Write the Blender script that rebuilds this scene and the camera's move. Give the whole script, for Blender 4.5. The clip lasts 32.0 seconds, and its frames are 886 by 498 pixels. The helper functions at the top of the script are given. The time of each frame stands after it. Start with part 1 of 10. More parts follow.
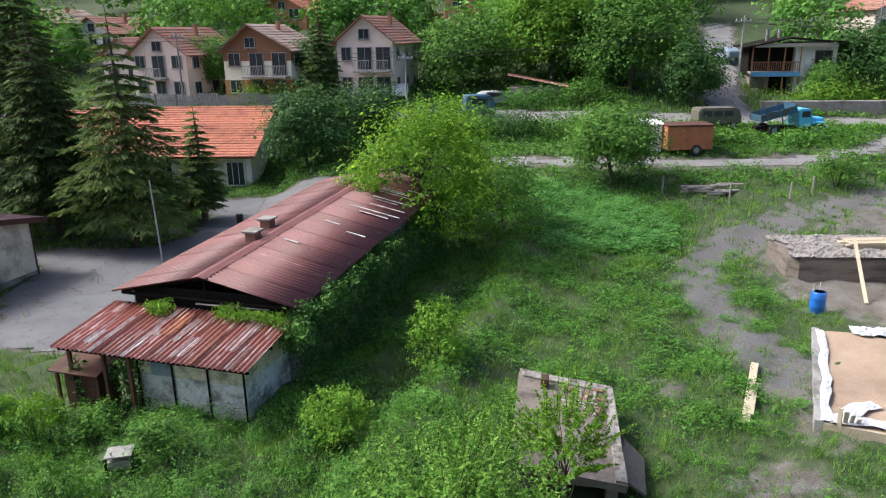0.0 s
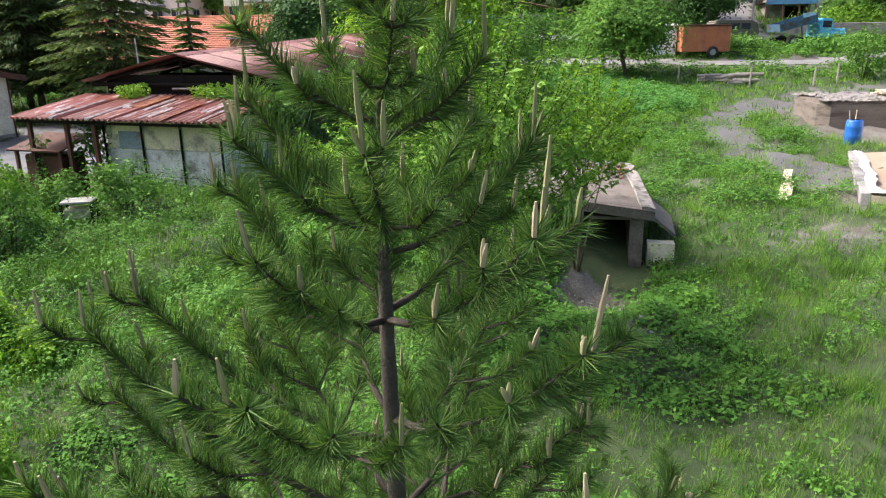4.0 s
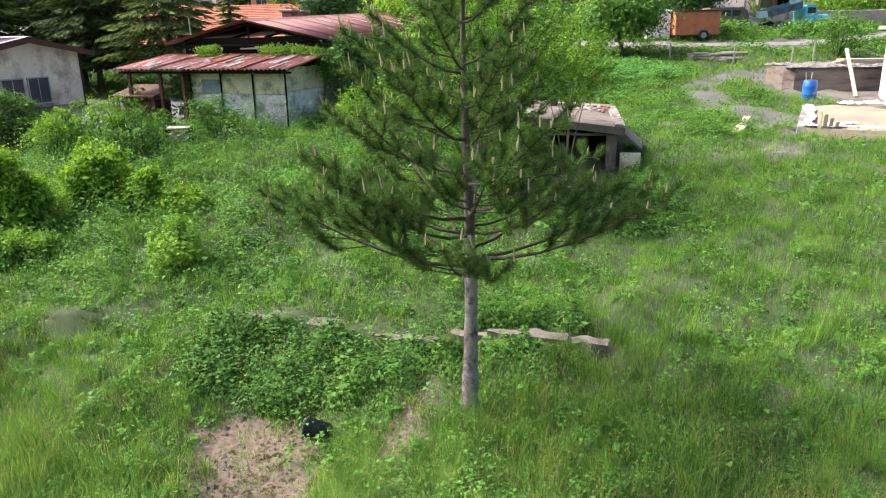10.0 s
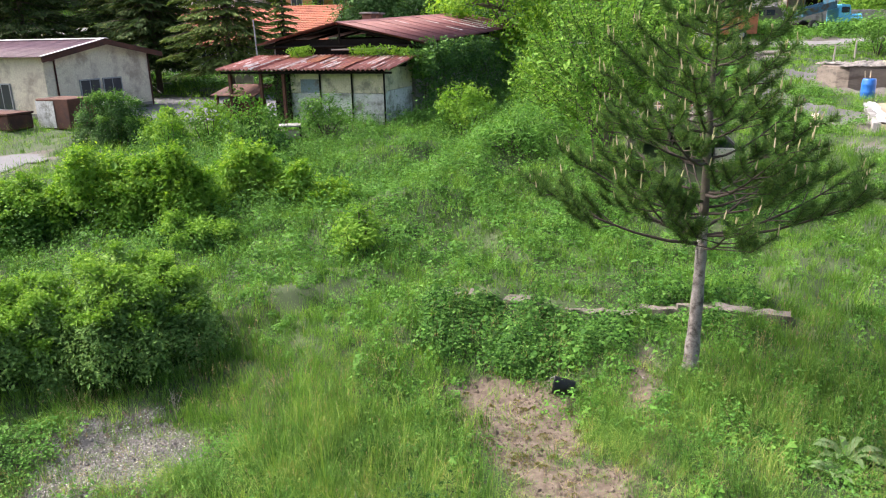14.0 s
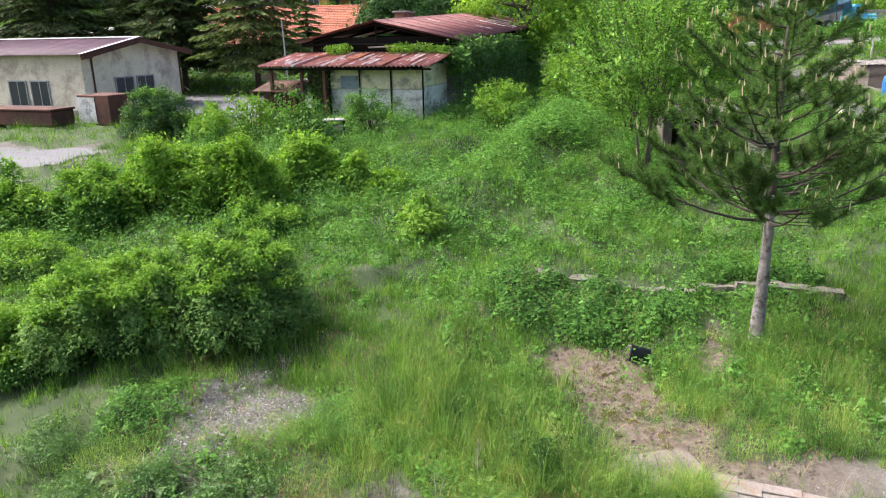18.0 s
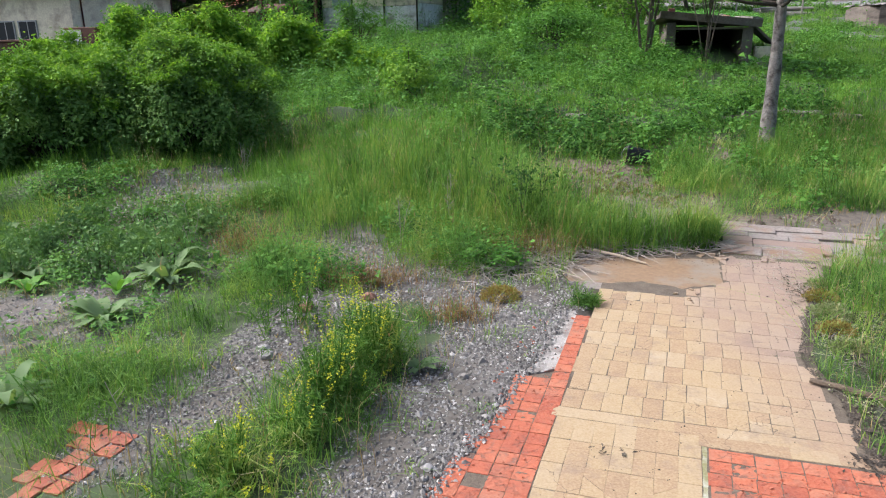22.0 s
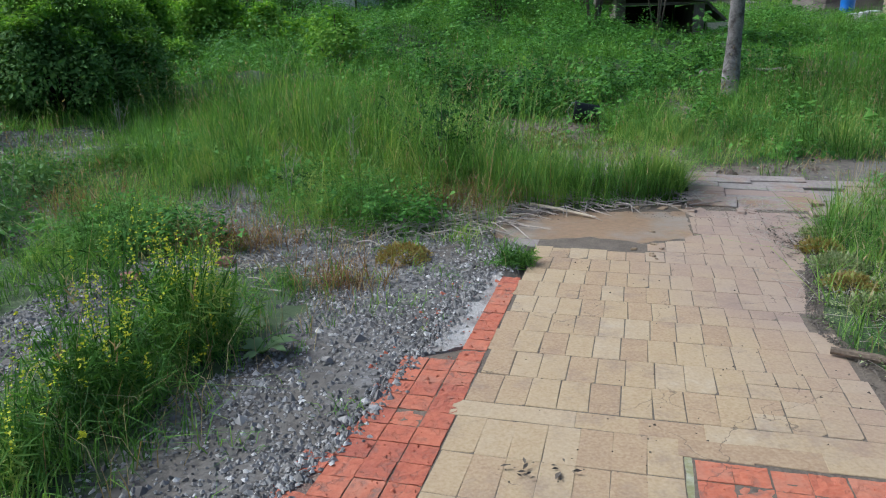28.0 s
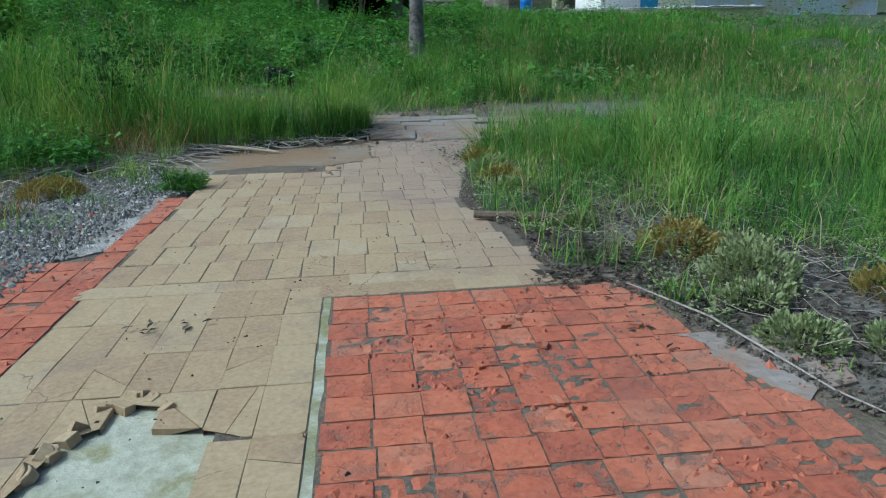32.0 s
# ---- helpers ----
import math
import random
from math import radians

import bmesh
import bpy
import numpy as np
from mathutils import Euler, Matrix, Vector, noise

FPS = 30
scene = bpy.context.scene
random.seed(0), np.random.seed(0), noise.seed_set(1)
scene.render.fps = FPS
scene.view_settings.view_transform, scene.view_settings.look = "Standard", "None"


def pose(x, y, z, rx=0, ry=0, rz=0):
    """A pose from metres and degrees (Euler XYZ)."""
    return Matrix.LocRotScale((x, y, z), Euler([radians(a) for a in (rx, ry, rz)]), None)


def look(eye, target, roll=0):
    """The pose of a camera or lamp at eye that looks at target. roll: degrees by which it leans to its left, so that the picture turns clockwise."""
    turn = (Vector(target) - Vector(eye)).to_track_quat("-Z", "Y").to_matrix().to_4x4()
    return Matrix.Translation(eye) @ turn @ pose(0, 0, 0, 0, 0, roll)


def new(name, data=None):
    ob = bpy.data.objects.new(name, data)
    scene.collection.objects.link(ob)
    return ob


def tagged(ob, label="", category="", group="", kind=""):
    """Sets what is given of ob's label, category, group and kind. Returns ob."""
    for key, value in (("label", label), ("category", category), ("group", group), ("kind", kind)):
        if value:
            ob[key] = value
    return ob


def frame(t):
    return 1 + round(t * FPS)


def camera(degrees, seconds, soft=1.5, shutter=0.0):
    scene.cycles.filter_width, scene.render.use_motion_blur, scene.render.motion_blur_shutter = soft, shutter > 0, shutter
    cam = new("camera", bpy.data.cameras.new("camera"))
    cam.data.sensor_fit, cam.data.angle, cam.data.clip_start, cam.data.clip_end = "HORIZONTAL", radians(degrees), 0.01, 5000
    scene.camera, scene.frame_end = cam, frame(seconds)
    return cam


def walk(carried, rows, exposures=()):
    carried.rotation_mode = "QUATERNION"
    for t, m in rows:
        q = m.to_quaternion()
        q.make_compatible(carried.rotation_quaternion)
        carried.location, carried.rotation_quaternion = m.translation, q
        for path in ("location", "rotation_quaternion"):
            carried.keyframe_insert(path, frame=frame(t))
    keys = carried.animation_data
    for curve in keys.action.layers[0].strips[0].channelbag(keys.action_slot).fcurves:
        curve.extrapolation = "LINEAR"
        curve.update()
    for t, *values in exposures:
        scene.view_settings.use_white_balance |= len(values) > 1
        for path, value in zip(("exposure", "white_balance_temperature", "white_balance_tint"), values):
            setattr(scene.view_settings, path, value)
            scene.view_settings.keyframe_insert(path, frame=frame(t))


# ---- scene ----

cam = camera(63.61, 32.0, soft=1.1)
# seconds, x, y, z, yaw, pitch, roll
PATH = [
    (0.0, 0.000, 0.000, 12.248, 0.00, -16.79, -1.03),
    (0.5, -0.020, -0.036, 11.343, 0.05, -16.71, -1.02),
    (1.0, -0.052, 0.092, 10.488, 0.08, -16.67, -0.97),
    (1.5, -0.015, 0.173, 9.675, 0.13, -16.64, -0.96),
    (2.0, 0.038, 0.241, 8.782, 0.21, -16.60, -0.96),
    (2.5, 0.038, 0.236, 7.894, 0.28, -16.59, -0.96),
    (3.0, 0.006, 0.240, 6.966, 0.30, -16.67, -0.86),
    (3.5, -0.009, 0.253, 6.100, 0.35, -16.78, -0.80),
    (5.5, -0.012, 0.032, 5.110, 0.62, -16.78, -0.91),
    (6.0, -0.022, -0.500, 5.021, 0.80, -16.73, -0.96),
    (6.5, -0.041, -1.251, 4.993, 0.85, -16.69, -1.01),
    (7.0, 0.026, -1.960, 4.876, 0.89, -16.61, -0.93),
    (7.5, -0.019, -2.714, 4.757, 0.87, -16.48, -0.87),
    (8.0, -0.064, -3.432, 4.721, 0.90, -16.59, -0.90),
    (8.5, -0.146, -3.696, 4.657, 0.99, -16.59, -0.93),
    (9.0, -0.216, -3.969, 4.569, 1.02, -16.65, -0.93),
    (9.5, -0.263, -4.569, 4.479, 1.09, -16.66, -0.94),
    (10.0, -0.307, -4.881, 4.503, 1.16, -16.73, -0.96),
    (10.5, -0.316, -5.190, 4.605, 1.19, -16.75, -0.98),
    (11.0, -0.282, -5.584, 4.605, 1.28, -16.72, -1.03),
    (11.5, -0.340, -5.998, 4.673, 1.32, -16.75, -1.03),
    (12.0, -0.428, -6.194, 4.711, 1.33, -16.77, -1.05),
    (12.5, -0.591, -6.166, 4.721, 1.36, -16.78, -1.04),
    (13.0, -1.297, -6.120, 4.641, 1.38, -16.79, -1.04),
    (13.5, -2.239, -6.116, 4.618, 1.42, -16.83, -1.09),
    (14.0, -3.192, -6.094, 4.642, 1.50, -16.81, -1.10),
    (14.5, -3.907, -6.104, 4.596, 1.59, -16.82, -1.10),
    (16.5, -4.113, -6.858, 4.640, 1.75, -16.78, -1.07),
    (17.0, -4.160, -6.920, 4.596, 1.84, -16.70, -1.04),
    (17.5, -4.248, -6.896, 4.635, 1.86, -16.72, -1.07),
    (18.0, -4.295, -6.908, 4.559, 1.83, -16.74, -1.06),
    (18.5, -4.280, -6.879, 4.213, 1.87, -16.64, -0.99),
    (19.0, -4.287, -6.911, 3.434, 1.88, -16.66, -0.93),
    (19.5, -4.291, -6.820, 2.778, 1.88, -16.73, -0.92),
    (20.0, -4.233, -6.780, 2.633, 1.96, -16.77, -0.92),
    (20.5, -4.193, -6.734, 2.301, 1.98, -16.74, -0.95),
    (21.0, -4.145, -6.745, 2.070, 2.07, -16.71, -0.96),
    (21.5, -4.060, -6.788, 1.918, 2.16, -16.70, -1.01),
    (22.0, -4.020, -6.794, 1.776, 2.15, -16.70, -1.01),
    (22.5, -4.030, -6.749, 1.684, 2.15, -16.75, -1.00),
    (23.0, -4.048, -6.680, 1.535, 2.18, -16.74, -1.02),
    (23.5, -4.041, -6.376, 1.404, 2.17, -16.74, -1.04),
    (24.0, -4.037, -6.010, 1.269, 2.09, -16.80, -1.02),
    (24.5, -3.996, -5.580, 1.168, 2.28, -16.81, -1.08),
    (25.0, -3.917, -5.406, 1.099, 2.21, -16.77, -1.13),
    (25.5, -3.797, -5.391, 1.047, 2.13, -16.71, -1.15),
    (27.5, -3.656, -5.644, 1.093, 1.27, -16.69, -1.18),
    (28.0, -3.680, -5.663, 1.126, -1.39, -16.69, -1.20),
    (28.5, -3.639, -5.680, 1.119, -6.52, -16.61, -1.14),
    (29.0, -3.527, -5.740, 1.108, -13.33, -16.54, -1.05),
    (29.5, -3.419, -5.786, 1.103, -16.76, -16.55, -1.06),
    (30.0, -3.354, -5.780, 1.110, -18.87, -16.59, -1.06),
    (30.5, -3.325, -5.748, 1.117, -20.34, -16.61, -1.04),
    (31.0, -3.334, -5.751, 1.023, -21.47, -16.57, -1.00),
    (31.5, -3.364, -5.762, 0.824, -22.27, -16.56, -0.96),
    (32.0, -3.400, -5.780, 0.680, -22.91, -16.59, -0.91),
]
EXPOSURES = [(0.0, 0.62, 5800, 11), (3.0, 0.95, 6000, 13), (6.0, 1.22, 6200, 15), (13.0, 1.27, 6200, 15), (18.0, 1.25, 6050, 15), (20.0, 0.94, 5900, 13), (23.0, 0.58, 5650, 12), (25.0, 0.33, 5650, 11), (28.0, 0.1, 5150, 6), (30.0, -0.19, 4900, 2), (32.0, -0.25, 4800, -6)]
walk(cam, [(t, pose(x, y, z, 90 + pitch, 0, yaw) @ pose(0, 0, 0, 0, 0, roll)) for t, x, y, z, yaw, pitch, roll in PATH], EXPOSURES)

# ---- light ----
SUN_AZ, SUN_EL = 284.0, 47.0     # compass degrees from +y (north) clockwise, and height
world = bpy.data.worlds.new("sky")
scene.world = world
world.use_nodes = True
wn = world.node_tree.nodes
sky = wn.new("ShaderNodeTexSky")
sky.sky_type, sky.sun_disc = "NISHITA", False
sky.sun_elevation, sky.sun_rotation = radians(SUN_EL), radians(SUN_AZ)
sky.air_density, sky.dust_density, sky.ozone_density = 0.8, 7.0, 0.6
wn["Background"].inputs["Strength"].default_value = 0.15
world.node_tree.links.new(sky.outputs[0], wn["Background"].inputs["Color"])
sun_data = bpy.data.lights.new("sun", "SUN")
sun_data.energy, sun_data.angle, sun_data.color = 2.7, radians(15), (1.0, 0.93, 0.82)
sun = new("sun", sun_data)
_a, _e = radians(SUN_AZ), radians(SUN_EL)
sun.matrix_world = look((0, 0, 60), (-60 * math.sin(_a) * math.cos(_e), -60 * math.cos(_a) * math.cos(_e), 60 - 60 * math.sin(_e)))

# ---- small tools ----
rng = np.random.default_rng(7)


def sstep(a, b, x):
    t = np.clip((x - a) / (b - a), 0, 1)
    return t * t * (3 - 2 * t)


def mesh_np(name, co, faces, smooth=False):
    """A mesh from arrays; every face has the same number of corners."""
    co, faces = np.asarray(co, float), np.asarray(faces, np.int32)
    me = bpy.data.meshes.new(name)
    me.vertices.add(len(co))
    me.vertices.foreach_set("co", co.ravel())
    k = faces.shape[1]
    me.loops.add(faces.size)
    me.loops.foreach_set("vertex_index", faces.ravel())
    me.polygons.add(len(faces))
    me.polygons.foreach_set("loop_start", np.arange(len(faces), dtype=np.int32) * k)
    me.polygons.foreach_set("use_smooth", np.full(len(faces), bool(smooth)))
    me.update(calc_edges=True)
    return me


def part(name, bm, material, parent=None, label="", smooth=False):
    """One mesh object under a thing or a part."""
    if isinstance(bm, bpy.types.Mesh):
        me = bm
    else:
        me = bpy.data.meshes.new(name)
        bmesh.ops.recalc_face_normals(bm, faces=bm.faces)
        if smooth:
            for f in bm.faces:
                f.smooth = True
        bm.to_mesh(me)
        bm.free()
    if material and not me.materials:
        me.materials.append(material)
    ob = new(name, me)
    if parent:
        ob.parent = parent
    if label:
        ob["label"] = label
    return ob


def thing(name, m, label, category, group="", kind=""):
    ob = new(name)
    ob.empty_display_size = 0.2
    ob.matrix_world = m
    return tagged(ob, label, category, group, kind)


def box(bm, x0, x1, y0, y1, z0, z1, m=None, bevel=0.0):
    vs = [bm.verts.new((x, y, z)) for x in (x0, x1) for y in (y0, y1) for z in (z0, z1)]
    fs = [bm.faces.new([vs[i] for i in q]) for q in ((0, 1, 3, 2), (4, 6, 7, 5), (0, 4, 5, 1), (2, 3, 7, 6), (0, 2, 6, 4), (1, 5, 7, 3))]
    if bevel:
        es = list({e for f in fs for e in f.edges})
        r = bmesh.ops.bevel(bm, geom=es, offset=bevel, segments=1, affect="EDGES")
        vs = list({v for f in r["faces"] for v in f.verts} | {v for v in vs if v.is_valid})
    if m is not None:
        bmesh.ops.transform(bm, matrix=m, verts=[v for v in vs if v.is_valid])
    return vs


def boxed(*a, **k):
    bm = bmesh.new()
    box(bm, *a, **k)
    return bm


def poly_prism(bm, pts, z0, z1):
    """An upright prism over the outline pts (x, y)."""
    lo = [bm.verts.new((x, y, z0)) for x, y in pts]
    hi = [bm.verts.new((x, y, z1)) for x, y in pts]
    bm.faces.new(lo[::-1]), bm.faces.new(hi)
    for i in range(len(pts)):
        j = (i + 1) % len(pts)
        bm.faces.new((lo[i], lo[j], hi[j], hi[i]))


def slab(bm, corners, thick):
    """A plate whose upper face has the given four corners."""
    hi = [bm.verts.new(c) for c in corners]
    a, b, c = (Vector(p) for p in corners[:3])
    n = (b - a).cross(c - a).normalized()
    if n.z < 0:
        n = -n
    lo = [bm.verts.new(Vector(p) - n * thick) for p in corners]
    bm.faces.new(hi), bm.faces.new(lo[::-1])
    for i in range(len(hi)):
        j = (i + 1) % len(hi)
        bm.faces.new((hi[i], lo[i], lo[j], hi[j]))


def tube(bm, pts, radii, n=8, cap=True):
    """A round bar along pts with a radius at each."""
    rings = []
    up = Vector((0, 0, 1))
    for i, p in enumerate(pts):
        p = Vector(p)
        d = (Vector(pts[min(i + 1, len(pts) - 1)]) - Vector(pts[max(i - 1, 0)])).normalized()
        s = d.cross(up if abs(d.z) < 0.9 else Vector((1, 0, 0))).normalized()
        t = d.cross(s)
        rings.append([bm.verts.new(p + (s * math.cos(2 * math.pi * k / n) + t * math.sin(2 * math.pi * k / n)) * radii[i]) for k in range(n)])
    for a, b in zip(rings, rings[1:]):
        for k in range(n):
            bm.faces.new((a[k], a[(k + 1) % n], b[(k + 1) % n], b[k]))
    if cap:
        bm.faces.new(rings[0][::-1]), bm.faces.new(rings[-1])


def tubed(pts, radii, n=8):
    bm = bmesh.new()
    tube(bm, pts, radii, n)
    return bm


def wheel_bm(r, w, n=20):
    """A tyre-like ring about the x axis, with rounded shoulders."""
    bm = bmesh.new()
    prof = [(r * 0.58, -w / 2), (r * 0.9, -w / 2), (r, -w * 0.32), (r, w * 0.32), (r * 0.9, w / 2), (r * 0.58, w / 2)]
    rings = [[bm.verts.new((x, q * math.cos(2 * math.pi * k / n), q * math.sin(2 * math.pi * k / n))) for q, x in prof] for k in range(n)]
    for k in range(n):
        a, b = rings[k], rings[(k + 1) % n]
        for i in range(len(prof)):
            j = (i + 1) % len(prof)
            bm.faces.new((a[i], a[j], b[j], b[i]))
    return bm


def disc_bm(r, w, n=16):
    bm = bmesh.new()
    tube(bm, [(-w / 2, 0, 0), (-w * 0.3, 0, 0), (w * 0.3, 0, 0), (w / 2, 0, 0)], [r * 0.8, r, r, r * 0.8], n)
    return bm


# ---- materials ----
def mat_new(name):
    m = bpy.data.materials.new(name)
    m.use_nodes = True
    nt = m.node_tree
    b = nt.nodes["Principled BSDF"]
    return m, nt, b


def node(nt, kind, **inputs):
    n = nt.nodes.new(kind)
    for k, v in inputs.items():
        n.inputs[k.replace("_", " ")].default_value = v
    return n


def ramp(nt, fac, stops, smooth=False):
    r = nt.nodes.new("ShaderNodeValToRGB")
    e = r.color_ramp.elements
    while len(e) < len(stops):
        e.new(0.5)
    for el, (p, c) in zip(e, stops):
        el.position = p
        el.color = (*c, 1) if len(c) == 3 else c
    if smooth:
        r.color_ramp.interpolation = "EASE"
    nt.links.new(fac, r.inputs[0])
    return r.outputs[0]


def mixc(nt, fac, a, b, mode="MIX"):
    n = nt.nodes.new("ShaderNodeMix")
    n.data_type, n.blend_type = "RGBA", mode
    for s, v in ((n.inputs[0], fac), (n.inputs[6], a), (n.inputs[7], b)):
        if isinstance(v, bpy.types.NodeSocket):
            nt.links.new(v, s)
        else:
            s.default_value = v if isinstance(v, (int, float)) else (*v, 1)
    return n.outputs[2]


def texco(nt, kind="Object", scale=None):
    c = nt.nodes.new("ShaderNodeTexCoord")
    if scale is None:
        return c.outputs[kind]
    mp = nt.nodes.new("ShaderNodeMapping")
    mp.inputs["Scale"].default_value = scale
    nt.links.new(c.outputs[kind], mp.inputs[0])
    return mp.outputs[0]


def noise_tex(nt, vec, scale, detail=5.0, rough=0.6):
    n = node(nt, "ShaderNodeTexNoise", Scale=scale, Detail=detail, Roughness=rough)
    nt.links.new(vec, n.inputs["Vector"])
    return n.outputs[0]


def worldco(nt):
    return nt.nodes.new("ShaderNodeNewGeometry").outputs["Position"]


def bump(nt, b, height, strength=0.3, dist=0.02):
    n = node(nt, "ShaderNodeBump", Strength=strength, Distance=dist)
    nt.links.new(height, n.inputs["Height"])
    nt.links.new(n.outputs[0], b.inputs["Normal"])


def rough_surface(name, c1, c2, scale=4.0, rough=0.85, bump_s=0.3, stain=None, stain_scale=0.7, dist=0.02, metal=0.0, objrand=0.0, world=False, stretch=None):
    """A worn two-tone surface with fine grain, and stains of a third colour."""
    m, nt, b = mat_new(name)
    v = worldco(nt) if world else texco(nt, "Object", stretch)
    n1 = noise_tex(nt, v, scale, 6.0, 0.65)
    n2 = noise_tex(nt, v, scale * 9, 4.0, 0.6)
    col = ramp(nt, n1, [(0.32, c1), (0.68, c2)])
    col = mixc(nt, 0.35, col, ramp(nt, n2, [(0.3, tuple(x * 0.6 for x in c1)), (0.7, tuple(min(1, x * 1.25) for x in c2))]))
    if stain:
        n3 = noise_tex(nt, v, stain_scale, 6.0, 0.7)
        col = mixc(nt, ramp(nt, n3, [(0.48, (0, 0, 0)), (0.62, (1, 1, 1))]), col, stain)
    if objrand:
        oi = nt.nodes.new("ShaderNodeObjectInfo")
        hs = node(nt, "ShaderNodeHueSaturation")
        mr = node(nt, "ShaderNodeMapRange")
        mr.inputs[3].default_value, mr.inputs[4].default_value = 1 - objrand, 1 + objrand
        nt.links.new(oi.outputs["Random"], mr.inputs[0])
        nt.links.new(mr.outputs[0], hs.inputs["Value"])
        nt.links.new(col, hs.inputs["Color"])
        col = hs.outputs[0]
    nt.links.new(col, b.inputs["Base Color"])
    b.inputs["Roughness"].default_value, b.inputs["Metallic"].default_value = rough, metal
    bump(nt, b, n2, bump_s, dist)
    return m


def leaf_mat(name, stops, rough=0.5, trans=0.35, spec=0.15, patch=0.0):
    """Foliage: every leaf takes a tone of its own between the given ones. With patch, tone also drifts in blotches:
    partly the plants' own, partly shade put into the colour.
    """
    m, nt, b = mat_new(name)
    g = nt.nodes.new("ShaderNodeNewGeometry")
    rnd = g.outputs["Random Per Island"]
    if patch:
        n = noise_tex(nt, g.outputs["Position"], patch, 3.0, 0.6)
        mx = node(nt, "ShaderNodeMath")
        mx.operation = "MULTIPLY_ADD"
        nt.links.new(rnd, mx.inputs[0])
        mx.inputs[1].default_value = 0.38
        sub = node(nt, "ShaderNodeMapRange")
        sub.inputs[1].default_value, sub.inputs[2].default_value = 0.3, 0.7
        sub.inputs[3].default_value, sub.inputs[4].default_value = 0.06, 0.6
        nt.links.new(n, sub.inputs[0])
        nt.links.new(sub.outputs[0], mx.inputs[2])
        rnd = mx.outputs[0]
    col = ramp(nt, rnd, stops)
    nt.links.new(col, b.inputs["Base Color"])
    b.inputs["Roughness"].default_value = min(0.9, rough + 0.15)
    b.inputs["Specular IOR Level"].default_value = spec
    tr = nt.nodes.new("ShaderNodeBsdfTranslucent")
    tc = mixc(nt, 1.0, col, (1.0, 1.0, 0.45), "MULTIPLY")
    nt.links.new(tc, tr.inputs[0])
    mx = node(nt, "ShaderNodeMixShader")
    mx.inputs[0].default_value = trans
    nt.links.new(b.outputs[0], mx.inputs[1])
    nt.links.new(tr.outputs[0], mx.inputs[2])
    nt.links.new(mx.outputs[0], nt.nodes["Material Output"].inputs[0])
    return m


def plain(name, col, rough=0.6, metal=0.0, var=0.25, scale=3.0):
    return rough_surface(name, tuple(c * (1 - var) for c in col), tuple(min(1, c * (1 + var)) for c in col), scale, rough, 0.15, metal=metal)


M = {}
# Darkest tones of grass, meadow and weed stand in for shade deep in the growth.
M["grass"] = leaf_mat("grass_blades", [(0.0, (0.0125, 0.0347, 0.00806)), (0.24, (0.0502, 0.114, 0.0215)), (0.5, (0.132, 0.272, 0.0484)), (0.78, (0.289, 0.402, 0.0806)), (1.0, (0.54, 0.445, 0.228))], 0.5, 0.34, patch=2.2)
M["meadow"] = leaf_mat("meadow_blades", [(0.0, (0.0144, 0.0385, 0.00803)), (0.28, (0.0505, 0.119, 0.0183)), (0.55, (0.139, 0.295, 0.0413)), (0.85, (0.253, 0.419, 0.0632)), (1.0, (0.432, 0.463, 0.138))], 0.5, 0.34, patch=1.7)
M["straw"] = leaf_mat("dry_grass", [(0.0, (0.24, 0.17, 0.08)), (0.5, (0.36, 0.28, 0.14)), (1.0, (0.46, 0.40, 0.24))], 0.7, 0.3)
M["weed"] = leaf_mat("weed_leaves", [(0.0, (0.0145, 0.0409, 0.00874)), (0.28, (0.0424, 0.114, 0.0175)), (0.55, (0.103, 0.256, 0.0371)), (0.85, (0.155, 0.315, 0.0511)), (1.0, (0.192, 0.311, 0.059))], 0.5, 0.3, patch=2.4)
M["bed"] = leaf_mat("bed_leaves", [(0.0, (0.019, 0.057, 0.0114)), (0.5, (0.0712, 0.193, 0.0304)), (1.0, (0.152, 0.313, 0.057))], 0.5, 0.35)
M["nettle"] = leaf_mat("nettle_leaves", [(0.0, (0.065, 0.19, 0.045)), (0.5, (0.12, 0.30, 0.07)), (1.0, (0.18, 0.38, 0.10))], 0.55, 0.35)
M["walnut"] = leaf_mat("walnut_leaves", [(0.0, (0.08, 0.20, 0.018)), (0.5, (0.17, 0.34, 0.03)), (1.0, (0.29, 0.46, 0.05))], 0.45, 0.5)
M["shrub"] = leaf_mat("shrub_leaves", [(0.0, (0.024, 0.066, 0.012)), (0.45, (0.09, 0.21, 0.0336)), (1.0, (0.204, 0.372, 0.06))], 0.5, 0.3, patch=1.6)
M["bright"] = leaf_mat("bright_green_leaves", [(0.0, (0.0868, 0.195, 0.022)), (0.5, (0.163, 0.325, 0.033)), (1.0, (0.282, 0.455, 0.055))], 0.5, 0.36, patch=1.8)
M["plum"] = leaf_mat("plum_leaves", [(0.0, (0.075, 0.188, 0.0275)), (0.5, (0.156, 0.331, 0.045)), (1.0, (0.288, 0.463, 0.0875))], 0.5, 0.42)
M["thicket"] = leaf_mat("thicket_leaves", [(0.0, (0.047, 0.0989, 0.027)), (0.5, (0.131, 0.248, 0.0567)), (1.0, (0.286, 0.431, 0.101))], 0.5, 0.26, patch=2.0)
M["dark"] = leaf_mat("dark_leaves", [(0.0, (0.0174, 0.0476, 0.0126)), (0.5, (0.0435, 0.112, 0.0252)), (1.0, (0.109, 0.217, 0.0476))], 0.5, 0.22, patch=2.0)
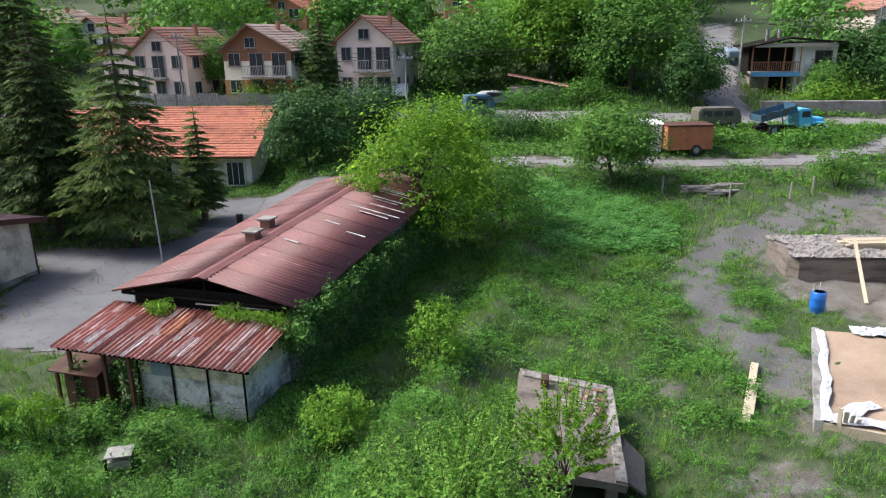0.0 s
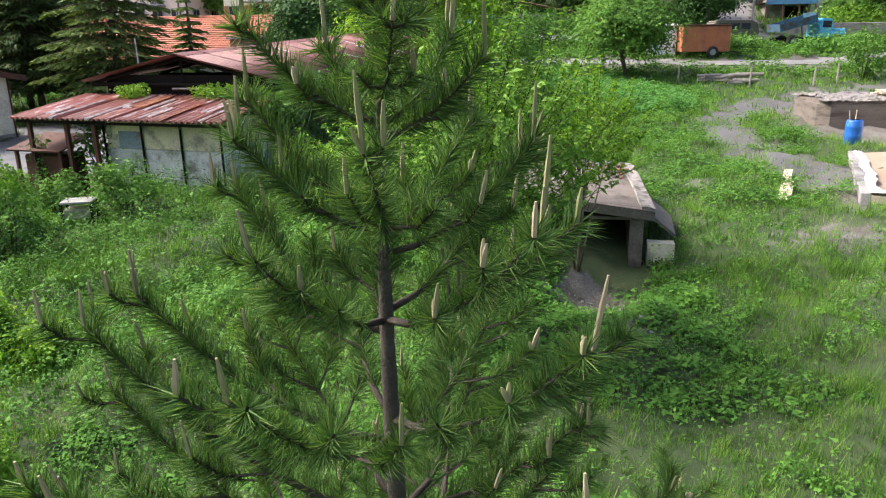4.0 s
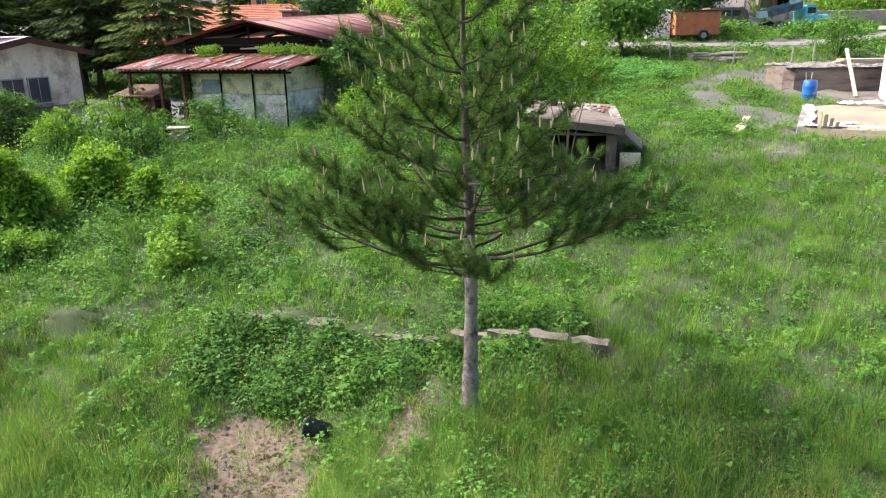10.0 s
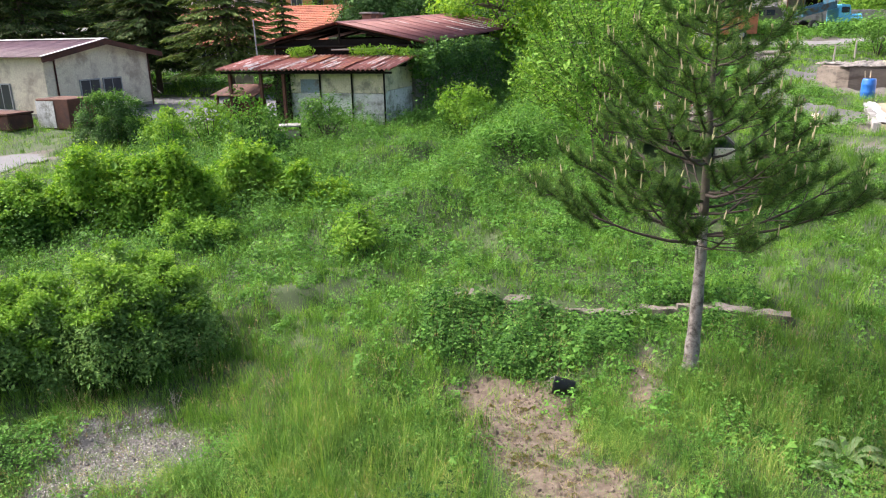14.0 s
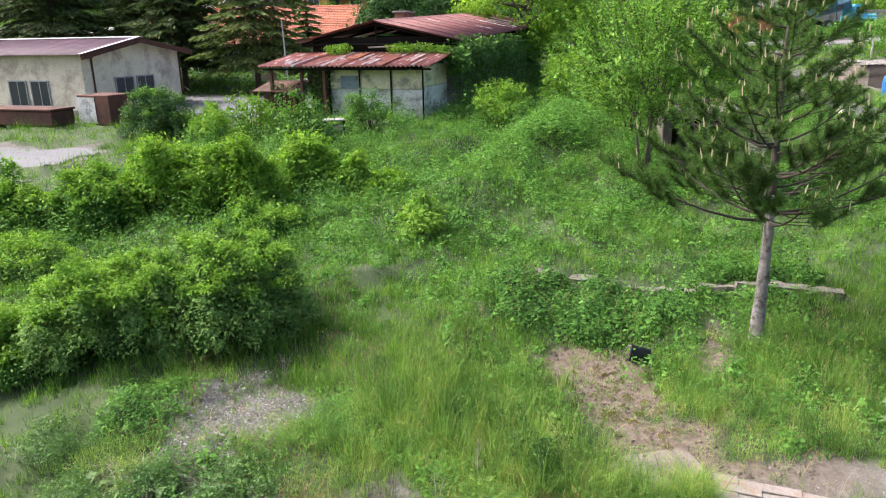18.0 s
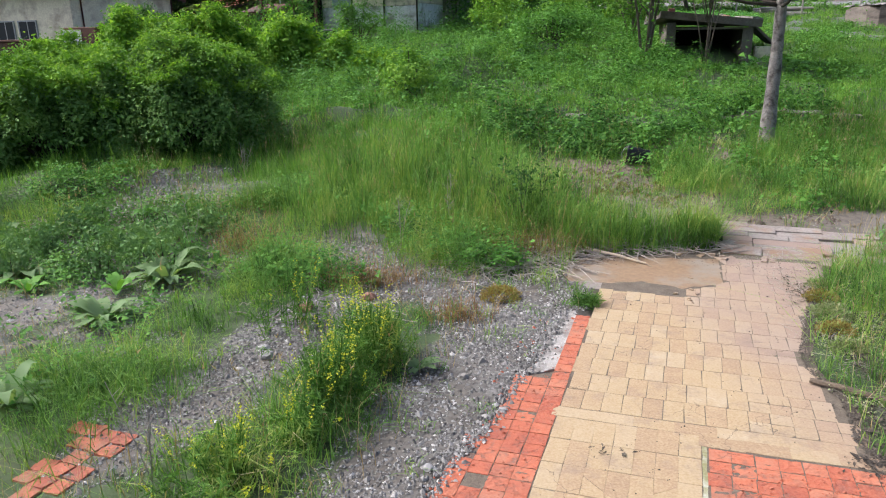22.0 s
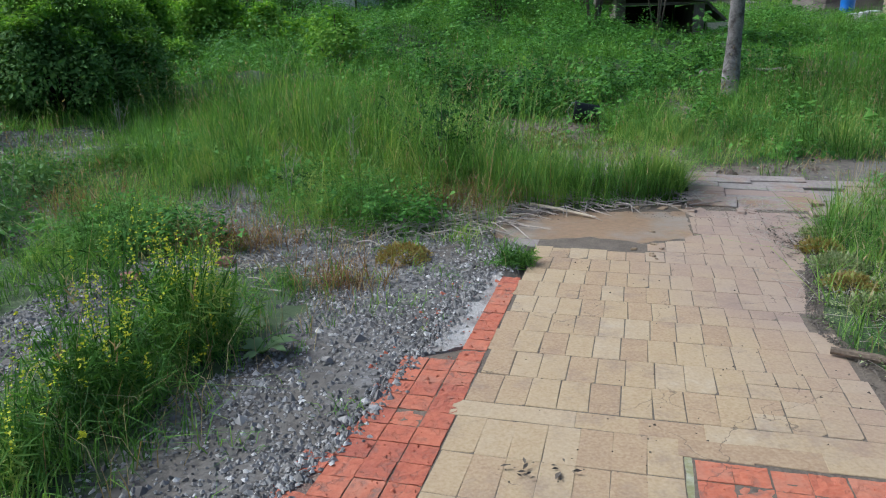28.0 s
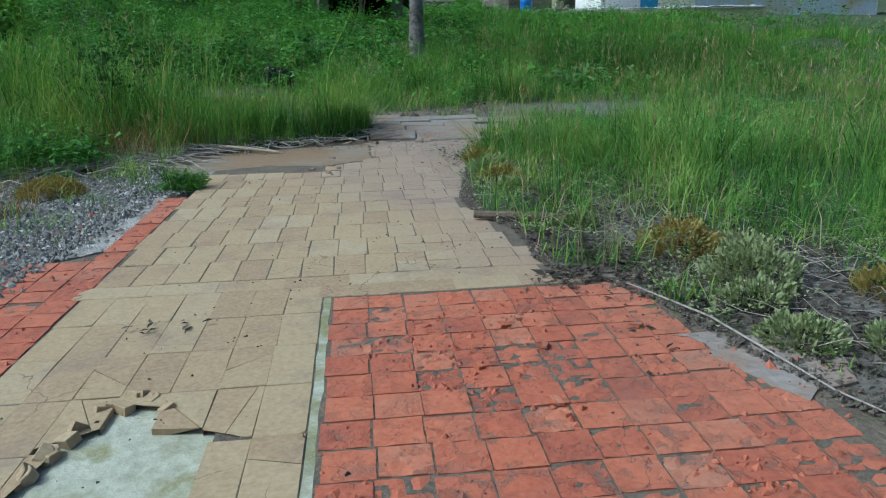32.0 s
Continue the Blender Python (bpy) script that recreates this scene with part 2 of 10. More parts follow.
M["spruce"] = leaf_mat("spruce_needles", [(0.0, (0.0355, 0.0709, 0.0189)), (0.6, (0.0685, 0.118, 0.0307)), (1.0, (0.141, 0.177, 0.0531))], 0.6, 0.25)
M["spruce_light"] = leaf_mat("olive_spruce_needles", [(0.0, (0.048, 0.088, 0.0224)), (0.55, (0.12, 0.184, 0.0448)), (0.9, (0.224, 0.28, 0.072)), (1.0, (0.272, 0.192, 0.096))], 0.6, 0.25, patch=0.5)
M["pine"] = leaf_mat("pine_needles", [(0.0, (0.033, 0.0812, 0.0224)), (0.55, (0.077, 0.162, 0.0392)), (1.0, (0.165, 0.261, 0.0616))], 0.45, 0.34)
M["candle"] = leaf_mat("pine_shoots", [(0.0, (0.234, 0.257, 0.11)), (0.5, (0.342, 0.323, 0.176)), (1.0, (0.45, 0.38, 0.253))], 0.6, 0.15)
M["wood_hill"] = leaf_mat("hill_leaves", [(0.0, (0.0349, 0.097, 0.0232)), (0.5, (0.107, 0.253, 0.0466)), (1.0, (0.253, 0.466, 0.0776))], 0.55, 0.3, patch=0.16)
M["ivy"] = leaf_mat("ivy_leaves", [(0.0, (0.0375, 0.1, 0.0225)), (0.5, (0.0688, 0.163, 0.0312)), (1.0, (0.138, 0.275, 0.05))], 0.4, 0.3)
M["bark"] = rough_surface("bark", (0.055, 0.042, 0.032), (0.16, 0.13, 0.10), 6, 0.95, 0.8, dist=0.03, stretch=(1, 1, 0.35))
M["pine_bark"] = rough_surface("pine_bark", (0.15, 0.132, 0.12), (0.42, 0.385, 0.36), 14, 0.95, 1.0, stain=(0.09, 0.075, 0.065), stain_scale=9, dist=0.02)
M["young_bark"] = rough_surface("young_pine_bark", (0.0504, 0.0418, 0.0319), (0.122, 0.103, 0.0798), 12, 0.9, 0.8, dist=0.015)
M["twig"] = rough_surface("twig_bark", (0.03, 0.023, 0.017), (0.075, 0.058, 0.045), 12, 0.9, 0.4)
M["concrete"] = rough_surface("concrete", (0.221, 0.212, 0.2), (0.357, 0.348, 0.327), 2.5, 0.92, 0.5, stain=(0.145, 0.14, 0.128), stain_scale=0.9)
M["old_concrete"] = rough_surface("old_concrete", (0.17, 0.155, 0.135), (0.33, 0.31, 0.28), 3.0, 0.95, 0.6, stain=(0.10, 0.095, 0.075), stain_scale=0.8)
M["plaster"] = rough_surface("cream_plaster", (0.632, 0.557, 0.415), (0.8, 0.755, 0.582), 1.6, 0.9, 0.25, stain=(0.428, 0.36, 0.27), stain_scale=0.75)
M["panel"] = rough_surface("panel_paint", (0.504, 0.454, 0.293), (0.666, 0.615, 0.443), 2.4, 0.9, 0.3, stain=(0.246, 0.231, 0.174), stain_scale=1.9, objrand=0.16, world=True)
M["panel_low"] = rough_surface("weathered_panel", (0.41, 0.432, 0.421), (0.626, 0.637, 0.605), 2.4, 0.9, 0.3, stain=(0.198, 0.198, 0.165), stain_scale=1.7, objrand=0.16, world=True)
# Near-black without sheen: interior shade put into the colour; also plain dark parts.
M["dark_in"] = plain("dark_parts_and_shade", (0.016, 0.014, 0.012), 0.95)
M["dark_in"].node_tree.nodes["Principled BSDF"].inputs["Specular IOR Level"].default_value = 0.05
M["white_wall"] = rough_surface("white_plaster", (0.749, 0.723, 0.674), (0.8, 0.8, 0.8), 1.5, 0.9, 0.2)
M["pink_wall"] = rough_surface("pink_plaster", (0.677, 0.547, 0.482), (0.8, 0.677, 0.612), 1.0, 0.9, 0.2)
M["cream_wall"] = rough_surface("cream_wall", (0.755, 0.692, 0.528), (0.8, 0.8, 0.654), 1.0, 0.9, 0.2)
M["brown_wood"] = rough_surface("brown_boards", (0.143, 0.065, 0.0286), (0.26, 0.124, 0.0585), 3, 0.7, 0.3, stretch=(6, 1, 1))
M["brick"] = rough_surface("bare_brick", (0.34, 0.15, 0.085), (0.46, 0.22, 0.13), 3, 0.9, 0.4)
M["old_brick"] = rough_surface("weathered_brick", (0.17, 0.085, 0.055), (0.29, 0.15, 0.10), 12, 0.9, 0.5)
M["glass"] = None
gm, gnt, gb = mat_new("window_glass")
gb.inputs["Base Color"].default_value = (0.035, 0.042, 0.05, 1)
gb.inputs["Roughness"].default_value = 0.08
M["glass"] = gm
M["white_paint"] = plain("white_paint", (0.777, 0.777, 0.756), 0.5, var=0.06)
M["grey_paint"] = plain("grey_paint", (0.30, 0.31, 0.31), 0.6, var=0.15)
M["rust"] = rough_surface("rust", (0.0595, 0.0224, 0.014), (0.119, 0.0455, 0.0252), 5, 0.85, 0.5, stain=(0.049, 0.021, 0.0154), stain_scale=1.2)
M["black"] = plain("black_rubber", (0.018, 0.018, 0.019), 0.75)
M["steel"] = plain("grey_steel", (0.34, 0.34, 0.34), 0.5, 0.5)
M["plank"] = rough_surface("raw_timber", (0.416, 0.336, 0.224), (0.56, 0.48, 0.352), 3, 0.8, 0.3, stretch=(1, 8, 8), objrand=0.12)
M["old_plank"] = rough_surface("grey_timber", (0.22, 0.19, 0.16), (0.38, 0.34, 0.29), 3, 0.9, 0.4, stretch=(1, 8, 8), objrand=0.15)

# ---- ground ----
YS = [-200, -1.2, 2.4, 5, 10, 18, 22, 30, 42, 47, 50, 56, 62, 75, 110, 150, 700]
ZS = [0, 0, 0.3, 0.5, 0.85, 1.25, 1.35, 1.75, 2.5, 3.2, 3.8, 4.3, 4.6, 7, 17, 30, 190]
YL = [-200, -1.2, 2.4, 5, 12, 20, 45, 52, 58, 64, 75, 110, 150, 700]
ZL = [0, 0, 0.25, 0.4, 0.75, 1.05, 1.2, 1.9, 3.4, 4.7, 7, 17, 30, 190]


def hump(x, y, cx, cy, rx, ry, ang=0.0):
    c, s = math.cos(ang), math.sin(ang)
    dx, dy = x - cx, y - cy
    return np.exp(-((dx * c + dy * s) / rx) ** 2 - ((dy * c - dx * s) / ry) ** 2)


def wob(x, y, f, seed=0.0):
    """Smooth cheap waviness between -1 and 1."""
    return (np.sin(x * f * 1.7 + 3.1 * np.sin(y * f * 0.8 + seed) + seed) + np.sin(y * f * 1.3 + 2.3 * np.sin(x * f * 1.1 + 2 * seed) + 1.7)) / 2


def ground(x, y):
    x, y = np.asarray(x, float), np.asarray(y, float)
    k = sstep(-12.5, -7.5, x)
    z = np.interp(y, YS, ZS) * k + np.interp(y, YL, ZL) * (1 - k)
    z = z + 0.5 * np.exp(-((y - 17.5) / 4.5) ** 2) * sstep(-10.5, -7.5, x) * (1 - sstep(-4.5, -1.5, x))
    z = z + 0.75 * hump(x, y, -0.6, 15.2, 2.0, 3.2)
    d = 0.93 * (x - np.interp(y, [7, 9.4, 15.6, 18.5, 23.8, 30.3, 51.5], [-6.0, -5.0, -2.6, -1.5, 0.3, 2.4, 7.4]))
    z = z + (0.42 * np.exp(-((d - 0.7) / 1.1) ** 2) - 0.42 * np.exp(-((d + 0.55) / 0.75) ** 2)) * sstep(8, 12, y) * (1 - sstep(42, 50, y))
    z = z - 0.6 * hump(x, y, 3.0, 13.4, 1.5, 1.5) + 0.25 * hump(x, y, -4.5, 9.5, 2.2, 1.6) - 0.19 * hump(x, y, -2.2, 1.85, 1.3, 1.0)
    z = z - 0.09 * paving_mask(x, y)
    soft = sstep(3.0, 8.0, np.hypot(x + 3.0, (y + 3.0))) * (1 - yard_mask(x, y)) * (1 - road_mask(x, y))
    z = z + soft * (0.15 * wob(x, y, 0.9) + 0.09 * wob(x, y, 2.3, 1.0))
    return z


def paving_mask(x, y):
    """1 well inside the tiled floor, so that the soil lies below its bed."""
    dx, dy = x + 2.97, y + 3.99
    a, b = (dx * 0.959 - dy * 0.284) / 0.996, (0.930 * dy + 0.367 * dx) / 0.996
    right = np.interp(b, [-2.6, -0.68, -0.35, -0.09, 0.0, 0.15, 0.22, 0.31, 0.67, 1.02, 1.22, 1.93, 3.0, 3.3], [1.06, 1.03, 0.93, 0.88, 0.83, 0.80, 0.68, 0.655, 0.665, 0.55, 0.54, 0.675, 0.96, 1.1])
    left = np.interp(b, [-2.6, -0.8, -0.2, 0.45, 0.6, 1.38, 1.45, 1.9, 2.05, 2.6, 2.9], [-1.15, -1.07, -0.97, -0.94, -0.9, -0.85, -0.72, -0.74, -0.98, -0.95, -0.3])
    d = np.minimum(np.minimum(a - left, right - a), np.minimum(b + 2.6, 3.15 - b))
    return sstep(-0.02, 0.12, d)


def seg_dist(x, y, pts):
    """Distance to a line through pts."""
    d = np.full(np.shape(x), 1e9)
    for (x0, y0), (x1, y1) in zip(pts, pts[1:]):
        vx, vy = x1 - x0, y1 - y0
        t = np.clip(((x - x0) * vx + (y - y0) * vy) / (vx * vx + vy * vy), 0, 1)
        d = np.minimum(d, np.hypot(x - x0 - t * vx, y - y0 - t * vy))
    return d


def in_poly(x, y, pts):
    r = np.zeros(np.shape(x), bool)
    for (x0, y0), (x1, y1) in zip(pts, pts[1:] + pts[:1]):
        c = ((y0 > y) != (y1 > y)) & (x < (x1 - x0) * (y - y0) / (y1 - y0 + 1e-12) + x0)
        r ^= c
    return r


YARD = [(-24, 35.5), (-20.8, 34.6), (-19.6, 29.3), (-18.4, 26.6), (-17.6, 25.2), (-15.8, 24.6), (-13.2, 24.2), (-11.7, 24.0), (-6.5, 41.5),
        (-5.0, 46.5), (-11.5, 48.6), (-17.5, 48.0), (-15.0, 45.0), (-14.6, 41.0), (-16.2, 38.0), (-23, 38.0)]
ROAD = [(-70, 68), (-40, 67.5), (-20, 66.4), (0, 65), (16, 63.4), (34, 60.6), (60, 56), (120, 46)]
LANE = [(4.0, 49.2), (10, 49.0), (17, 48.2), (24, 48.2), (30, 50.2), (35, 54), (40, 58)]
TRACK = [(34, 44), (26.3, 41.6), (21.4, 39.4), (14.6, 34.6), (11.9, 31.2), (10.7, 27.5), (10.6, 24.5), (11.5, 21.5)]
SIDE = [(25.6, 63), (27.0, 70), (30.5, 80), (35, 94)]


STRIP = [(-24, 13.2), (-16.6, 14.2), (-16.4, 17.0), (-17.8, 17.8), (-24, 18.4)]


def yard_mask(x, y):
    u, v = x + 0.35 * wob(x, y, 1.3, 4.0), y + 0.35 * wob(x, y, 1.1, 2.0)
    return (in_poly(u, v, YARD) | in_poly(u, v, STRIP)).astype(float)


def road_mask(x, y):
    return np.maximum((seg_dist(x, y, ROAD) < 1.9 + 0.25 * wob(x, y, 0.6)).astype(float), ((seg_dist(x, y, SIDE) < 1.9) | (seg_dist(x, y, LANE) < 0.95 + 0.2 * wob(x, y, 1.1, 3.0))).astype(float))


def bare(x, y):
    """How bare the ground is: 0 grown over, 1 dirt or gravel."""
    w = 0.25 * wob(x, y, 2.0, 0.5) + 0.2 * wob(x, y, 5.0, 1.5) + 0.2 * wob(x, y, 11.0, 2.5)
    b = np.zeros(np.shape(x))

    def put(v):
        nonlocal b
        b = np.maximum(b, np.clip(v, 0, 1))
    put(1.1 - seg_dist(x, y, TRACK) / 1.6 + 1.3 * w - 0.25 * np.exp(-(seg_dist(x, y, TRACK) / 0.35) ** 2))
    put((1.35 - seg_dist(x, y, LANE) / 1.1 + w))
    put(1.8 * hump(x, y, -6.95, 0.8, 1.0, 0.75, 0.3) - 0.25 + w)                    # gravel patch by the shrubs
    put(1.9 * hump(x, y, -2.45, 1.55, 0.85, 1.1, 0.2) - 0.35 + w)
    put(1.7 * hump(x, y, -2.05, 0.25, 0.85, 0.6, 0.1) - 0.35 + w)
    put(1.4 * hump(x, y, -3.0, 2.4, 0.6, 0.35, 0.25) - 0.35 + w)                   # mossy dirt
    put(1.2 * hump(x, y, -0.95, 1.9, 0.32, 1.6, -0.3) - 0.3 + 1.2 * w)
    put(1.5 * hump(x, y, -0.55, -0.4, 1.7, 0.42, -0.12) - 0.35 + 1.3 * w)                  # by the brick edge
    put(1.6 * hump(x, y, -3.95, -3.6, 0.55, 2.6, -0.30) - 0.25 + 0.6 * w)             # gravel beside the paving
    put(1.35 * hump(x, y, -5.35, -3.3, 0.35, 1.5, -0.35) - 0.3 + 0.6 * w)
    put(1.2 * hump(x, y, -4.9, -1.2, 0.7, 1.4, 0.5) - 0.35 + w)
    put(1.2 * hump(x, y, -4.1, -2.0, 0.45, 0.5) - 0.2 + 0.6 * w)
    put(1.4 * hump(x, y, -7.4, -2.6, 1.3, 0.8) - 0.35 + 1.3 * w)
    put(1.5 * hump(x, y, -5.45, -3.75, 0.5, 0.32) - 0.3 + 0.6 * w)                   # gravel between the tufts
    put(1.5 * hump(x, y, -5.2, -2.6, 0.3, 0.75, -0.25) - 0.3 + 0.6 * w)
    put(1.2 * hump(x, y, -7.0, -1.1, 1.4, 0.8) - 0.35 + 1.6 * w)                     # stony weeds
    put(1.2 * hump(x, y, -6.3, -1.5, 0.9, 0.6, 0.3) - 0.35 + 1.4 * w)
    put(1.5 * hump(x, y, -1.85, -4.3, 0.36, 1.4, -0.15) - 0.3 + w)                   # soil at the paving's edge
    put(1.2 * hump(x, y, 2.8, 13.4, 1.1, 0.9) - 0.25 + w)
    put(0.9 * hump(x, y, 2.8, 11.0, 0.7, 1.0) - 0.35 + w)                            # rubble before the bunker
    put(1.15 * hump(x, y, 10.9, 20.2, 1.5, 3.4, 0.1) - 0.3 + 1.4 * w)
    put(1.1 * hump(x, y, 8.7, 15.6, 2.2, 1.4, 0.3) - 0.45 + w)
    put(1.4 * hump(x, y, 17.5, 30, 4.5, 6.0) - 0.3 + w)
    put(0.8 * hump(x, y, 7.2, 20.0, 1.2, 3.0) - 0.4 + w)
    put(1.2 * hump(x, y, 24, 37, 6, 5, 0.3) - 0.4 + w)
    put(road_mask(x, y))
    put(yard_mask(x, y))
    return b


def build_ground():
    xs = np.concatenate([np.linspace(-420, -40, 30)[:-1], np.linspace(-40, -9, 36)[:-1], np.linspace(-9, 3, 84)[:-1], np.linspace(3, 26, 44)[:-1], np.linspace(26, 60, 24)[:-1], np.linspace(60, 420, 30)])
    ys = np.concatenate([np.linspace(-200, -9, 16)[:-1], np.linspace(-9, 6, 92)[:-1], np.linspace(6, 32, 64)[:-1], np.linspace(32, 70, 60)[:-1], np.linspace(70, 130, 40)[:-1], np.linspace(130, 700, 24)])
    X, Y = np.meshgrid(xs, ys)
    Z = ground(X, Y)
    co = np.stack([X, Y, Z], -1).reshape(-1, 3)
    nx, ny = len(xs), len(ys)
    i = (np.arange(ny - 1)[:, None] * nx + np.arange(nx - 1)[None]).ravel()
    me = mesh_np("ground", co, np.stack([i, i + 1, i + nx + 1, i + nx], 1), True)
    at = me.attributes.new("bare", "FLOAT", "POINT")
    at.data.foreach_set("value", bare(co[:, 0], co[:, 1]).astype(np.float32))
    tr_ = me.attributes.new("track", "FLOAT", "POINT")
    tr_.data.foreach_set("value", np.clip(1.6 - seg_dist(co[:, 0], co[:, 1], TRACK) / 1.3, 0, 1).astype(np.float32))
    lo_ = me.attributes.new("loam", "FLOAT", "POINT")
    lo_.data.foreach_set("value", np.clip(2.2 * hump(co[:, 0], co[:, 1], -2.2, 1.3, 1.5, 2.0), 0, 1).astype(np.float32))
    return me


def ground_mat():
    m, nt, b = mat_new("ground_soil")
    p = worldco(nt)
    at = nt.nodes.new("ShaderNodeAttribute")
    at.attribute_name = "bare"
    n1, n2, n3 = noise_tex(nt, p, 1.4, 6, 0.65), noise_tex(nt, p, 14, 5, 0.6), noise_tex(nt, p, 0.35, 4, 0.6)
    green = ramp(nt, n1, [(0.3, (0.03, 0.05, 0.0155)), (0.55, (0.047, 0.071, 0.023)), (0.75, (0.076, 0.082, 0.037))])
    vor = node(nt, "ShaderNodeTexVoronoi", Scale=55.0)
    nt.links.new(p, vor.inputs["Vector"])
    peb = ramp(nt, vor.outputs["Color"], [(0.15, (0.08, 0.0752, 0.0696)), (0.5, (0.144, 0.138, 0.128)), (0.85, (0.256, 0.248, 0.236))])
    soil = ramp(nt, n2, [(0.3, (0.05, 0.042, 0.033)), (0.7, (0.13, 0.113, 0.088))])
    grav = mixc(nt, ramp(nt, n1, [(0.46, (0.1, 0.1, 0.1)), (0.68, (1, 1, 1))]), soil, peb)
    grav = mixc(nt, ramp(nt, n3, [(0.4, (0, 0, 0)), (0.62, (0.4, 0.4, 0.4))]), grav, (0.15, 0.135, 0.115))
    tk = nt.nodes.new("ShaderNodeAttribute")
    tk.attribute_name = "track"
    wear = mixc(nt, 1.0, tk.outputs["Fac"], ramp(nt, n1, [(0.35, (0.35, 0.35, 0.35)), (0.6, (1, 1, 1))]), "MULTIPLY")
    grav = mixc(nt, wear, grav, ramp(nt, n2, [(0.3, (0.062, 0.062, 0.062)), (0.7, (0.14, 0.138, 0.135))]))
    lm = nt.nodes.new("ShaderNodeAttribute")
    lm.attribute_name = "loam"
    grav = mixc(nt, lm.outputs["Fac"], grav, ramp(nt, n2, [(0.3, (0.075, 0.056, 0.04)), (0.52, (0.13, 0.1, 0.072)), (0.72, (0.19, 0.153, 0.116))]))
    add = node(nt, "ShaderNodeMath")
    add.operation = "ADD"
    nt.links.new(at.outputs["Fac"], add.inputs[0])
    sub = node(nt, "ShaderNodeMapRange")
    sub.inputs[3].default_value, sub.inputs[4].default_value = -0.5, 0.5
    n12 = node(nt, "ShaderNodeMath")
    n12.operation = "MULTIPLY_ADD"
    nt.links.new(n1, n12.inputs[0])
    n12.inputs[1].default_value = 0.6
    half = node(nt, "ShaderNodeMath")
    half.operation = "MULTIPLY"
    nt.links.new(n2, half.inputs[0])
    half.inputs[1].default_value = 0.4
    nt.links.new(half.outputs[0], n12.inputs[2])
    nt.links.new(n12.outputs[0], sub.inputs[0])
    nt.links.new(sub.outputs[0], add.inputs[1])
    col = mixc(nt, ramp(nt, add.outputs[0], [(0.3, (0, 0, 0)), (0.55, (1, 1, 1))]), green, grav)
    nt.links.new(col, b.inputs["Base Color"])
    b.inputs["Roughness"].default_value = 0.95
    bump(nt, b, n2, 0.6, 0.02)
    return m


M["ground"] = ground_mat()
gr = part("ground", build_ground(), M["ground"])
tagged(gr, "overgrown sloping ground with bare gravel and dirt patches", "ground", kind="structure")


def asphalt_mat(name, c1, c2, dirt):
    m, nt, b = mat_new(name)
    p = worldco(nt)
    n1, n2, n3 = noise_tex(nt, p, 0.5, 6, 0.65), noise_tex(nt, p, 40, 3, 0.6), noise_tex(nt, p, 2.2, 6, 0.7)
    col = ramp(nt, n1, [(0.35, c1), (0.65, c2)])
    col = mixc(nt, 0.3, col, ramp(nt, n2, [(0.3, tuple(v * 0.6 for v in c1)), (0.7, tuple(v * 1.5 for v in c2))]))
    col = mixc(nt, ramp(nt, n3, [(0.55, (0, 0, 0)), (0.68, (0.8, 0.8, 0.8))]), col, dirt)
    vor = node(nt, "ShaderNodeTexVoronoi", Scale=0.45)
    vor.feature = "DISTANCE_TO_EDGE"
    dn = node(nt, "ShaderNodeTexNoise", Scale=0.9, Detail=4.0)
    nt.links.new(p, dn.inputs["Vector"])
    wv = node(nt, "ShaderNodeVectorMath")
    wv.operation = "MULTIPLY_ADD"
    nt.links.new(dn.outputs["Color"], wv.inputs[0])
    wv.inputs[1].default_value = (2.2, 2.2, 0)
    nt.links.new(p, wv.inputs[2])
    nt.links.new(wv.outputs[0], vor.inputs["Vector"])
    crack = ramp(nt, vor.outputs["Distance"], [(0.0, (0.7, 0.7, 0.7)), (0.018, (0, 0, 0))])
    col = mixc(nt, crack, col, (0.06, 0.055, 0.04))
    nt.links.new(col, b.inputs["Base Color"])
    b.inputs["Roughness"].default_value = 0.85
    bump(nt, b, n2, 0.3, 0.01)
    return m


M["asphalt"] = asphalt_mat("worn_asphalt", (0.097, 0.0978, 0.101), (0.148, 0.15, 0.154), (0.112, 0.108, 0.103))
M["road"] = asphalt_mat("road_asphalt", (0.158, 0.154, 0.15), (0.225, 0.217, 0.206), (0.247, 0.225, 0.188))


def draped(name, x0, x1, y0, y1, step, mask, lift, mat, label):
    """A sheet that follows the ground wherever mask holds."""
    xs, ys = np.arange(x0, x1, step), np.arange(y0, y1, step)
    X, Y = np.meshgrid(xs, ys)
    X = X + 0.2 * step * wob(X, Y, 7, 1)
    Y = Y + 0.2 * step * wob(X, Y, 6, 3)
    keep = mask(X, Y) > 0.5
    idx = -np.ones(X.shape, np.int32)
    idx[keep] = np.arange(keep.sum())
    q = np.stack([idx[:-1, :-1], idx[:-1, 1:], idx[1:, 1:], idx[1:, :-1]], -1).reshape(-1, 4)
    q = q[(q >= 0).all(1)]
    co = np.stack([X[keep], Y[keep], ground(X[keep], Y[keep]) + lift], 1)
    return tagged(part(name, mesh_np(name, co, q, True), mat), label, "road" if name != "pavement" else "pavement", kind="structure")


draped("pavement", -25, -4, 12, 50, 0.35, yard_mask, 0.03, M["asphalt"], "cracked grey asphalt yard beside the sheds")
draped("road", -75, 125, 44, 104, 0.6, road_mask, 0.04, M["road"], "pale grey asphalt village road")

# ---- plant builders ----
def rand_unit(n):
    v = rng.normal(size=(n, 3))
    return v / np.linalg.norm(v, axis=1)[:, None]


def norm(v):
    return v / (np.linalg.norm(v, axis=1)[:, None] + 1e-9)


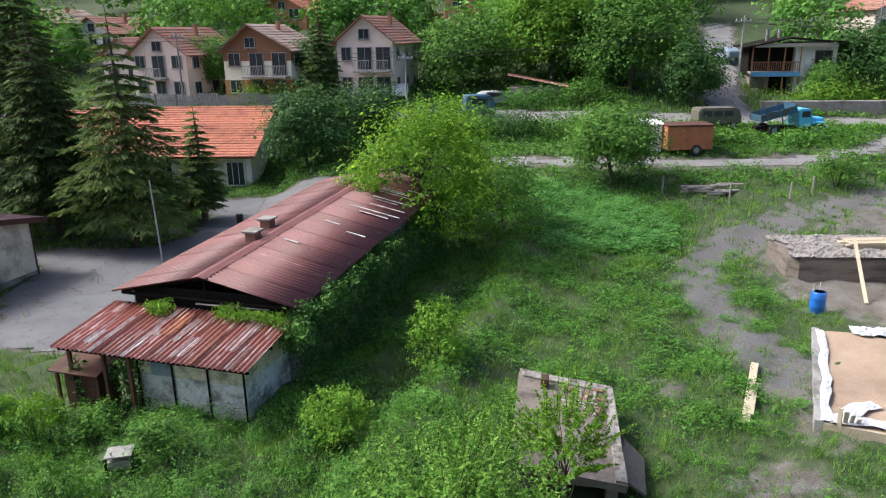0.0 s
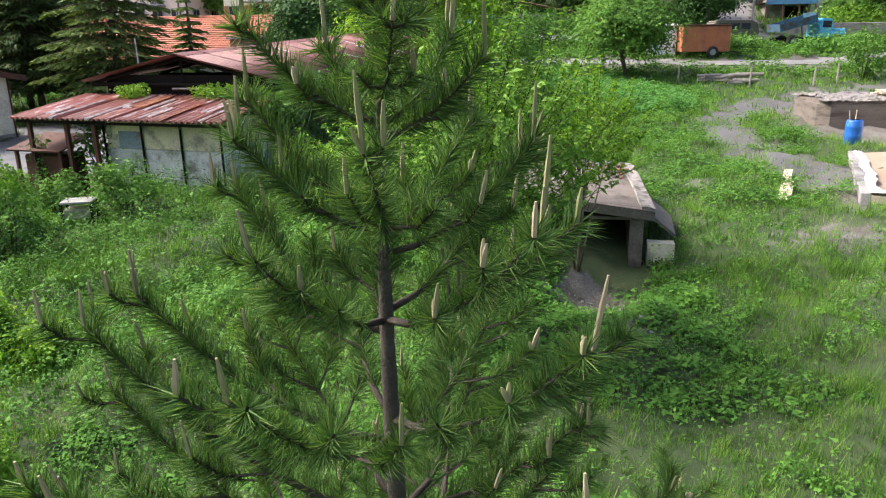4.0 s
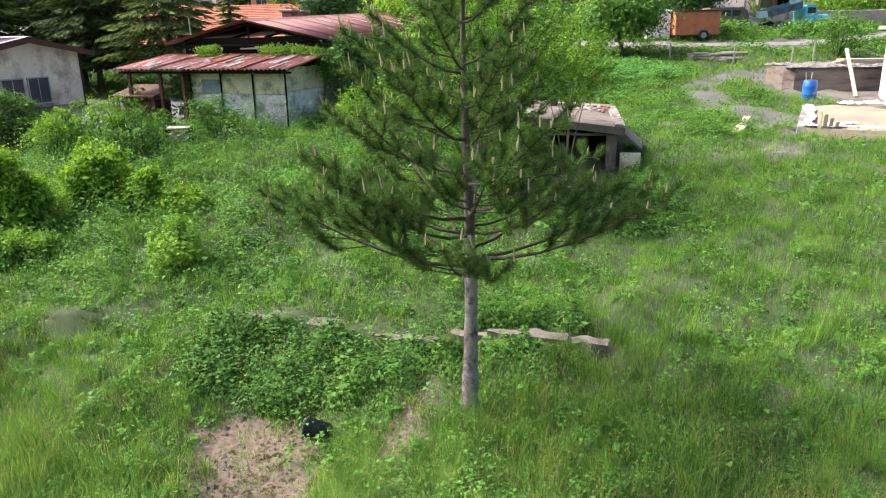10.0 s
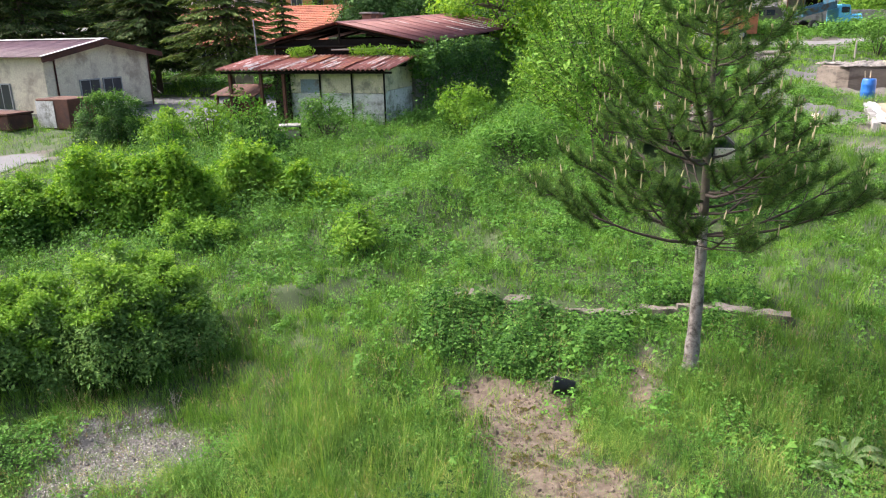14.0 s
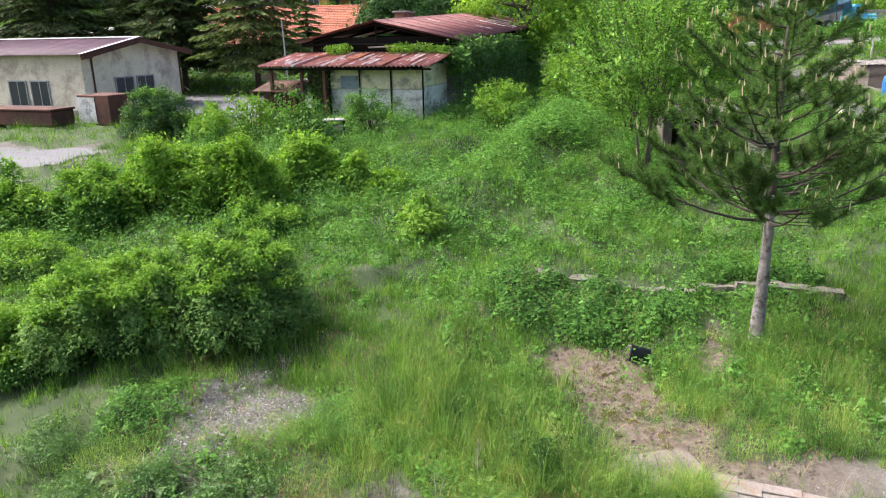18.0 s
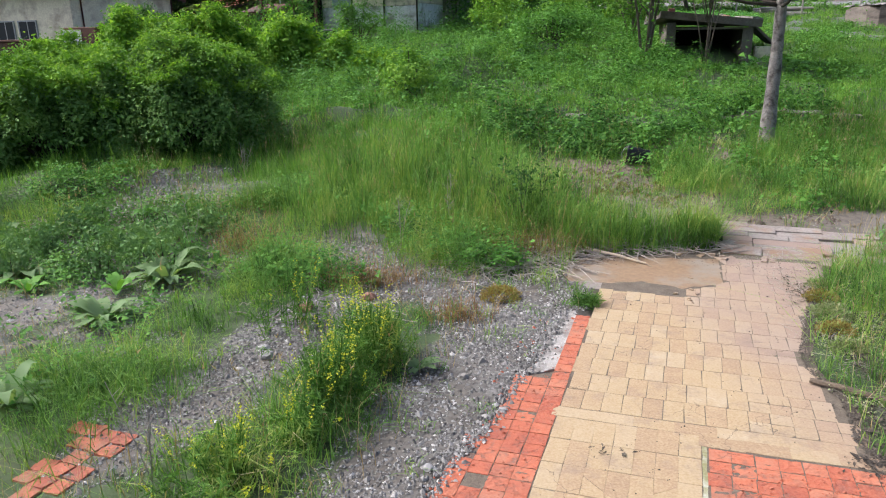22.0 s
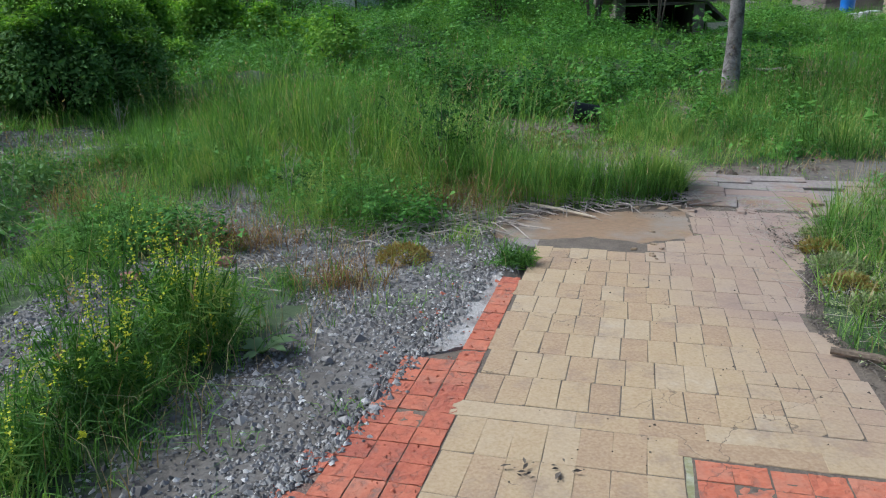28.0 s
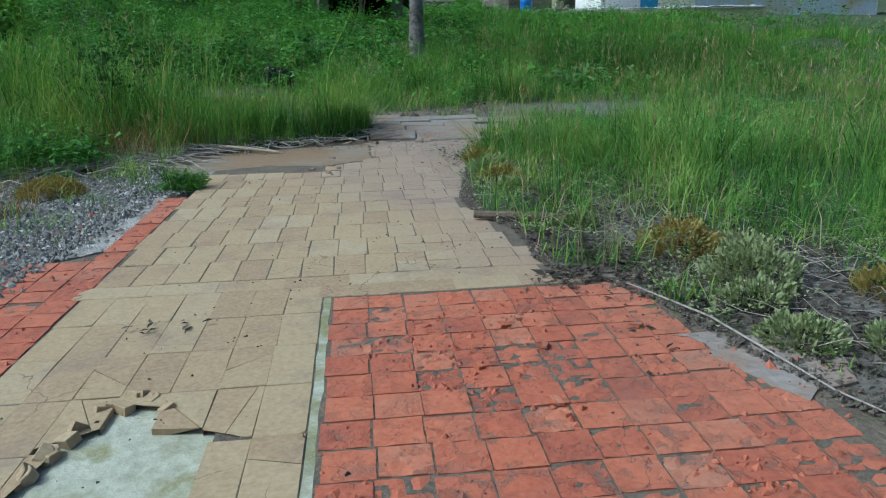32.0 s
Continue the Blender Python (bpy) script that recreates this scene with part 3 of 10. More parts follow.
def leaf_co(P, D, N, L, W):
    """Rhombic leaves from base points P along D, facing N."""
    S = norm(np.cross(D, N))
    L, W = np.asarray(L).reshape(-1, 1), np.asarray(W).reshape(-1, 1)
    fold = norm(np.cross(S, D)) * W * 0.18
    return np.stack([P, P + D * L * 0.45 + S * W / 2 + fold, P + D * L, P + D * L * 0.45 - S * W / 2 + fold], 1).reshape(-1, 3)


def leaflets(name, P, D, N, L, W):
    """Small three-cornered leaves, for low growth."""
    S = norm(np.cross(D, N)) * np.asarray(W).reshape(-1, 1) * 0.62
    tip = P + D * np.asarray(L).reshape(-1, 1)
    base = P + D * np.asarray(L).reshape(-1, 1) * 0.12
    co = np.stack([base - S, base + S, tip], 1).reshape(-1, 3)
    return mesh_np(name, co, np.arange(len(co)).reshape(-1, 3))


def far_leaves(name, P, D, N, L, W):
    """Leaves of distant crowns, one pointed face each."""
    S = norm(np.cross(D, N)) * np.asarray(W).reshape(-1, 1) * 0.7
    L = np.asarray(L).reshape(-1, 1)
    co = np.stack([P + S, P - S, P + D * L], 1).reshape(-1, 3)
    return mesh_np(name, co, np.arange(len(co)).reshape(-1, 3))


def leaf_mesh(name, P, D, N, L, W):
    co = leaf_co(P, D, N, L, W)
    return mesh_np(name, co, np.arange(len(co)).reshape(-1, 4))


def spray(P, size, out=None, var=0.35, aspect=0.55, up=0.5, wild=0.5):
    """Leaf arrays for points P: leaves face up and outward, in disorder."""
    n = len(P)
    N = rand_unit(n) * wild + np.array([0, 0, up])
    if out is not None:
        N = N + out * 0.5
    N = norm(N)
    D = norm(np.cross(N, rand_unit(n)))
    L = size * np.exp(rng.normal(0, var, n))
    return P - D * L[:, None] * 0.5, D, N, L, L * aspect


def crown_points(center, rad, clumps, per, clump_r, hollow=0.45, low=-0.75):
    """Points in clumps over an uneven ellipsoid, and their outward way."""
    c = rand_unit(clumps * 3)
    c = c[c[:, 2] > low][:clumps]
    r = hollow + (1 - hollow) * rng.random(len(c)) ** 0.6
    lump = 1 + 0.22 * np.sin(c[:, 0] * 5 + 1.3) * np.sin(c[:, 1] * 4 + 0.7) + 0.15 * np.sin(c[:, 2] * 6 + c[:, 0] * 3)
    C = c * (r * lump)[:, None] * np.array(rad)
    k = np.repeat(np.arange(len(c)), per)
    off = rng.normal(size=(len(k), 3)) * clump_r * np.exp(rng.normal(0, 0.25, len(c)))[k][:, None] * np.array([1, 1, 0.75])
    return C[k] + off + np.array(center), norm(c[k] * 0.8 + off * 0.6 / clump_r), C + np.array(center)


def trunk_and_limbs(t, points, r0, count, trunk_top, bark):
    """A tapered trunk under the thing t, and limbs that reach to some of the given points, each a part."""
    base, top = Vector((0, 0, 0)), Vector(trunk_top)
    mid = base.lerp(top, 0.5) + Vector((rng.normal() * 0.04, rng.normal() * 0.04, 0)) * (top - base).length
    part("trunk", tubed([base - Vector((0, 0, 0.2)), base + Vector((0, 0, 0.05)), mid, top], [r0 * 1.35, r0, r0 * 0.8, r0 * 0.5], 9), M[bark], t, smooth=True)
    for i in rng.permutation(len(points))[:count]:
        q = Vector(points[i])
        s = base.lerp(top, 0.45 + 0.55 * rng.random())
        m = s.lerp(q, 0.5) + Vector((0, 0, 0.12 * (q - s).length))
        part("limb", tubed([s, m, s.lerp(q, 0.9)], [r0 * 0.42, r0 * 0.25, r0 * 0.08], 6), M[bark], t, smooth=True)


def broad_tree(name, label, x, y, height, rad, mat, trunk_r=0.12, clear=0.25, clumps=90, per=60, leaf=0.14, clump_r=None, limbs=16, category="tree", group="", z=None, bark="bark", low=-0.75, hollow=0.45):
    """A broad-leaved tree: trunk with limbs, and a crown of small leaves in clumps."""
    z = float(ground(x, y)) if z is None else z
    per, leaf, make = (per, leaf, leaf_mesh) if y < 40 else (int(per * 3.0), leaf * 0.86, far_leaves)
    t = thing(name, pose(x, y, z), label, category, group)
    rz = height * (1 - clear) / 2
    rr = rad if isinstance(rad, tuple) else (rad, rad)
    P, O, C = crown_points((0, 0, height - rz), (rr[0], rr[1], rz), clumps, per, clump_r or 0.2 * max(rr), hollow, low)
    P[:, 2] = np.maximum(P[:, 2], 0.05)
    trunk_and_limbs(t, C, trunk_r, limbs, (rng.normal() * 0.1, rng.normal() * 0.1, height * (clear + (1 - clear) * 0.55)), bark)
    part("crown", make("crown", *spray(P, leaf, O)), mat, t)
    return t


def bush(name, label, x, y, rad, height, mat, clumps=60, per=70, leaf=0.07, stems=9, category="shrub", group="", clump_r=None, z=None, tips=None):
    """A shrub that leafs down to the ground: stems, a crown, and paler young shoots that rise out of it."""
    z = float(ground(x, y)) if z is None else z
    t = thing(name, pose(x, y, z), label, category, group)
    rr = rad if isinstance(rad, tuple) else (rad, rad)
    P, O, C = crown_points((0, 0, height * 0.42), (rr[0], rr[1], height * 0.52), clumps, per, clump_r or 0.17 * max(rr), 0.35, -0.6)
    P[:, 2] = np.maximum(P[:, 2], 0.02)
    bm = bmesh.new()
    for i in rng.permutation(len(C))[:stems]:
        q = C[i]
        a = Vector((q[0] * 0.15, q[1] * 0.15, -0.05))
        tube(bm, [a, a.lerp(Vector(q), 0.5) + Vector((0, 0, 0.1)), Vector(q)], [0.025, 0.018, 0.006], 5)
    part("stem", bm, M["twig"], t)
    part("crown", leaf_mesh("crown", *spray(P, leaf, O)), mat, t)
    if tips:
        n = int(clumps * 1.9)
        th, s = rng.random(n) * 2 * math.pi, np.sqrt(rng.random(n))
        base = np.stack([np.cos(th) * s * rr[0], np.sin(th) * s * rr[1], height * (0.42 + 0.5 * np.sqrt(np.maximum(0, 1 - s * s))) * (0.8 + 0.25 * rng.random(n))], 1)
        k = np.repeat(np.arange(n), 15)
        f = rng.random(len(k))
        lean = np.stack([base[:, 0] / rr[0], base[:, 1] / rr[1], np.ones(n) * 1.5], 1) * 0.16 * (0.6 + 0.8 * rng.random((n, 1)))
        Q = base[k] + lean[k] * f[:, None] * (height ** 0.5) + rng.normal(0, leaf * 0.55, (len(k), 3))
        part("young_leaves", leaf_mesh("young_leaves", *spray(Q, leaf * 1.05, None, 0.3, 0.55, 0.6)), M[tips], t)["kind"] = "stuff"
    return t


def plume_shrub(name, label, x, y, rad, height, mat, tips, plumes=14, per=700, leaf=0.06, category="shrub", young=0.60, stem=1.0):
    """A shrub of upright leafy plumes: dark leaves low and inside as shade, pale ones, young or painted as sunlit,
    towards each plume's top.
    """
    t = thing(name, pose(x, y, float(ground(x, y))), label, category)
    th, s = np.arange(plumes) * 2.4, np.sqrt((np.arange(plumes) + 0.5) / plumes)
    cx, cy = np.cos(th) * s * rad[0] * 0.85, np.sin(th) * s * rad[1] * 0.85
    H = height * (1.05 - 0.34 * s ** 2) * np.exp(rng.normal(0, 0.22, plumes))
    R = 0.40 * (rad[0] * rad[1]) ** 0.5 * np.exp(rng.normal(0, 0.18, plumes)) * (14 / plumes) ** 0.5
    bm = bmesh.new()
    lo, hi = [], []
    for i in range(plumes):
        top = np.array([cx[i] * 1.12, cy[i] * 1.12, H[i]])
        tube(bm, [(cx[i] * 0.3, cy[i] * 0.3, -0.05), (cx[i] * 0.8, cy[i] * 0.8, H[i] * 0.45), tuple(top * 0.78)], [0.022 * stem, 0.014 * stem, 0.004 * stem], 5)
        # short side shoots, each with its own tuft of leaves
        m = max(10, int(per / 24))
        f = 0.05 + 0.95 * rng.random(m) ** 0.85
        a = rng.random(m) * 2 * math.pi
        w = R[i] * np.sin(np.clip(f * 0.70 + 0.27, 0, 1) * math.pi) ** 0.7 * (0.65 + 0.5 * rng.random(m))
        o = np.stack([np.cos(a), np.sin(a), 0 * a], 1)
        C = np.stack([cx[i] * (0.75 + 0.4 * f), cy[i] * (0.75 + 0.4 * f), H[i] * f], 1) + o * w[:, None]
        k = np.repeat(np.arange(m), 24)
        P = C[k] + rng.normal(0, 0.04 + leaf * 0.75, (len(k), 3)) * [1, 1, 0.8]
        up = norm(o * 0.8 + np.array([0, 0, 0.55]))[k]
        P[:, 2] = np.maximum(P[:, 2], 0.03)
        # Upper side shoots take the pale tips colour, partly standing in for sunlit tops.
        tip = (f + rng.normal(0, 0.13, m) > young)[k]
        lo.append((P[~tip], up[~tip])), hi.append((P[tip], up[tip]))
    part("stem", bm, M["twig"], t)
    for nm, g, mt in (("crown", lo, mat), ("young_leaves", hi, M[tips])):
        P, O = np.concatenate([q[0] for q in g]), np.concatenate([q[1] for q in g])
        N = norm(rand_unit(len(P)) * 0.5 + O)
        D = norm(np.cross(N, rand_unit(len(P))) + [0, 0, -0.25])
        L = leaf * 1.15 * np.exp(rng.normal(0, 0.3, len(P)))
        part(nm, leaf_mesh(nm, P, D, N, L, L * 0.55), mt, t)["kind"] = "stuff"
    return t


def leafy_shrub(name, label, x, y, rad, top, mat, tips, lumps=16, leaf=0.05, per=1300, young=0.55, group="thicket of shrubs"):
    """A dense shrub of leafy lumps heaped to the ground, with dark gaps between them and young shoots on top; leaves
    that face up have sunlight put into their colour.
    """
    z0 = float(ground(x, y))
    height = top - z0
    t = thing(name, pose(x, y, z0), label, "shrub", group)
    th, s = np.arange(lumps) * 2.4 + rng.random(), np.sqrt((np.arange(lumps) + 0.5) / lumps)
    r0 = 0.72 * (rad[0] * rad[1] / lumps) ** 0.5
    bm = bmesh.new()
    lo, hi = [], []
    for i in range(lumps):
        px, py = np.cos(th[i]) * s[i] * rad[0] * 0.88, np.sin(th[i]) * s[i] * rad[1] * 0.88
        hh = height * (1.0 - 0.42 * s[i] ** 2) * math.exp(rng.normal() * 0.15)
        zz, level = hh, 0
        while zz > 0.12 and level < 4:
            R = r0 * math.exp(rng.normal() * 0.2) * (1.0 + 0.08 * level)
            c = np.array([px * (1 + 0.07 * level), py * (1 + 0.07 * level), max(zz - R, 0.3 * R)])
            n = int(per * (R / r0) ** 2 * (1.0 if level == 0 else 0.7))
            # twigs that fan out of the lump, each with its own tuft
            m = max(8, n // 16)
            u = rand_unit(m)
            u[:, 2] = np.where(u[:, 2] < -0.35, -u[:, 2], u[:, 2])
            q = u * R * np.array([1.0, 1.0, 1.05]) * (0.55 + 0.55 * rng.random(m) ** 0.6)[:, None]
            k = np.repeat(np.arange(m), 16)
            f = rng.random(len(k)) ** 0.7
            P = c + q[k] * (0.70 + 0.45 * f)[:, None] + rng.normal(0, leaf * 1.25, (len(k), 3))
            O = norm(u[k] + rand_unit(len(k)) * 0.35 + [0, 0, 0.25])
            ok = P[:, 2] > 0.02
            # Leaves facing up on top lumps go pale: sunlit tops put into colour.
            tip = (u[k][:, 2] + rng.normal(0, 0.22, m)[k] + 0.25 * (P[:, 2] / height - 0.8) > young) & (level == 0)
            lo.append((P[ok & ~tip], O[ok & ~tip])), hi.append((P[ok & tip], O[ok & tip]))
            if level == 0:
                # leafy shoots that rise above the lump
                m = 14
                a = rand_unit(m) * [0.8, 0.8, 0.25] + [0, 0, 0.7]
                k = np.repeat(np.arange(m), max(14, per // 26))
                f = rng.random(len(k))
                P = c + a[k] * R * (0.7 + 1.1 * f * rng.uniform(0.3, 1.0, m)[k])[:, None] + rng.normal(0, leaf * 0.55, (len(k), 3))
                hi.append((P, norm(rand_unit(len(k)) * 0.7 + [0, 0, 0.8])))
            zz -= R * 1.2
            level += 1
        tube(bm, [(px * 0.3, py * 0.3, -0.05), (px * 0.75, py * 0.75, hh * 0.45), (px, py, hh * 0.78)], [0.022, 0.014, 0.004], 5)
    part("stem", bm, M["twig"], t)
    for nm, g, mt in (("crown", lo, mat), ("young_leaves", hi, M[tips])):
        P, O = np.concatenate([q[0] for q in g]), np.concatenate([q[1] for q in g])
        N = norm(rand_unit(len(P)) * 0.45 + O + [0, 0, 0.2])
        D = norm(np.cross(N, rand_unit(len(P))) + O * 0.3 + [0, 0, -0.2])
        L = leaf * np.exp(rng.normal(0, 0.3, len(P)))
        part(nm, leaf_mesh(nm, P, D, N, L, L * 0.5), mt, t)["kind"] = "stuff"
    return t


def spruce(name, label, x, y, height, rad, needles="spruce", levels=26, group="", droop_k=0.12):
    """A dark conifer: whorls of drooping boughs, denser inside."""
    z = float(ground(x, y))
    t = thing(name, pose(x, y, z), label, "tree", group)
    bm = tubed([(0, 0, -0.2), (0, 0, height * 0.3), (0.05, 0.03, height * 0.7), (0, 0, height * 0.99)], [0.2, 0.16, 0.09, 0.015], 9)
    P, D, N, L, W = [], [], [], [], []
    for lv in range(levels):
        f = lv / (levels - 1)
        zz = height * (0.17 + 0.82 * f)
        rl = rad * (1 - f) ** 0.85 * (1.0 if f > 0.08 else 0.8) + 0.12
        nb = max(5, int(10 * (1 - f) + 5))
        for b in range(nb):
            if rng.random() < 0.12:
                continue
            az = 2 * math.pi * (b + rng.random() * 0.8) / nb + lv * 0.7
            reach = rl * (0.62 + 0.5 * rng.random())
            h = Vector((math.cos(az), math.sin(az), 0))
            droop = reach * (droop_k + 0.16 * rng.random())
            tip = h * reach + Vector((0, 0, zz - droop))
            if reach > 0.6:
                tube(bm, [(0, 0, zz), tuple(h * reach * 0.55 + Vector((0, 0, zz - droop * 0.4))), tuple(tip)], [0.03, 0.02, 0.006], 4, False)
            n = int(26 + 46 * reach)
            s = 0.18 + 0.82 * rng.random(n) ** 0.7
            side = np.array([-h.y, h.x, 0])
            lat = rng.normal(0, 1, n) * 0.30 * reach * (1.15 - s) + rng.normal(0, 0.05, n)
            base = np.outer(s, np.array(h) * reach) + np.outer(lat, side) + np.array([0, 0, zz]) - np.outer(s ** 1.4 * droop + np.abs(lat) * 0.35, [0, 0, 1])
            dr = norm(np.array(h)[None] * (0.8 + 0.3 * rng.random((n, 1))) + np.outer(np.sign(lat) * (0.4 + 0.5 * rng.random(n)), side) + np.outer(-0.25 - 0.5 * rng.random(n), [0, 0, 1]))
            P.append(base), D.append(dr), N.append(norm(rand_unit(n) * 0.6 + np.array([0, 0, 0.8])))
            l = 0.25 * np.exp(rng.normal(0, 0.3, n)) * (0.55 + 0.45 * min(1, reach))
            L.append(l), W.append(l * 0.30)
    part("trunk", bm, M["bark"], t, smooth=True)
    part("crown", far_leaves("crown", *(np.concatenate(v) for v in (P, D, N, L, W))), M[needles], t)
    return t


def blades(P, H, W, lean, seg=2):
    """Grass blades at P with heights H: seg 2 bends, seg 1 is one straight sliver."""
    n = len(P)
    az = rng.random(n) * 2 * math.pi
    d = np.stack([np.cos(az), np.sin(az), 0 * az], 1)
    s = np.stack([-np.sin(az + 0.6 * rng.normal(size=n)), np.cos(az), 0 * az], 1)
    bend = (lean * (0.2 + 1.6 * rng.random(n) ** 1.3))[:, None]
    d = d + 0.45 * np.stack([wob(P[:, 0], P[:, 1], 11.0, 1.0), wob(P[:, 0], P[:, 1], 9.0, 4.0), 0 * az], 1)
    H, W = H[:, None], np.broadcast_to(np.asarray(W, float), (n,))[:, None]
    up = np.array([0, 0, 1.0])
    if seg == 1:
        co = np.stack([P - s * W / 2, P + s * W / 2, P + up * H + d * H * bend], 1).reshape(-1, 3)
        return co, np.arange(3 * n).reshape(-1, 3)
    m = P + up * H * 0.55 + d * H * bend * 0.3
    tip = P + up * H * np.clip(1.02 - 0.35 * bend, 0.45, 1) + d * H * bend
    co = np.stack([P - s * W / 2, P + s * W / 2, m - s * W * 0.38, m + s * W * 0.38, tip], 1).reshape(-1, 3)
    k = 5 * np.arange(n)[:, None]
    return co, np.concatenate([k + [0, 1, 2], k + [1, 3, 2], k + [2, 3, 4]], 1).reshape(-1, 3)


def shoot_tree(name, label, x, y, height, rad, mat, shoots, per, leaf, trunk_r=0.05, clear=0.22, category="tree"):
    """A small fruit tree whose crown is made of upright leafy shoots."""
    t = thing(name, pose(x, y, float(ground(x, y))), label, category)
    rz = height * (1 - clear) / 2
    c = rand_unit(shoots)
    r = 0.25 + 0.7 * rng.random(shoots) ** 0.6
    B = c * r[:, None] * [rad, rad, rz * 0.85] + [0, 0, height - rz * 1.15]
    D = norm(c * [0.7, 0.7, 0.3] + rand_unit(shoots) * 0.35 + [0, 0, 0.75])
    L = height * 0.17 * np.exp(rng.normal(0, 0.3, shoots))
    trunk_and_limbs(t, B, trunk_r, 26, (0.05, 0.05, height * 0.5), "bark")
    for k in range(3):
        a = k * 2.1 + 0.5
        stem = tubed([(0.05 * math.cos(a), 0.05 * math.sin(a), 0), (0.25 * math.cos(a), 0.25 * math.sin(a), height * 0.25), (0.6 * math.cos(a), 0.6 * math.sin(a), height * 0.55)], [trunk_r * 0.8, trunk_r * 0.6, trunk_r * 0.25], 6)
        part("stem", stem, M["bark"], t, smooth=True)
    tw = bmesh.new()
    for i in range(shoots):
        tube(tw, [tuple(B[i]), tuple(B[i] + D[i] * L[i])], [0.008, 0.003], 3, False)
    part("twig", tw, M["twig"], t)["kind"] = "stuff"
    k = np.repeat(np.arange(shoots), per)
    f = rng.random(len(k))
    P = B[k] + D[k] * (L[k] * f)[:, None] + rand_unit(len(k)) * ((0.10 * (1.15 - f)) * height / 5)[:, None]
    part("crown", leaf_mesh("crown", *spray(P, leaf, D[k], 0.35, 0.5, 0.4)), mat, t)
    return t

# ---- buildings ----
def corrugated(w, l, pitch=0.15, amp=0.025, thick=0.0):
    """A wavy sheet: waves run along y, w wide in x and l long in y."""
    n = max(4, int(round(w / pitch * 6)))
    xs = np.linspace(0, w, n + 1)
    zs = amp * np.cos(xs / pitch * 2 * math.pi)
    co = np.concatenate([np.stack([xs, 0 * xs, zs], 1), np.stack([xs, 0 * xs + l, zs], 1)])
    i = np.arange(n)
    f = np.stack([i, i + 1, i + n + 2, i + n + 1], 1)
    lo = co + np.array([0, 0, -0.006])
    k = len(co)
    f2 = f[:, ::-1] + k
    e = np.stack([i, i + k, i + 1 + k, i + 1], 1)
    e2 = np.stack([i + n + 1, i + n + 2, i + n + 2 + k, i + n + 1 + k], 1)
    return mesh_np("roof_sheet", np.concatenate([co, lo]), np.concatenate([f, f2, e, e2]), True)


def roof_mat(name, c1, c2, streak, amount):
    """Painted sheet metal, rusting in streaks that run down the slope."""
    m, nt, b = mat_new(name)
    v, vs = texco(nt, "Object"), texco(nt, "Object", (5, 0.5, 1))
    oi = nt.nodes.new("ShaderNodeObjectInfo")
    off = node(nt, "ShaderNodeVectorMath")
    off.operation = "MULTIPLY_ADD"
    cmb = nt.nodes.new("ShaderNodeCombineXYZ")
    for k in range(3):
        nt.links.new(oi.outputs["Random"], cmb.inputs[k])
    off.inputs[1].default_value = (31, 17, 11)
    nt.links.new(cmb.outputs[0], off.inputs[0])
    nt.links.new(vs, off.inputs[2])
    n1 = noise_tex(nt, off.outputs[0], 1.3, 6, 0.7)
    n2 = noise_tex(nt, v, 9, 5, 0.65)
    col = ramp(nt, n2, [(0.3, c1), (0.7, c2)])
    col = mixc(nt, ramp(nt, n1, [(amount, (0, 0, 0)), (amount + 0.1, (1, 1, 1))]), col, streak)
    hs = node(nt, "ShaderNodeHueSaturation")
    mr = node(nt, "ShaderNodeMapRange")
    mr.inputs[3].default_value, mr.inputs[4].default_value = 0.8, 1.2
    nt.links.new(oi.outputs["Random"], mr.inputs[0])
    nt.links.new(mr.outputs[0], hs.inputs["Value"])
    nt.links.new(col, hs.inputs["Color"])
    nt.links.new(hs.outputs[0], b.inputs["Base Color"])
    b.inputs["Roughness"].default_value = 0.62
    bump(nt, b, n2, 0.15, 0.01)
    return m


M["roof_red"] = roof_mat("red_sheet_roof", (0.111, 0.0365, 0.034), (0.17, 0.0595, 0.051), (0.306, 0.187, 0.162), 0.615)
M["roof_rust"] = roof_mat("rusted_sheet_roof", (0.198, 0.066, 0.0528), (0.343, 0.119, 0.0858), (0.66, 0.554, 0.515), 0.535)
M["roof_purple"] = roof_mat("purple_sheet_roof", (0.080, 0.040, 0.055), (0.135, 0.070, 0.090), (0.357, 0.34, 0.34), 0.66)
M["clay"] = rough_surface("clay_roof_tiles", (0.38, 0.125, 0.065), (0.50, 0.195, 0.115), 2.5, 0.85, 0.4, stain=(0.30, 0.10, 0.06), stain_scale=0.6, objrand=0.12)
M["clay_dark"] = rough_surface("old_clay_roof_tiles", (0.24, 0.10, 0.07), (0.36, 0.16, 0.11), 2.5, 0.85, 0.4, stain=(0.30, 0.20, 0.15), stain_scale=0.5, objrand=0.12)
M["clay_grey"] = rough_surface("grey_roof_tiles", (0.28, 0.21, 0.17), (0.40, 0.31, 0.25), 2.5, 0.9, 0.4, stain=(0.22, 0.13, 0.09), stain_scale=0.5, objrand=0.12)


def plane_m(o, xd, yd):
    xd, yd = Vector(xd).normalized(), Vector(yd).normalized()
    zd = xd.cross(yd).normalized()
    yd = zd.cross(xd)
    return Matrix.Translation(o) @ Matrix((xd, yd, zd)).transposed().to_4x4()


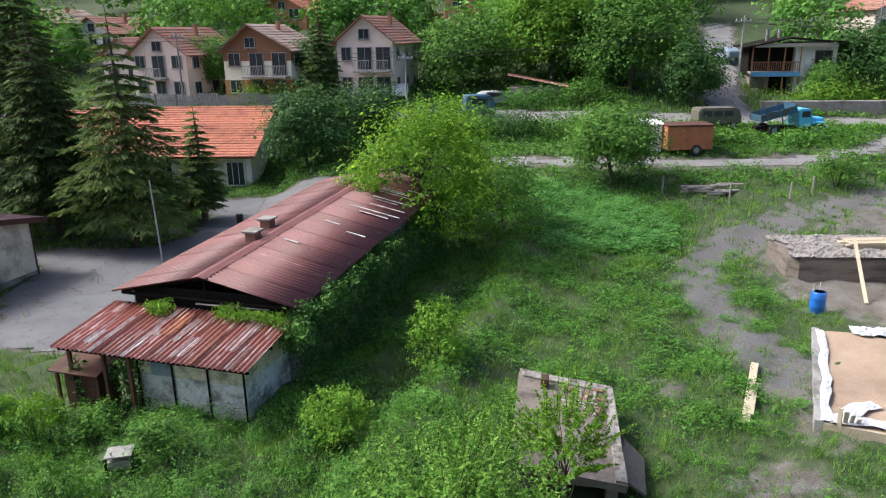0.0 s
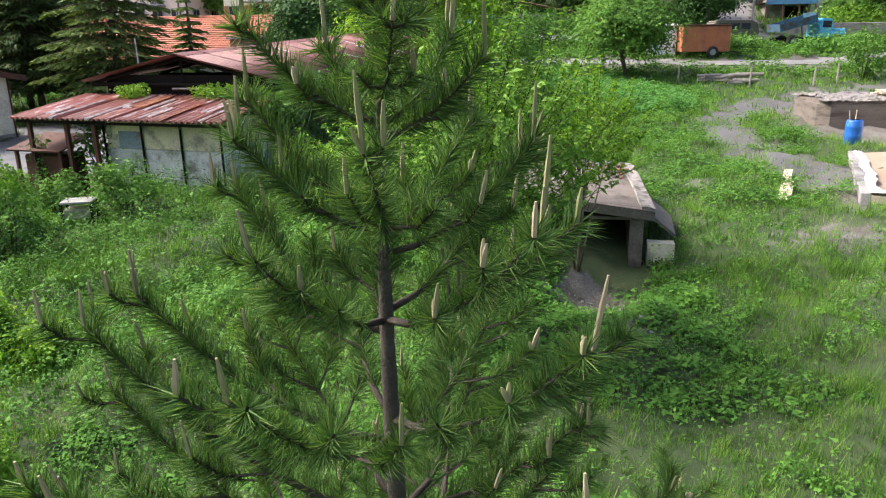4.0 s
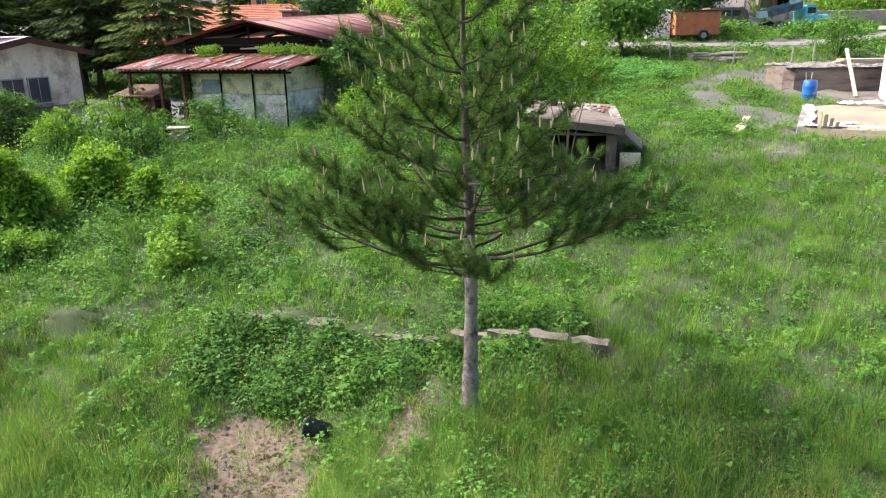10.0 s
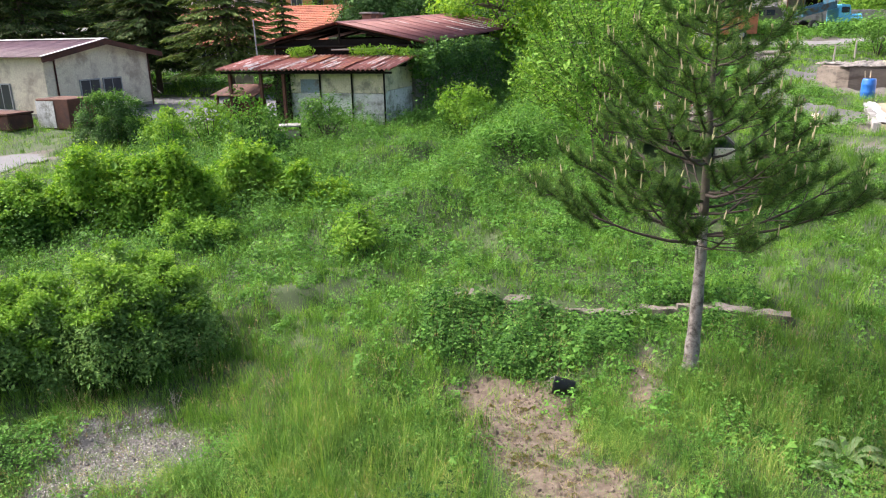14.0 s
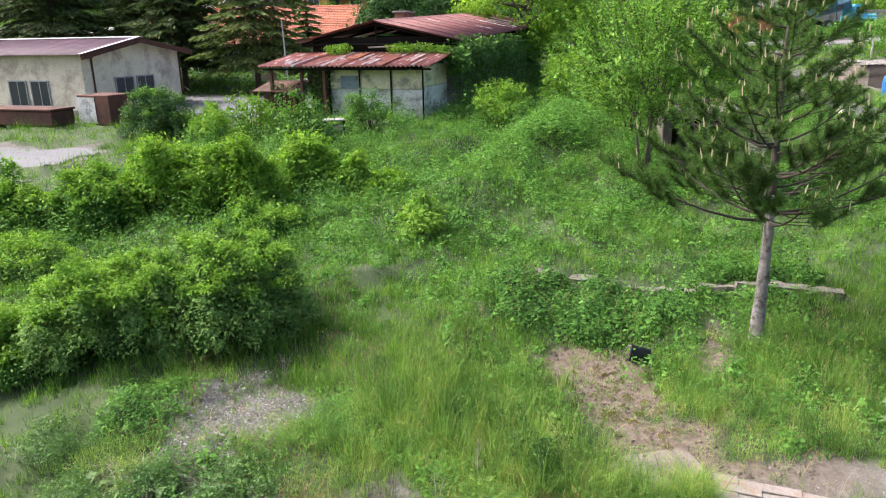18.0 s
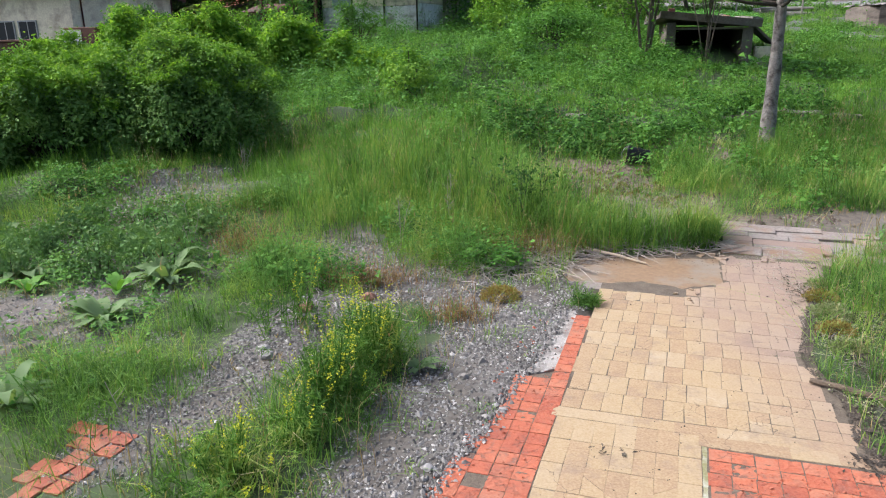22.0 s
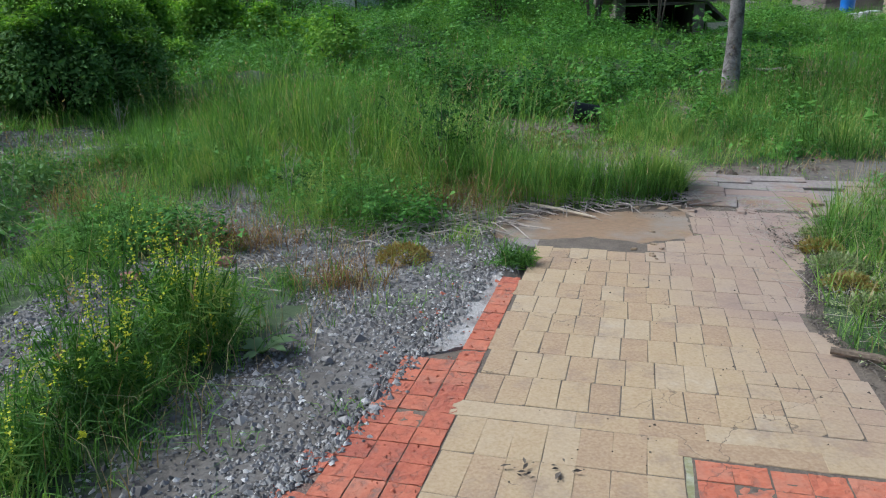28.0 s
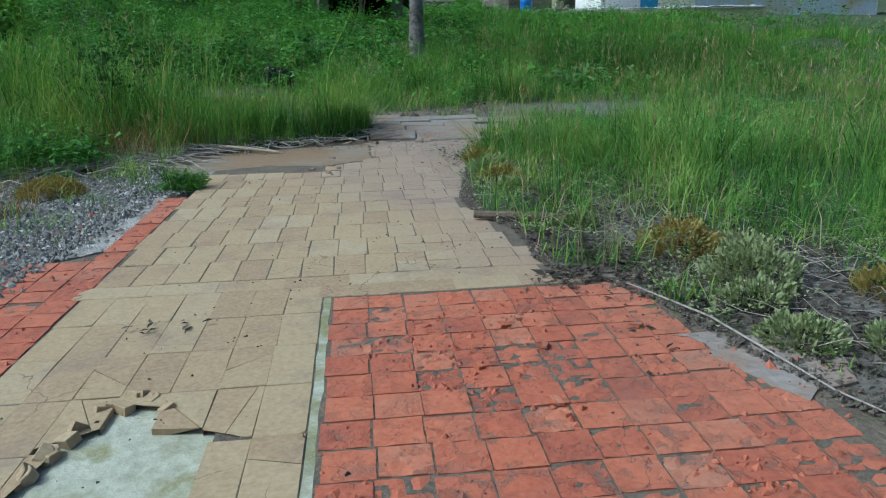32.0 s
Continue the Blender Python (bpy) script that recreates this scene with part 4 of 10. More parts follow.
def window(parent, o, xd, w, h, mat_frame, panes=2, sill=True, deep=0.06, name="window"):
    """A framed window on a wall: o is its lower left corner, xd runs along the wall, and it faces out of xd x z."""
    m = plane_m(o, xd, (0, 0, 1))
    win = new(name)
    win.parent, win.matrix_local = parent, m
    bm = bmesh.new()
    f = min(0.06, w * 0.09)
    box(bm, 0, w, 0, f, -deep, deep * 0.7), box(bm, 0, w, h - f, h, -deep, deep * 0.7)
    box(bm, 0, f, f, h - f, -deep, deep * 0.7), box(bm, w - f, w, f, h - f, -deep, deep * 0.7)
    for i in range(1, panes):
        box(bm, w * i / panes - f / 3, w * i / panes + f / 3, f, h - f, -deep, deep * 0.5)
    part("window_frame", bm, mat_frame, win)
    for i in range(panes):
        part("pane", boxed(max(f, w * i / panes) + 0.002, min(w - f, w * (i + 1) / panes) - 0.002, f, h - f, 0.0, 0.02), M["glass"], win)
    if sill:
        part("sill", boxed(-0.06, w + 0.06, -0.07, -0.005, 0, 0.14), M["concrete"], win)
    return win


def gable_wall(bm, w, y0, y1, z0, ze, zr, peak=0.5):
    """A solid block with a gabled top along y: outline in x and z."""
    pts = [(0, z0), (w, z0), (w, ze), (w * peak, zr), (0, ze)]
    a = [bm.verts.new((x, y0, z)) for x, z in pts]
    b = [bm.verts.new((x, y1, z)) for x, z in pts]
    bm.faces.new(a), bm.faces.new(b[::-1])
    for i in range(5):
        j = (i + 1) % 5
        bm.faces.new((a[i], b[i], b[j], a[j]))


def tile_rows(parent, o, across, down, w, l, rows, mat, pitch=0.24):
    """Courses of rolled clay tiles from the ridge down, each course one part with its tiles' waves."""
    o, across, down = Vector(o), Vector(across).normalized(), Vector(down).normalized()
    nrm = across.cross(down)
    if nrm.z < 0:
        nrm = -nrm
    st, n = l / rows, int(w / pitch) * 4
    s = np.linspace(0, w, n + 1)
    wv = 0.03 * np.abs(np.sin(s / pitch * math.pi))
    for r in range(rows):
        a, b = o + down * st * r, o + down * st * (r + 1.1)
        up = np.array(a)[None] + np.outer(s, across) + np.outer(wv, nrm)
        dn = np.array(b)[None] + np.outer(s, across) + np.outer(wv + 0.045 + 0.012 * rng.random(n + 1), nrm)
        lip = dn - np.array(nrm)[None] * 0.05
        co = np.concatenate([up, dn, lip])
        i = np.arange(n)
        f = np.concatenate([np.stack([i, i + 1, i + n + 2, i + n + 1], 1), np.stack([i + n + 1, i + n + 2, i + 2 * n + 3, i + 2 * n + 2], 1)])
        part("tile_course", mesh_np("tile_course", co, f), mat, parent)


# the long shed with its lean-to
shed = thing("shed", pose(-4.48, 20.28, 0, 0, 0, -17.2), "long derelict shed with red corrugated metal roof and ivy-covered wall", "shed")
RISE = 0.04
bm = bmesh.new()
box(bm, -0.55, -0.40, 0.3, 15.0, 0.8, 4.28), box(bm, -6.2, -6.05, 0.3, 15.0, 0.4, 4.28)
box(bm, -6.05, -0.55, 14.85, 15.0, 0.6, 4.5), box(bm, -6.05, -0.55, 0.3, 0.45, 0.8, 4.2)
part("wall", bm, M["old_concrete"], shed)
# Dark sheet added behind the open gable, where there is only shade.
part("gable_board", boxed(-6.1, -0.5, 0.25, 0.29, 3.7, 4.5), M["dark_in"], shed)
part("eaves_board", tubed([(-3.6, 0.02, 4.12), (-1.0, 0.02, 4.16)], [0.035, 0.03], 4), M["old_concrete"], shed)
# Roof timbers near-black: the loft's shade put into their colour.
for yy in (0.12, 3.2, 6.4, 9.6, 12.8, 14.9):
    zz = RISE * yy
    part("tie_beam", tubed([(-6.5, yy, 4.22 + zz), (-0.1, yy, 4.22 + zz)], [0.06, 0.06], 4), M["dark_in"], shed)
    part("rafter", tubed([(-6.5, yy, 4.25 + zz), (-3.3, yy, 4.97 + zz)], [0.05, 0.05], 4), M["dark_in"], shed)
    part("rafter", tubed([(-0.1, yy, 4.25 + zz), (-3.3, yy, 4.97 + zz)], [0.05, 0.05], 4), M["dark_in"], shed)
    part("king_post", tubed([(-3.3, yy, 4.22 + zz), (-3.3, yy, 4.97 + zz)], [0.04, 0.04], 4), M["dark_in"], shed)
SH = corrugated(1.13, 3.5, 0.19, 0.034)
up_r, up_l = Vector((-3.3, 0, 0.73)), Vector((3.3, 0, 0.73))
for i in range(14):
    y0 = -0.12 + i * 1.115
    for lower, upw in ((Vector((0.12, y0, 4.33 + RISE * y0)), up_r), (Vector((-6.72, y0 + 1.13, 4.33 + RISE * (y0 + 1.13))), up_l)):
        xd = Vector((0, 1, RISE)) if upw is up_r else Vector((0, -1, -RISE))
        ob = part("roof_sheet", SH, M["roof_red"], shed)
        ob.matrix_local = plane_m(lower + Vector((0, 0, 0.006 * (i % 2))), xd, upw)
bm = bmesh.new()
slab(bm, [(-3.55, -0.15, 5.055), (-3.3, -0.15, 5.12), (-3.3, 15.5, 5.12 + 15.6 * RISE), (-3.55, 15.5, 5.055 + 15.6 * RISE)], 0.01)
slab(bm, [(-3.3, -0.15, 5.12), (-3.05, -0.15, 5.055), (-3.05, 15.5, 5.055 + 15.6 * RISE), (-3.3, 15.5, 5.12 + 15.6 * RISE)], 0.01)
part("ridge_cap", bm, M["roof_red"], shed)
for cx, cy, hh in ((-3.75, 3.9, 0.75), (-4.15, 5.6, 0.7)):
    zz = 4.85 + RISE * cy
    ch = part("chimney", boxed(cx - 0.22, cx + 0.22, cy - 0.22, cy + 0.22, zz - 0.3, zz + hh - 0.3, bevel=0.02), M["old_brick"], shed, "small brick chimney with a flat cap")
    part("cap", boxed(cx - 0.3, cx + 0.3, cy - 0.3, cy + 0.3, zz + hh - 0.3, zz + hh - 0.22, bevel=0.015), M["old_concrete"], ch)
# lean-to
LT = corrugated(0.85, 2.95, 0.17, 0.034)
for i in range(8):
    ob = part("roof_sheet", LT, M["roof_rust"], shed)
    ob.matrix_local = plane_m((-6.7 + i * 0.83, -2.88, 3.55 + 0.006 * (i % 2)), (1, 0, 0), (0, 2.85, 0.38))
M["zinc"] = rough_surface("pale_worn_zinc", (0.40, 0.37, 0.36), (0.60, 0.57, 0.55), 7, 0.6, 0.2, stain=(0.30, 0.14, 0.09), stain_scale=2.2)
M["orange_rust"] = rough_surface("orange_rust", (0.28, 0.10, 0.045), (0.42, 0.19, 0.09), 6, 0.8, 0.2, stain=(0.20, 0.06, 0.04), stain_scale=2.5)
for k_, (c0, nw, v0, v1, mt) in enumerate(((5, 2, 0.15, 0.40, "zinc"), (8, 1, 0.0, 0.72, "zinc"), (15, 1, 0.0, 0.95, "zinc"), (16, 2, 0.42, 0.55, "zinc"), (17, 3, 0.45, 0.9, "orange_rust"), (21, 1, 0.35, 0.80, "zinc"), (24, 2, 0.1, 0.45, "zinc"), (28, 1, 0.0, 0.6, "orange_rust"), (32, 2, 0.3, 0.85, "zinc"), (35, 1, 0.0, 0.4, "zinc"))):
    ob = part("roof_patch", corrugated(0.17 * nw, 2.95 * (v1 - v0), 0.17, 0.034), M[mt], shed)
    ob.matrix_local = plane_m((-6.7 + c0 * 0.17, -2.88 + 2.85 * v0, 3.566 + 0.38 * v0 + 0.0008 * k_), (1, 0, 0), (0, 2.85, 0.38))
for k_, (yy, s0, L_, wd) in enumerate(((10.1, 0.3, 1.6, 0.10), (10.8, 0.9, 1.0, 0.10), (8.9, 0.6, 1.3, 0.10), (12.0, 0.5, 1.8, 0.10), (12.5, 1.2, 1.0, 0.10), (6.9, 1.9, 0.7, 0.10), (4.2, 2.3, 0.6, 0.10))):
    n_ = up_r.normalized()
    ob = part("roof_patch", boxed(0, wd, 0, L_, 0, 0.006), M["zinc"], shed)
    ob.matrix_local = plane_m(Vector((0.12, yy, 4.385 + RISE * yy)) + n_ * s0, Vector((0, 1, RISE)), up_r)
# Purlins near-black as well, with the shade under the roof in their colour.
for yy, zz in ((-2.7, 3.5), (-1.4, 3.67), (-0.2, 3.83)):
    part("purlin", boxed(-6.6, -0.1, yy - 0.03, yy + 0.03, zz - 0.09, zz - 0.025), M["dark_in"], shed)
for c in range(3):
    for r in range(3):
        x1 = -0.52 - c * 1.2
        ob = part("panel", boxed(x1 - 1.19, x1, -2.26, -2.14, 1.3 + r * 0.72, 2.01 + r * 0.72, bevel=0.015), M["panel" if r == 2 else "panel_low"], shed)
for r in range(3):
    part("panel", boxed(-0.64, -0.52, -2.13, 0.25, 1.3 + r * 0.76, 2.05 + r * 0.76, bevel=0.015), M["panel" if r == 2 else "panel_low"], shed)
part("faded_panel", boxed(-3.7, -3.0, -2.275, -2.262, 2.75, 3.2), rough_surface("faded_blue", (0.15, 0.21, 0.24), (0.25, 0.31, 0.33), 3, 0.9, 0.2, stain=(0.13, 0.13, 0.11), stain_scale=3.0), shed, "patch of faded blue paint")
for xx in (-0.55, -1.74, -2.94, -4.14):
    part("pipe", tubed([(xx, -2.3, 1.1), (xx, -2.3, 3.5)], [0.03, 0.03], 6), M["dark_in"], shed)
# Back wall near-black: the open porch's shade put into its colour.
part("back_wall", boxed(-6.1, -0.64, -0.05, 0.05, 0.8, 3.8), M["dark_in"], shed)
for xx in (-6.35, -5.1, -4.2):
    part("post", boxed(xx - 0.05, xx + 0.05, -2.6, -2.5, 0.9, 3.5), M["rust"], shed)
tank = thing("storage_tank", pose(-11.0, 20.2, 1.25, 0, 0, -17.2), "rusty steel tank under a tilted sheet lid by the shed", "tank")
part("body", boxed(-0.65, 0.65, -0.45, 0.45, 0, 1.25, bevel=0.05), M["rust"], tank)
bm = bmesh.new()
slab(bm, [(-0.9, -0.75, 1.42), (0.9, -0.75, 1.42), (0.9, 0.6, 1.72), (-0.9, 0.6, 1.72)], 0.04)
part("lid", bm, M["rust"], tank)
for xx in (-0.75, 0.75):
    part("leg", boxed(xx - 0.04, xx + 0.04, -0.6, -0.52, -0.3, 1.42), M["rust"], tank)

# the low pale building across the yard
low = thing("outbuilding", pose(-22.2, 27.2, 0, 0, 0, -17.2), "low cream panel building with a purple-brown metal roof", "building")
bm = bmesh.new()
pts = [(0, 0.6), (7.0, 0.6), (7.0, 4.0), (3.5, 4.6), (0, 4.0)]
for x0, x1 in ((-16, 0),):
    a = [bm.verts.new((x1, y, z)) for y, z in pts]
    b = [bm.verts.new((x0, y, z)) for y, z in pts]
    bm.faces.new(a), bm.faces.new(b[::-1])
    for i in range(5):
        j = (i + 1) % 5
        bm.faces.new((a[i], b[i], b[j], a[j]))
part("wall", bm, M["plaster"], low)
LB = corrugated(1.12, 4.15, 0.16, 0.02)
for i in range(15):
    x0 = 0.5 - (i + 1) * 1.1
    for m in (plane_m((x0, -0.5, 3.95), (1, 0, 0), (0, 4.0, 0.72)), plane_m((x0 + 1.12, 7.5, 3.95), (-1, 0, 0), (0, -4.0, 0.72))):
        part("roof_sheet", LB, M["roof_purple"], low).matrix_local = m
bm = bmesh.new()
slab(bm, [(0.52, -0.5, 3.93), (0.56, -0.5, 3.93), (0.56, 3.5, 4.68), (0.52, 3.5, 4.68)], 0.04)
box(bm, 0.5, 0.54, -0.5, 0.2, 3.75, 3.97)
for s, y0 in ((1, -0.5), (-1, 7.5)):
    a = [Vector((0.53, y0, 3.70)), Vector((0.53, 3.5, 4.42)), Vector((0.53, 3.5, 4.66)), Vector((0.53, y0, 3.95))]
    vs = [bm.verts.new(v) for v in a] + [bm.verts.new(v + Vector((0.03, 0, 0))) for v in a]
    for q in ((0, 1, 2, 3), (7, 6, 5, 4), (0, 4, 5, 1), (1, 5, 6, 2), (2, 6, 7, 3), (3, 7, 4, 0)):
        bm.faces.new([vs[k] for k in q])
part("fascia", bm, M["rust"], low, "rusting fascia board")
bm = bmesh.new()
slab(bm, [(-16, 3.32, 4.70), (0.57, 3.32, 4.70), (0.57, 3.5, 4.735), (-16, 3.5, 4.735)], 0.012)
slab(bm, [(-16, 3.5, 4.735), (0.57, 3.5, 4.735), (0.57, 3.68, 4.70), (-16, 3.68, 4.70)], 0.012)
part("ridge_cap", bm, M["white_paint"], low, "white folded ridge flashing")
bm = bmesh.new()
slab(bm, [(0.40, -0.52, 3.985), (0.57, -0.52, 3.985), (0.57, 3.32, 4.70), (0.40, 3.32, 4.70)], 0.012)
part("verge_strip", bm, M["white_paint"], low, "white flashing along the roof edge")
for y0 in (1.95, 3.45):
    window(low, (0.02, y0, 1.5), (0, 1, 0), 1.3, 1.3, M["grey_paint"])
for x0 in (-2.2, -3.6, -6.5, -9.0):
    window(low, (x0 - 1.1, -0.02, 1.5), (1, 0, 0), 1.15, 1.25, M["grey_paint"])
for yy in (0.6, 6.9):
    part("downpipe", tubed([(0.05, yy, 0.7), (0.05, yy, 3.9)], [0.04, 0.04], 6), M["rust"], low)
part("plinth", boxed(-16.02, 0.03, -0.03, 7.03, 0.5, 1.35), M["old_concrete"], low)

# the tiled building behind the conifers
hall = thing("tiled_building", pose(-13.75, 51.2, 0, 0, 0, -4), "long single-storey building with an orange clay tile roof", "building")
bm = bmesh.new()
pts = [(0, 0.8), (11.2, 0.8), (11.2, 4.1), (5.6, 6.8), (0, 4.1)]
a = [bm.verts.new((0, y, z)) for y, z in pts]
b = [bm.verts.new((-17, y, z)) for y, z in pts]
bm.faces.new(a), bm.faces.new(b[::-1])
for i in range(5):
    j = (i + 1) % 5
    bm.faces.new((a[i], b[i], b[j], a[j]))
part("wall", bm, M["plaster"], hall)
tile_rows(hall, (0.55, 5.6, 6.95), (-1, 0, 0), (0, -6.2, -2.85), 18, 6.85, 20, M["clay"])
tile_rows(hall, (0.55, 5.6, 6.95), (-1, 0, 0), (0, 6.2, -2.85), 18, 6.85, 12, M["clay"])
part("ridge", tubed([(0.6, 5.6, 6.97), (-17.5, 5.6, 6.97)], [0.11, 0.11], 8), M["clay"], hall)
for x0 in (-1.85, -4.6, -7.2, -9.8, -12.4):
    window(hall, (x0, -0.02, 1.9), (1, 0, 0), 1.35, 1.75, M["white_paint"], 3)
part("eaves_board", boxed(-17.4, 0.5, -0.62, -0.56, 3.95, 4.1), M["brown_wood"], hall)
for x0 in (-0.02,):
    part("end_pillar", boxed(-0.35, 0.02, -0.06, 0.0, 0.9, 4.1), M["white_wall"], hall)


def roof_plate(o, across, down, w):
    o, across, down = Vector(o), Vector(across), Vector(down)
    bm = bmesh.new()
    slab(bm, [o, o + across * w, o + across * w + down, o + down], 0.06)
    return bm


def house(label, x, y, rz, w, d, he, hr, wall, roof, floors, upper=None, peak=0.5, balcony=(), bays=3, frame="grey_paint", z=None, chimney=True, dig=1.5):
    """A village house with its gable to the front: he to the eaves, hr to the ridge."""
    z = float(ground(x, y)) if z is None else z
    h = thing("house", pose(x, y, z, 0, 0, rz), label, "house", "village houses")
    bm = bmesh.new()
    gable_wall(bm, w, 0, d, -dig, he, hr, peak)
    part("wall", bm, M[wall], h)
    if upper:
        bm = bmesh.new()
        z1 = he - (he / floors) * upper[1]
        gable_wall(bm, w + 0.08, -0.04, d + 0.04, z1, he + 0.02, hr + 0.02, peak)
        bmesh.ops.translate(bm, verts=bm.verts, vec=(-0.04, 0, 0))
        part("upper_wall", bm, M[upper[0]], h)
    px, o = w * peak, 0.55
    for side in (0, 1):
        x0 = -o if side == 0 else w + o
        run = px - x0
        z0 = he - (hr - he) * abs(o) / (px if side == 0 else w - px)
        dn = Vector((-run, 0, z0 - hr))
        rf = part("roof", roof_plate((px, -o, hr + 0.1), (0, 1, 0), dn, d + 2 * o), M[roof], h)
        tile_rows(rf, (px, -o, hr + 0.13), (0, 1, 0), dn, d + 2 * o, dn.length, 10, M[roof], 0.5)
    fh = he / floors
    for f in range(floors):
        zz = f * fh + 0.95
        for b_ in range(bays):
            if (f, b_) in balcony:
                continue
            ww = min(1.5, w / bays * 0.55)
            window(h, (w * (b_ + 0.5) / bays - ww / 2, -0.06, zz), (1, 0, 0), ww, 1.25, M[frame], 2)
        for b_ in range(3):
            window(h, (w + 0.06, d * (b_ + 0.5) / 3 - 0.5, zz), (0, 1, 0), 1.0, 1.15, M[frame], 2)
    if hr - he > 1.6:
        window(h, (px - 0.55, -0.06, he + 0.15), (1, 0, 0), 1.1, 0.95, M[frame], 2)
    for f, b_ in balcony:
        x0, x1, zz = w * b_ / bays + 0.1, w * (b_ + 1) / bays - 0.1, f * fh + 0.05
        bal = part("balcony", boxed(x0, x1, -1.2, 0, zz - 0.16, zz, bevel=0.02), M["concrete"], h)
        for k in range(int((x1 - x0) / 0.16) + 1):
            xx = min(x0 + k * 0.16, x1 - 0.02)
            part("baluster", boxed(xx, xx + 0.03, -1.18, -1.15, zz, zz + 0.92), M["grey_paint"], bal)
        part("rail", boxed(x0, x1, -1.2, -1.13, zz + 0.92, zz + 1.0), M["grey_paint"], bal)
        window(h, ((x0 + x1) / 2 - 0.75, -0.06, zz + 0.05), (1, 0, 0), 1.5, 2.1, M[frame], 2, False, name="balcony_door")
    if chimney:
        ch = part("chimney", boxed(px + 0.9, px + 1.25, d * 0.55, d * 0.55 + 0.4, hr - 1.2, hr + 0.35, bevel=0.03), M["brick"], h)
        part("cap", boxed(px + 0.84, px + 1.31, d * 0.55 - 0.06, d * 0.55 + 0.46, hr + 0.35, hr + 0.43), M["concrete"], ch)
    return h


house("three-storey pale plaster house with red roof and glazed balconies", -9.8, 71.0, -15, 5.6, 8.0, 5.5, 7.7, "pink_wall", "clay_dark", 2, balcony=((0, 1), (0, 2), (1, 1), (1, 2)), z=6.2)
house("cream house with brown boarded upper storey and long balcony", -20.8, 71.2, -14, 7.0, 7.0, 5.0, 7.2, "cream_wall", "clay_grey", 2, ("brown_wood", 0.42), 0.42, ((1, 1), (1, 2)), z=6.1)
house("pale pink house with balcony and dark red roof", -30.6, 73.5, -18, 6.4, 8.5, 4.9, 7.2, "pink_wall", "clay_dark", 2, balcony=((1, 1),), z=6.0)
house("distant white house with a reddish roof among trees", -44.0, 90, -25, 6.5, 7, 4.6, 6.3, "white_wall", "clay_dark", 2, balcony=((1, 0),), z=8.4)
house("distant grey house with a slate-grey roof", -54.5, 97, -22, 7, 7, 5.0, 6.6, "old_concrete", "clay_grey", 2, z=9.4)
house("low pink house with a red roof behind the conifers", -35.5, 78, -16, 5.0, 6, 3.4, 5.0, "pink_wall", "clay_dark", 1, bays=2, z=7.3)
house("unplastered brick house with bright red roof on the hillside", -23.4, 98, -20, 7, 8, 4.0, 5.8, "brick", "clay", 2, bays=2, z=11.4)
house("unfinished red brick house on the hillside", 1.0, 103, -12, 6.5, 6, 5.2, 5.9, "brick", "clay_dark", 2, bays=2, z=12.2, chimney=False)
house("small brick house with a red roof in the trees", -3.0, 96, -14, 4.5, 5, 2.2, 3.6, "brick", "clay_dark", 1, bays=2, z=11.2)
house("pink house with a cream porch high on the hillside", 49.0, 84, 8, 8, 7, 6.5, 8.2, "pink_wall", "clay_dark", 2, balcony=((1, 0),), z=7.5)

# the white house with a timber veranda
wh = thing("house", pose(30.2, 71.6, 6.2, 0, 0, -14), "white two-storey house with a dark timber veranda and tin roof", "house", "village houses")
part("wall", boxed(4.0, 7.6, 0, 6.5, -1.2, 4.62), M["white_wall"], wh)
part("gable_board", boxed(0.2, 7.4, -0.95, -0.9, 4.25, 4.6), M["old_plank"], wh)
part("veranda_wall", boxed(0.0, 4.4, 1.2, 6.5, 1.7, 4.4), M["dark_in"], wh, "dark timber wall of the veranda")
part("lower_wall", boxed(0.4, 4.4, 0.9, 6.5, -1.2, 1.7), M["old_concrete"], wh)
part("cellar_door", boxed(2.0, 3.6, 0.86, 0.9, -0.6, 1.4), M["dark_in"], wh)
bm = bmesh.new()
slab(bm, [(-0.8, -1.1, 4.30), (3.4, -1.1, 5.15), (3.4, 7.2, 5.15), (-0.8, 7.2, 4.30)], 0.12), slab(bm, [(3.4, -1.1, 5.15), (8.4, -1.1, 4.65), (8.4, 7.2, 4.65), (3.4, 7.2, 5.15)], 0.12)
part("roof", bm, M["dark_in"], wh)
part("veranda_floor", boxed(0, 4.38, -0.9, 1.18, 1.75, 1.95), M["old_plank"], wh)
part("veranda_band", boxed(0, 4.38, -0.98, -0.92, 1.55, 2.0), plain("blue_paint", (0.10, 0.26, 0.45), 0.6), wh, "blue painted edge board")
for xx in (0.05, 1.5, 2.9, 4.3):
    part("post", boxed(xx - 0.06, xx + 0.06, -0.85, -0.73, -1.0, 4.5), M["brown_wood"], wh)
part("rail", boxed(0.05, 4.3, -0.86, -0.78, 2.85, 2.92), M["brown_wood"], wh)
for k in range(22):
    part("baluster", boxed(0.1 + k * 0.19, 0.16 + k * 0.19, -0.84, -0.8, 1.95, 2.85), M["brown_wood"], wh)
window(wh, (5.7, -0.06, 2.7), (1, 0, 0), 1.5, 1.2, M["brown_wood"], 2)
window(wh, (6.3, -0.06, 0.6), (1, 0, 0), 1.3, 1.0, M["brown_wood"], 2)
for xx in (1.8, 2.9):
    part("chimney_pipe", tubed([(xx, 3, 4.6), (xx, 3, 5.9)], [0.16, 0.16], 10), M["concrete"], wh)

barn = thing("barn", pose(6.6, 69.3, 6.0, 0, 0, -6), "low shed with a rusty sloping tile roof by the road", "shed")
part("wall", boxed(0.0, 5.0, 0.2, 3.5, -1, 1.2), M["old_plank"], barn)
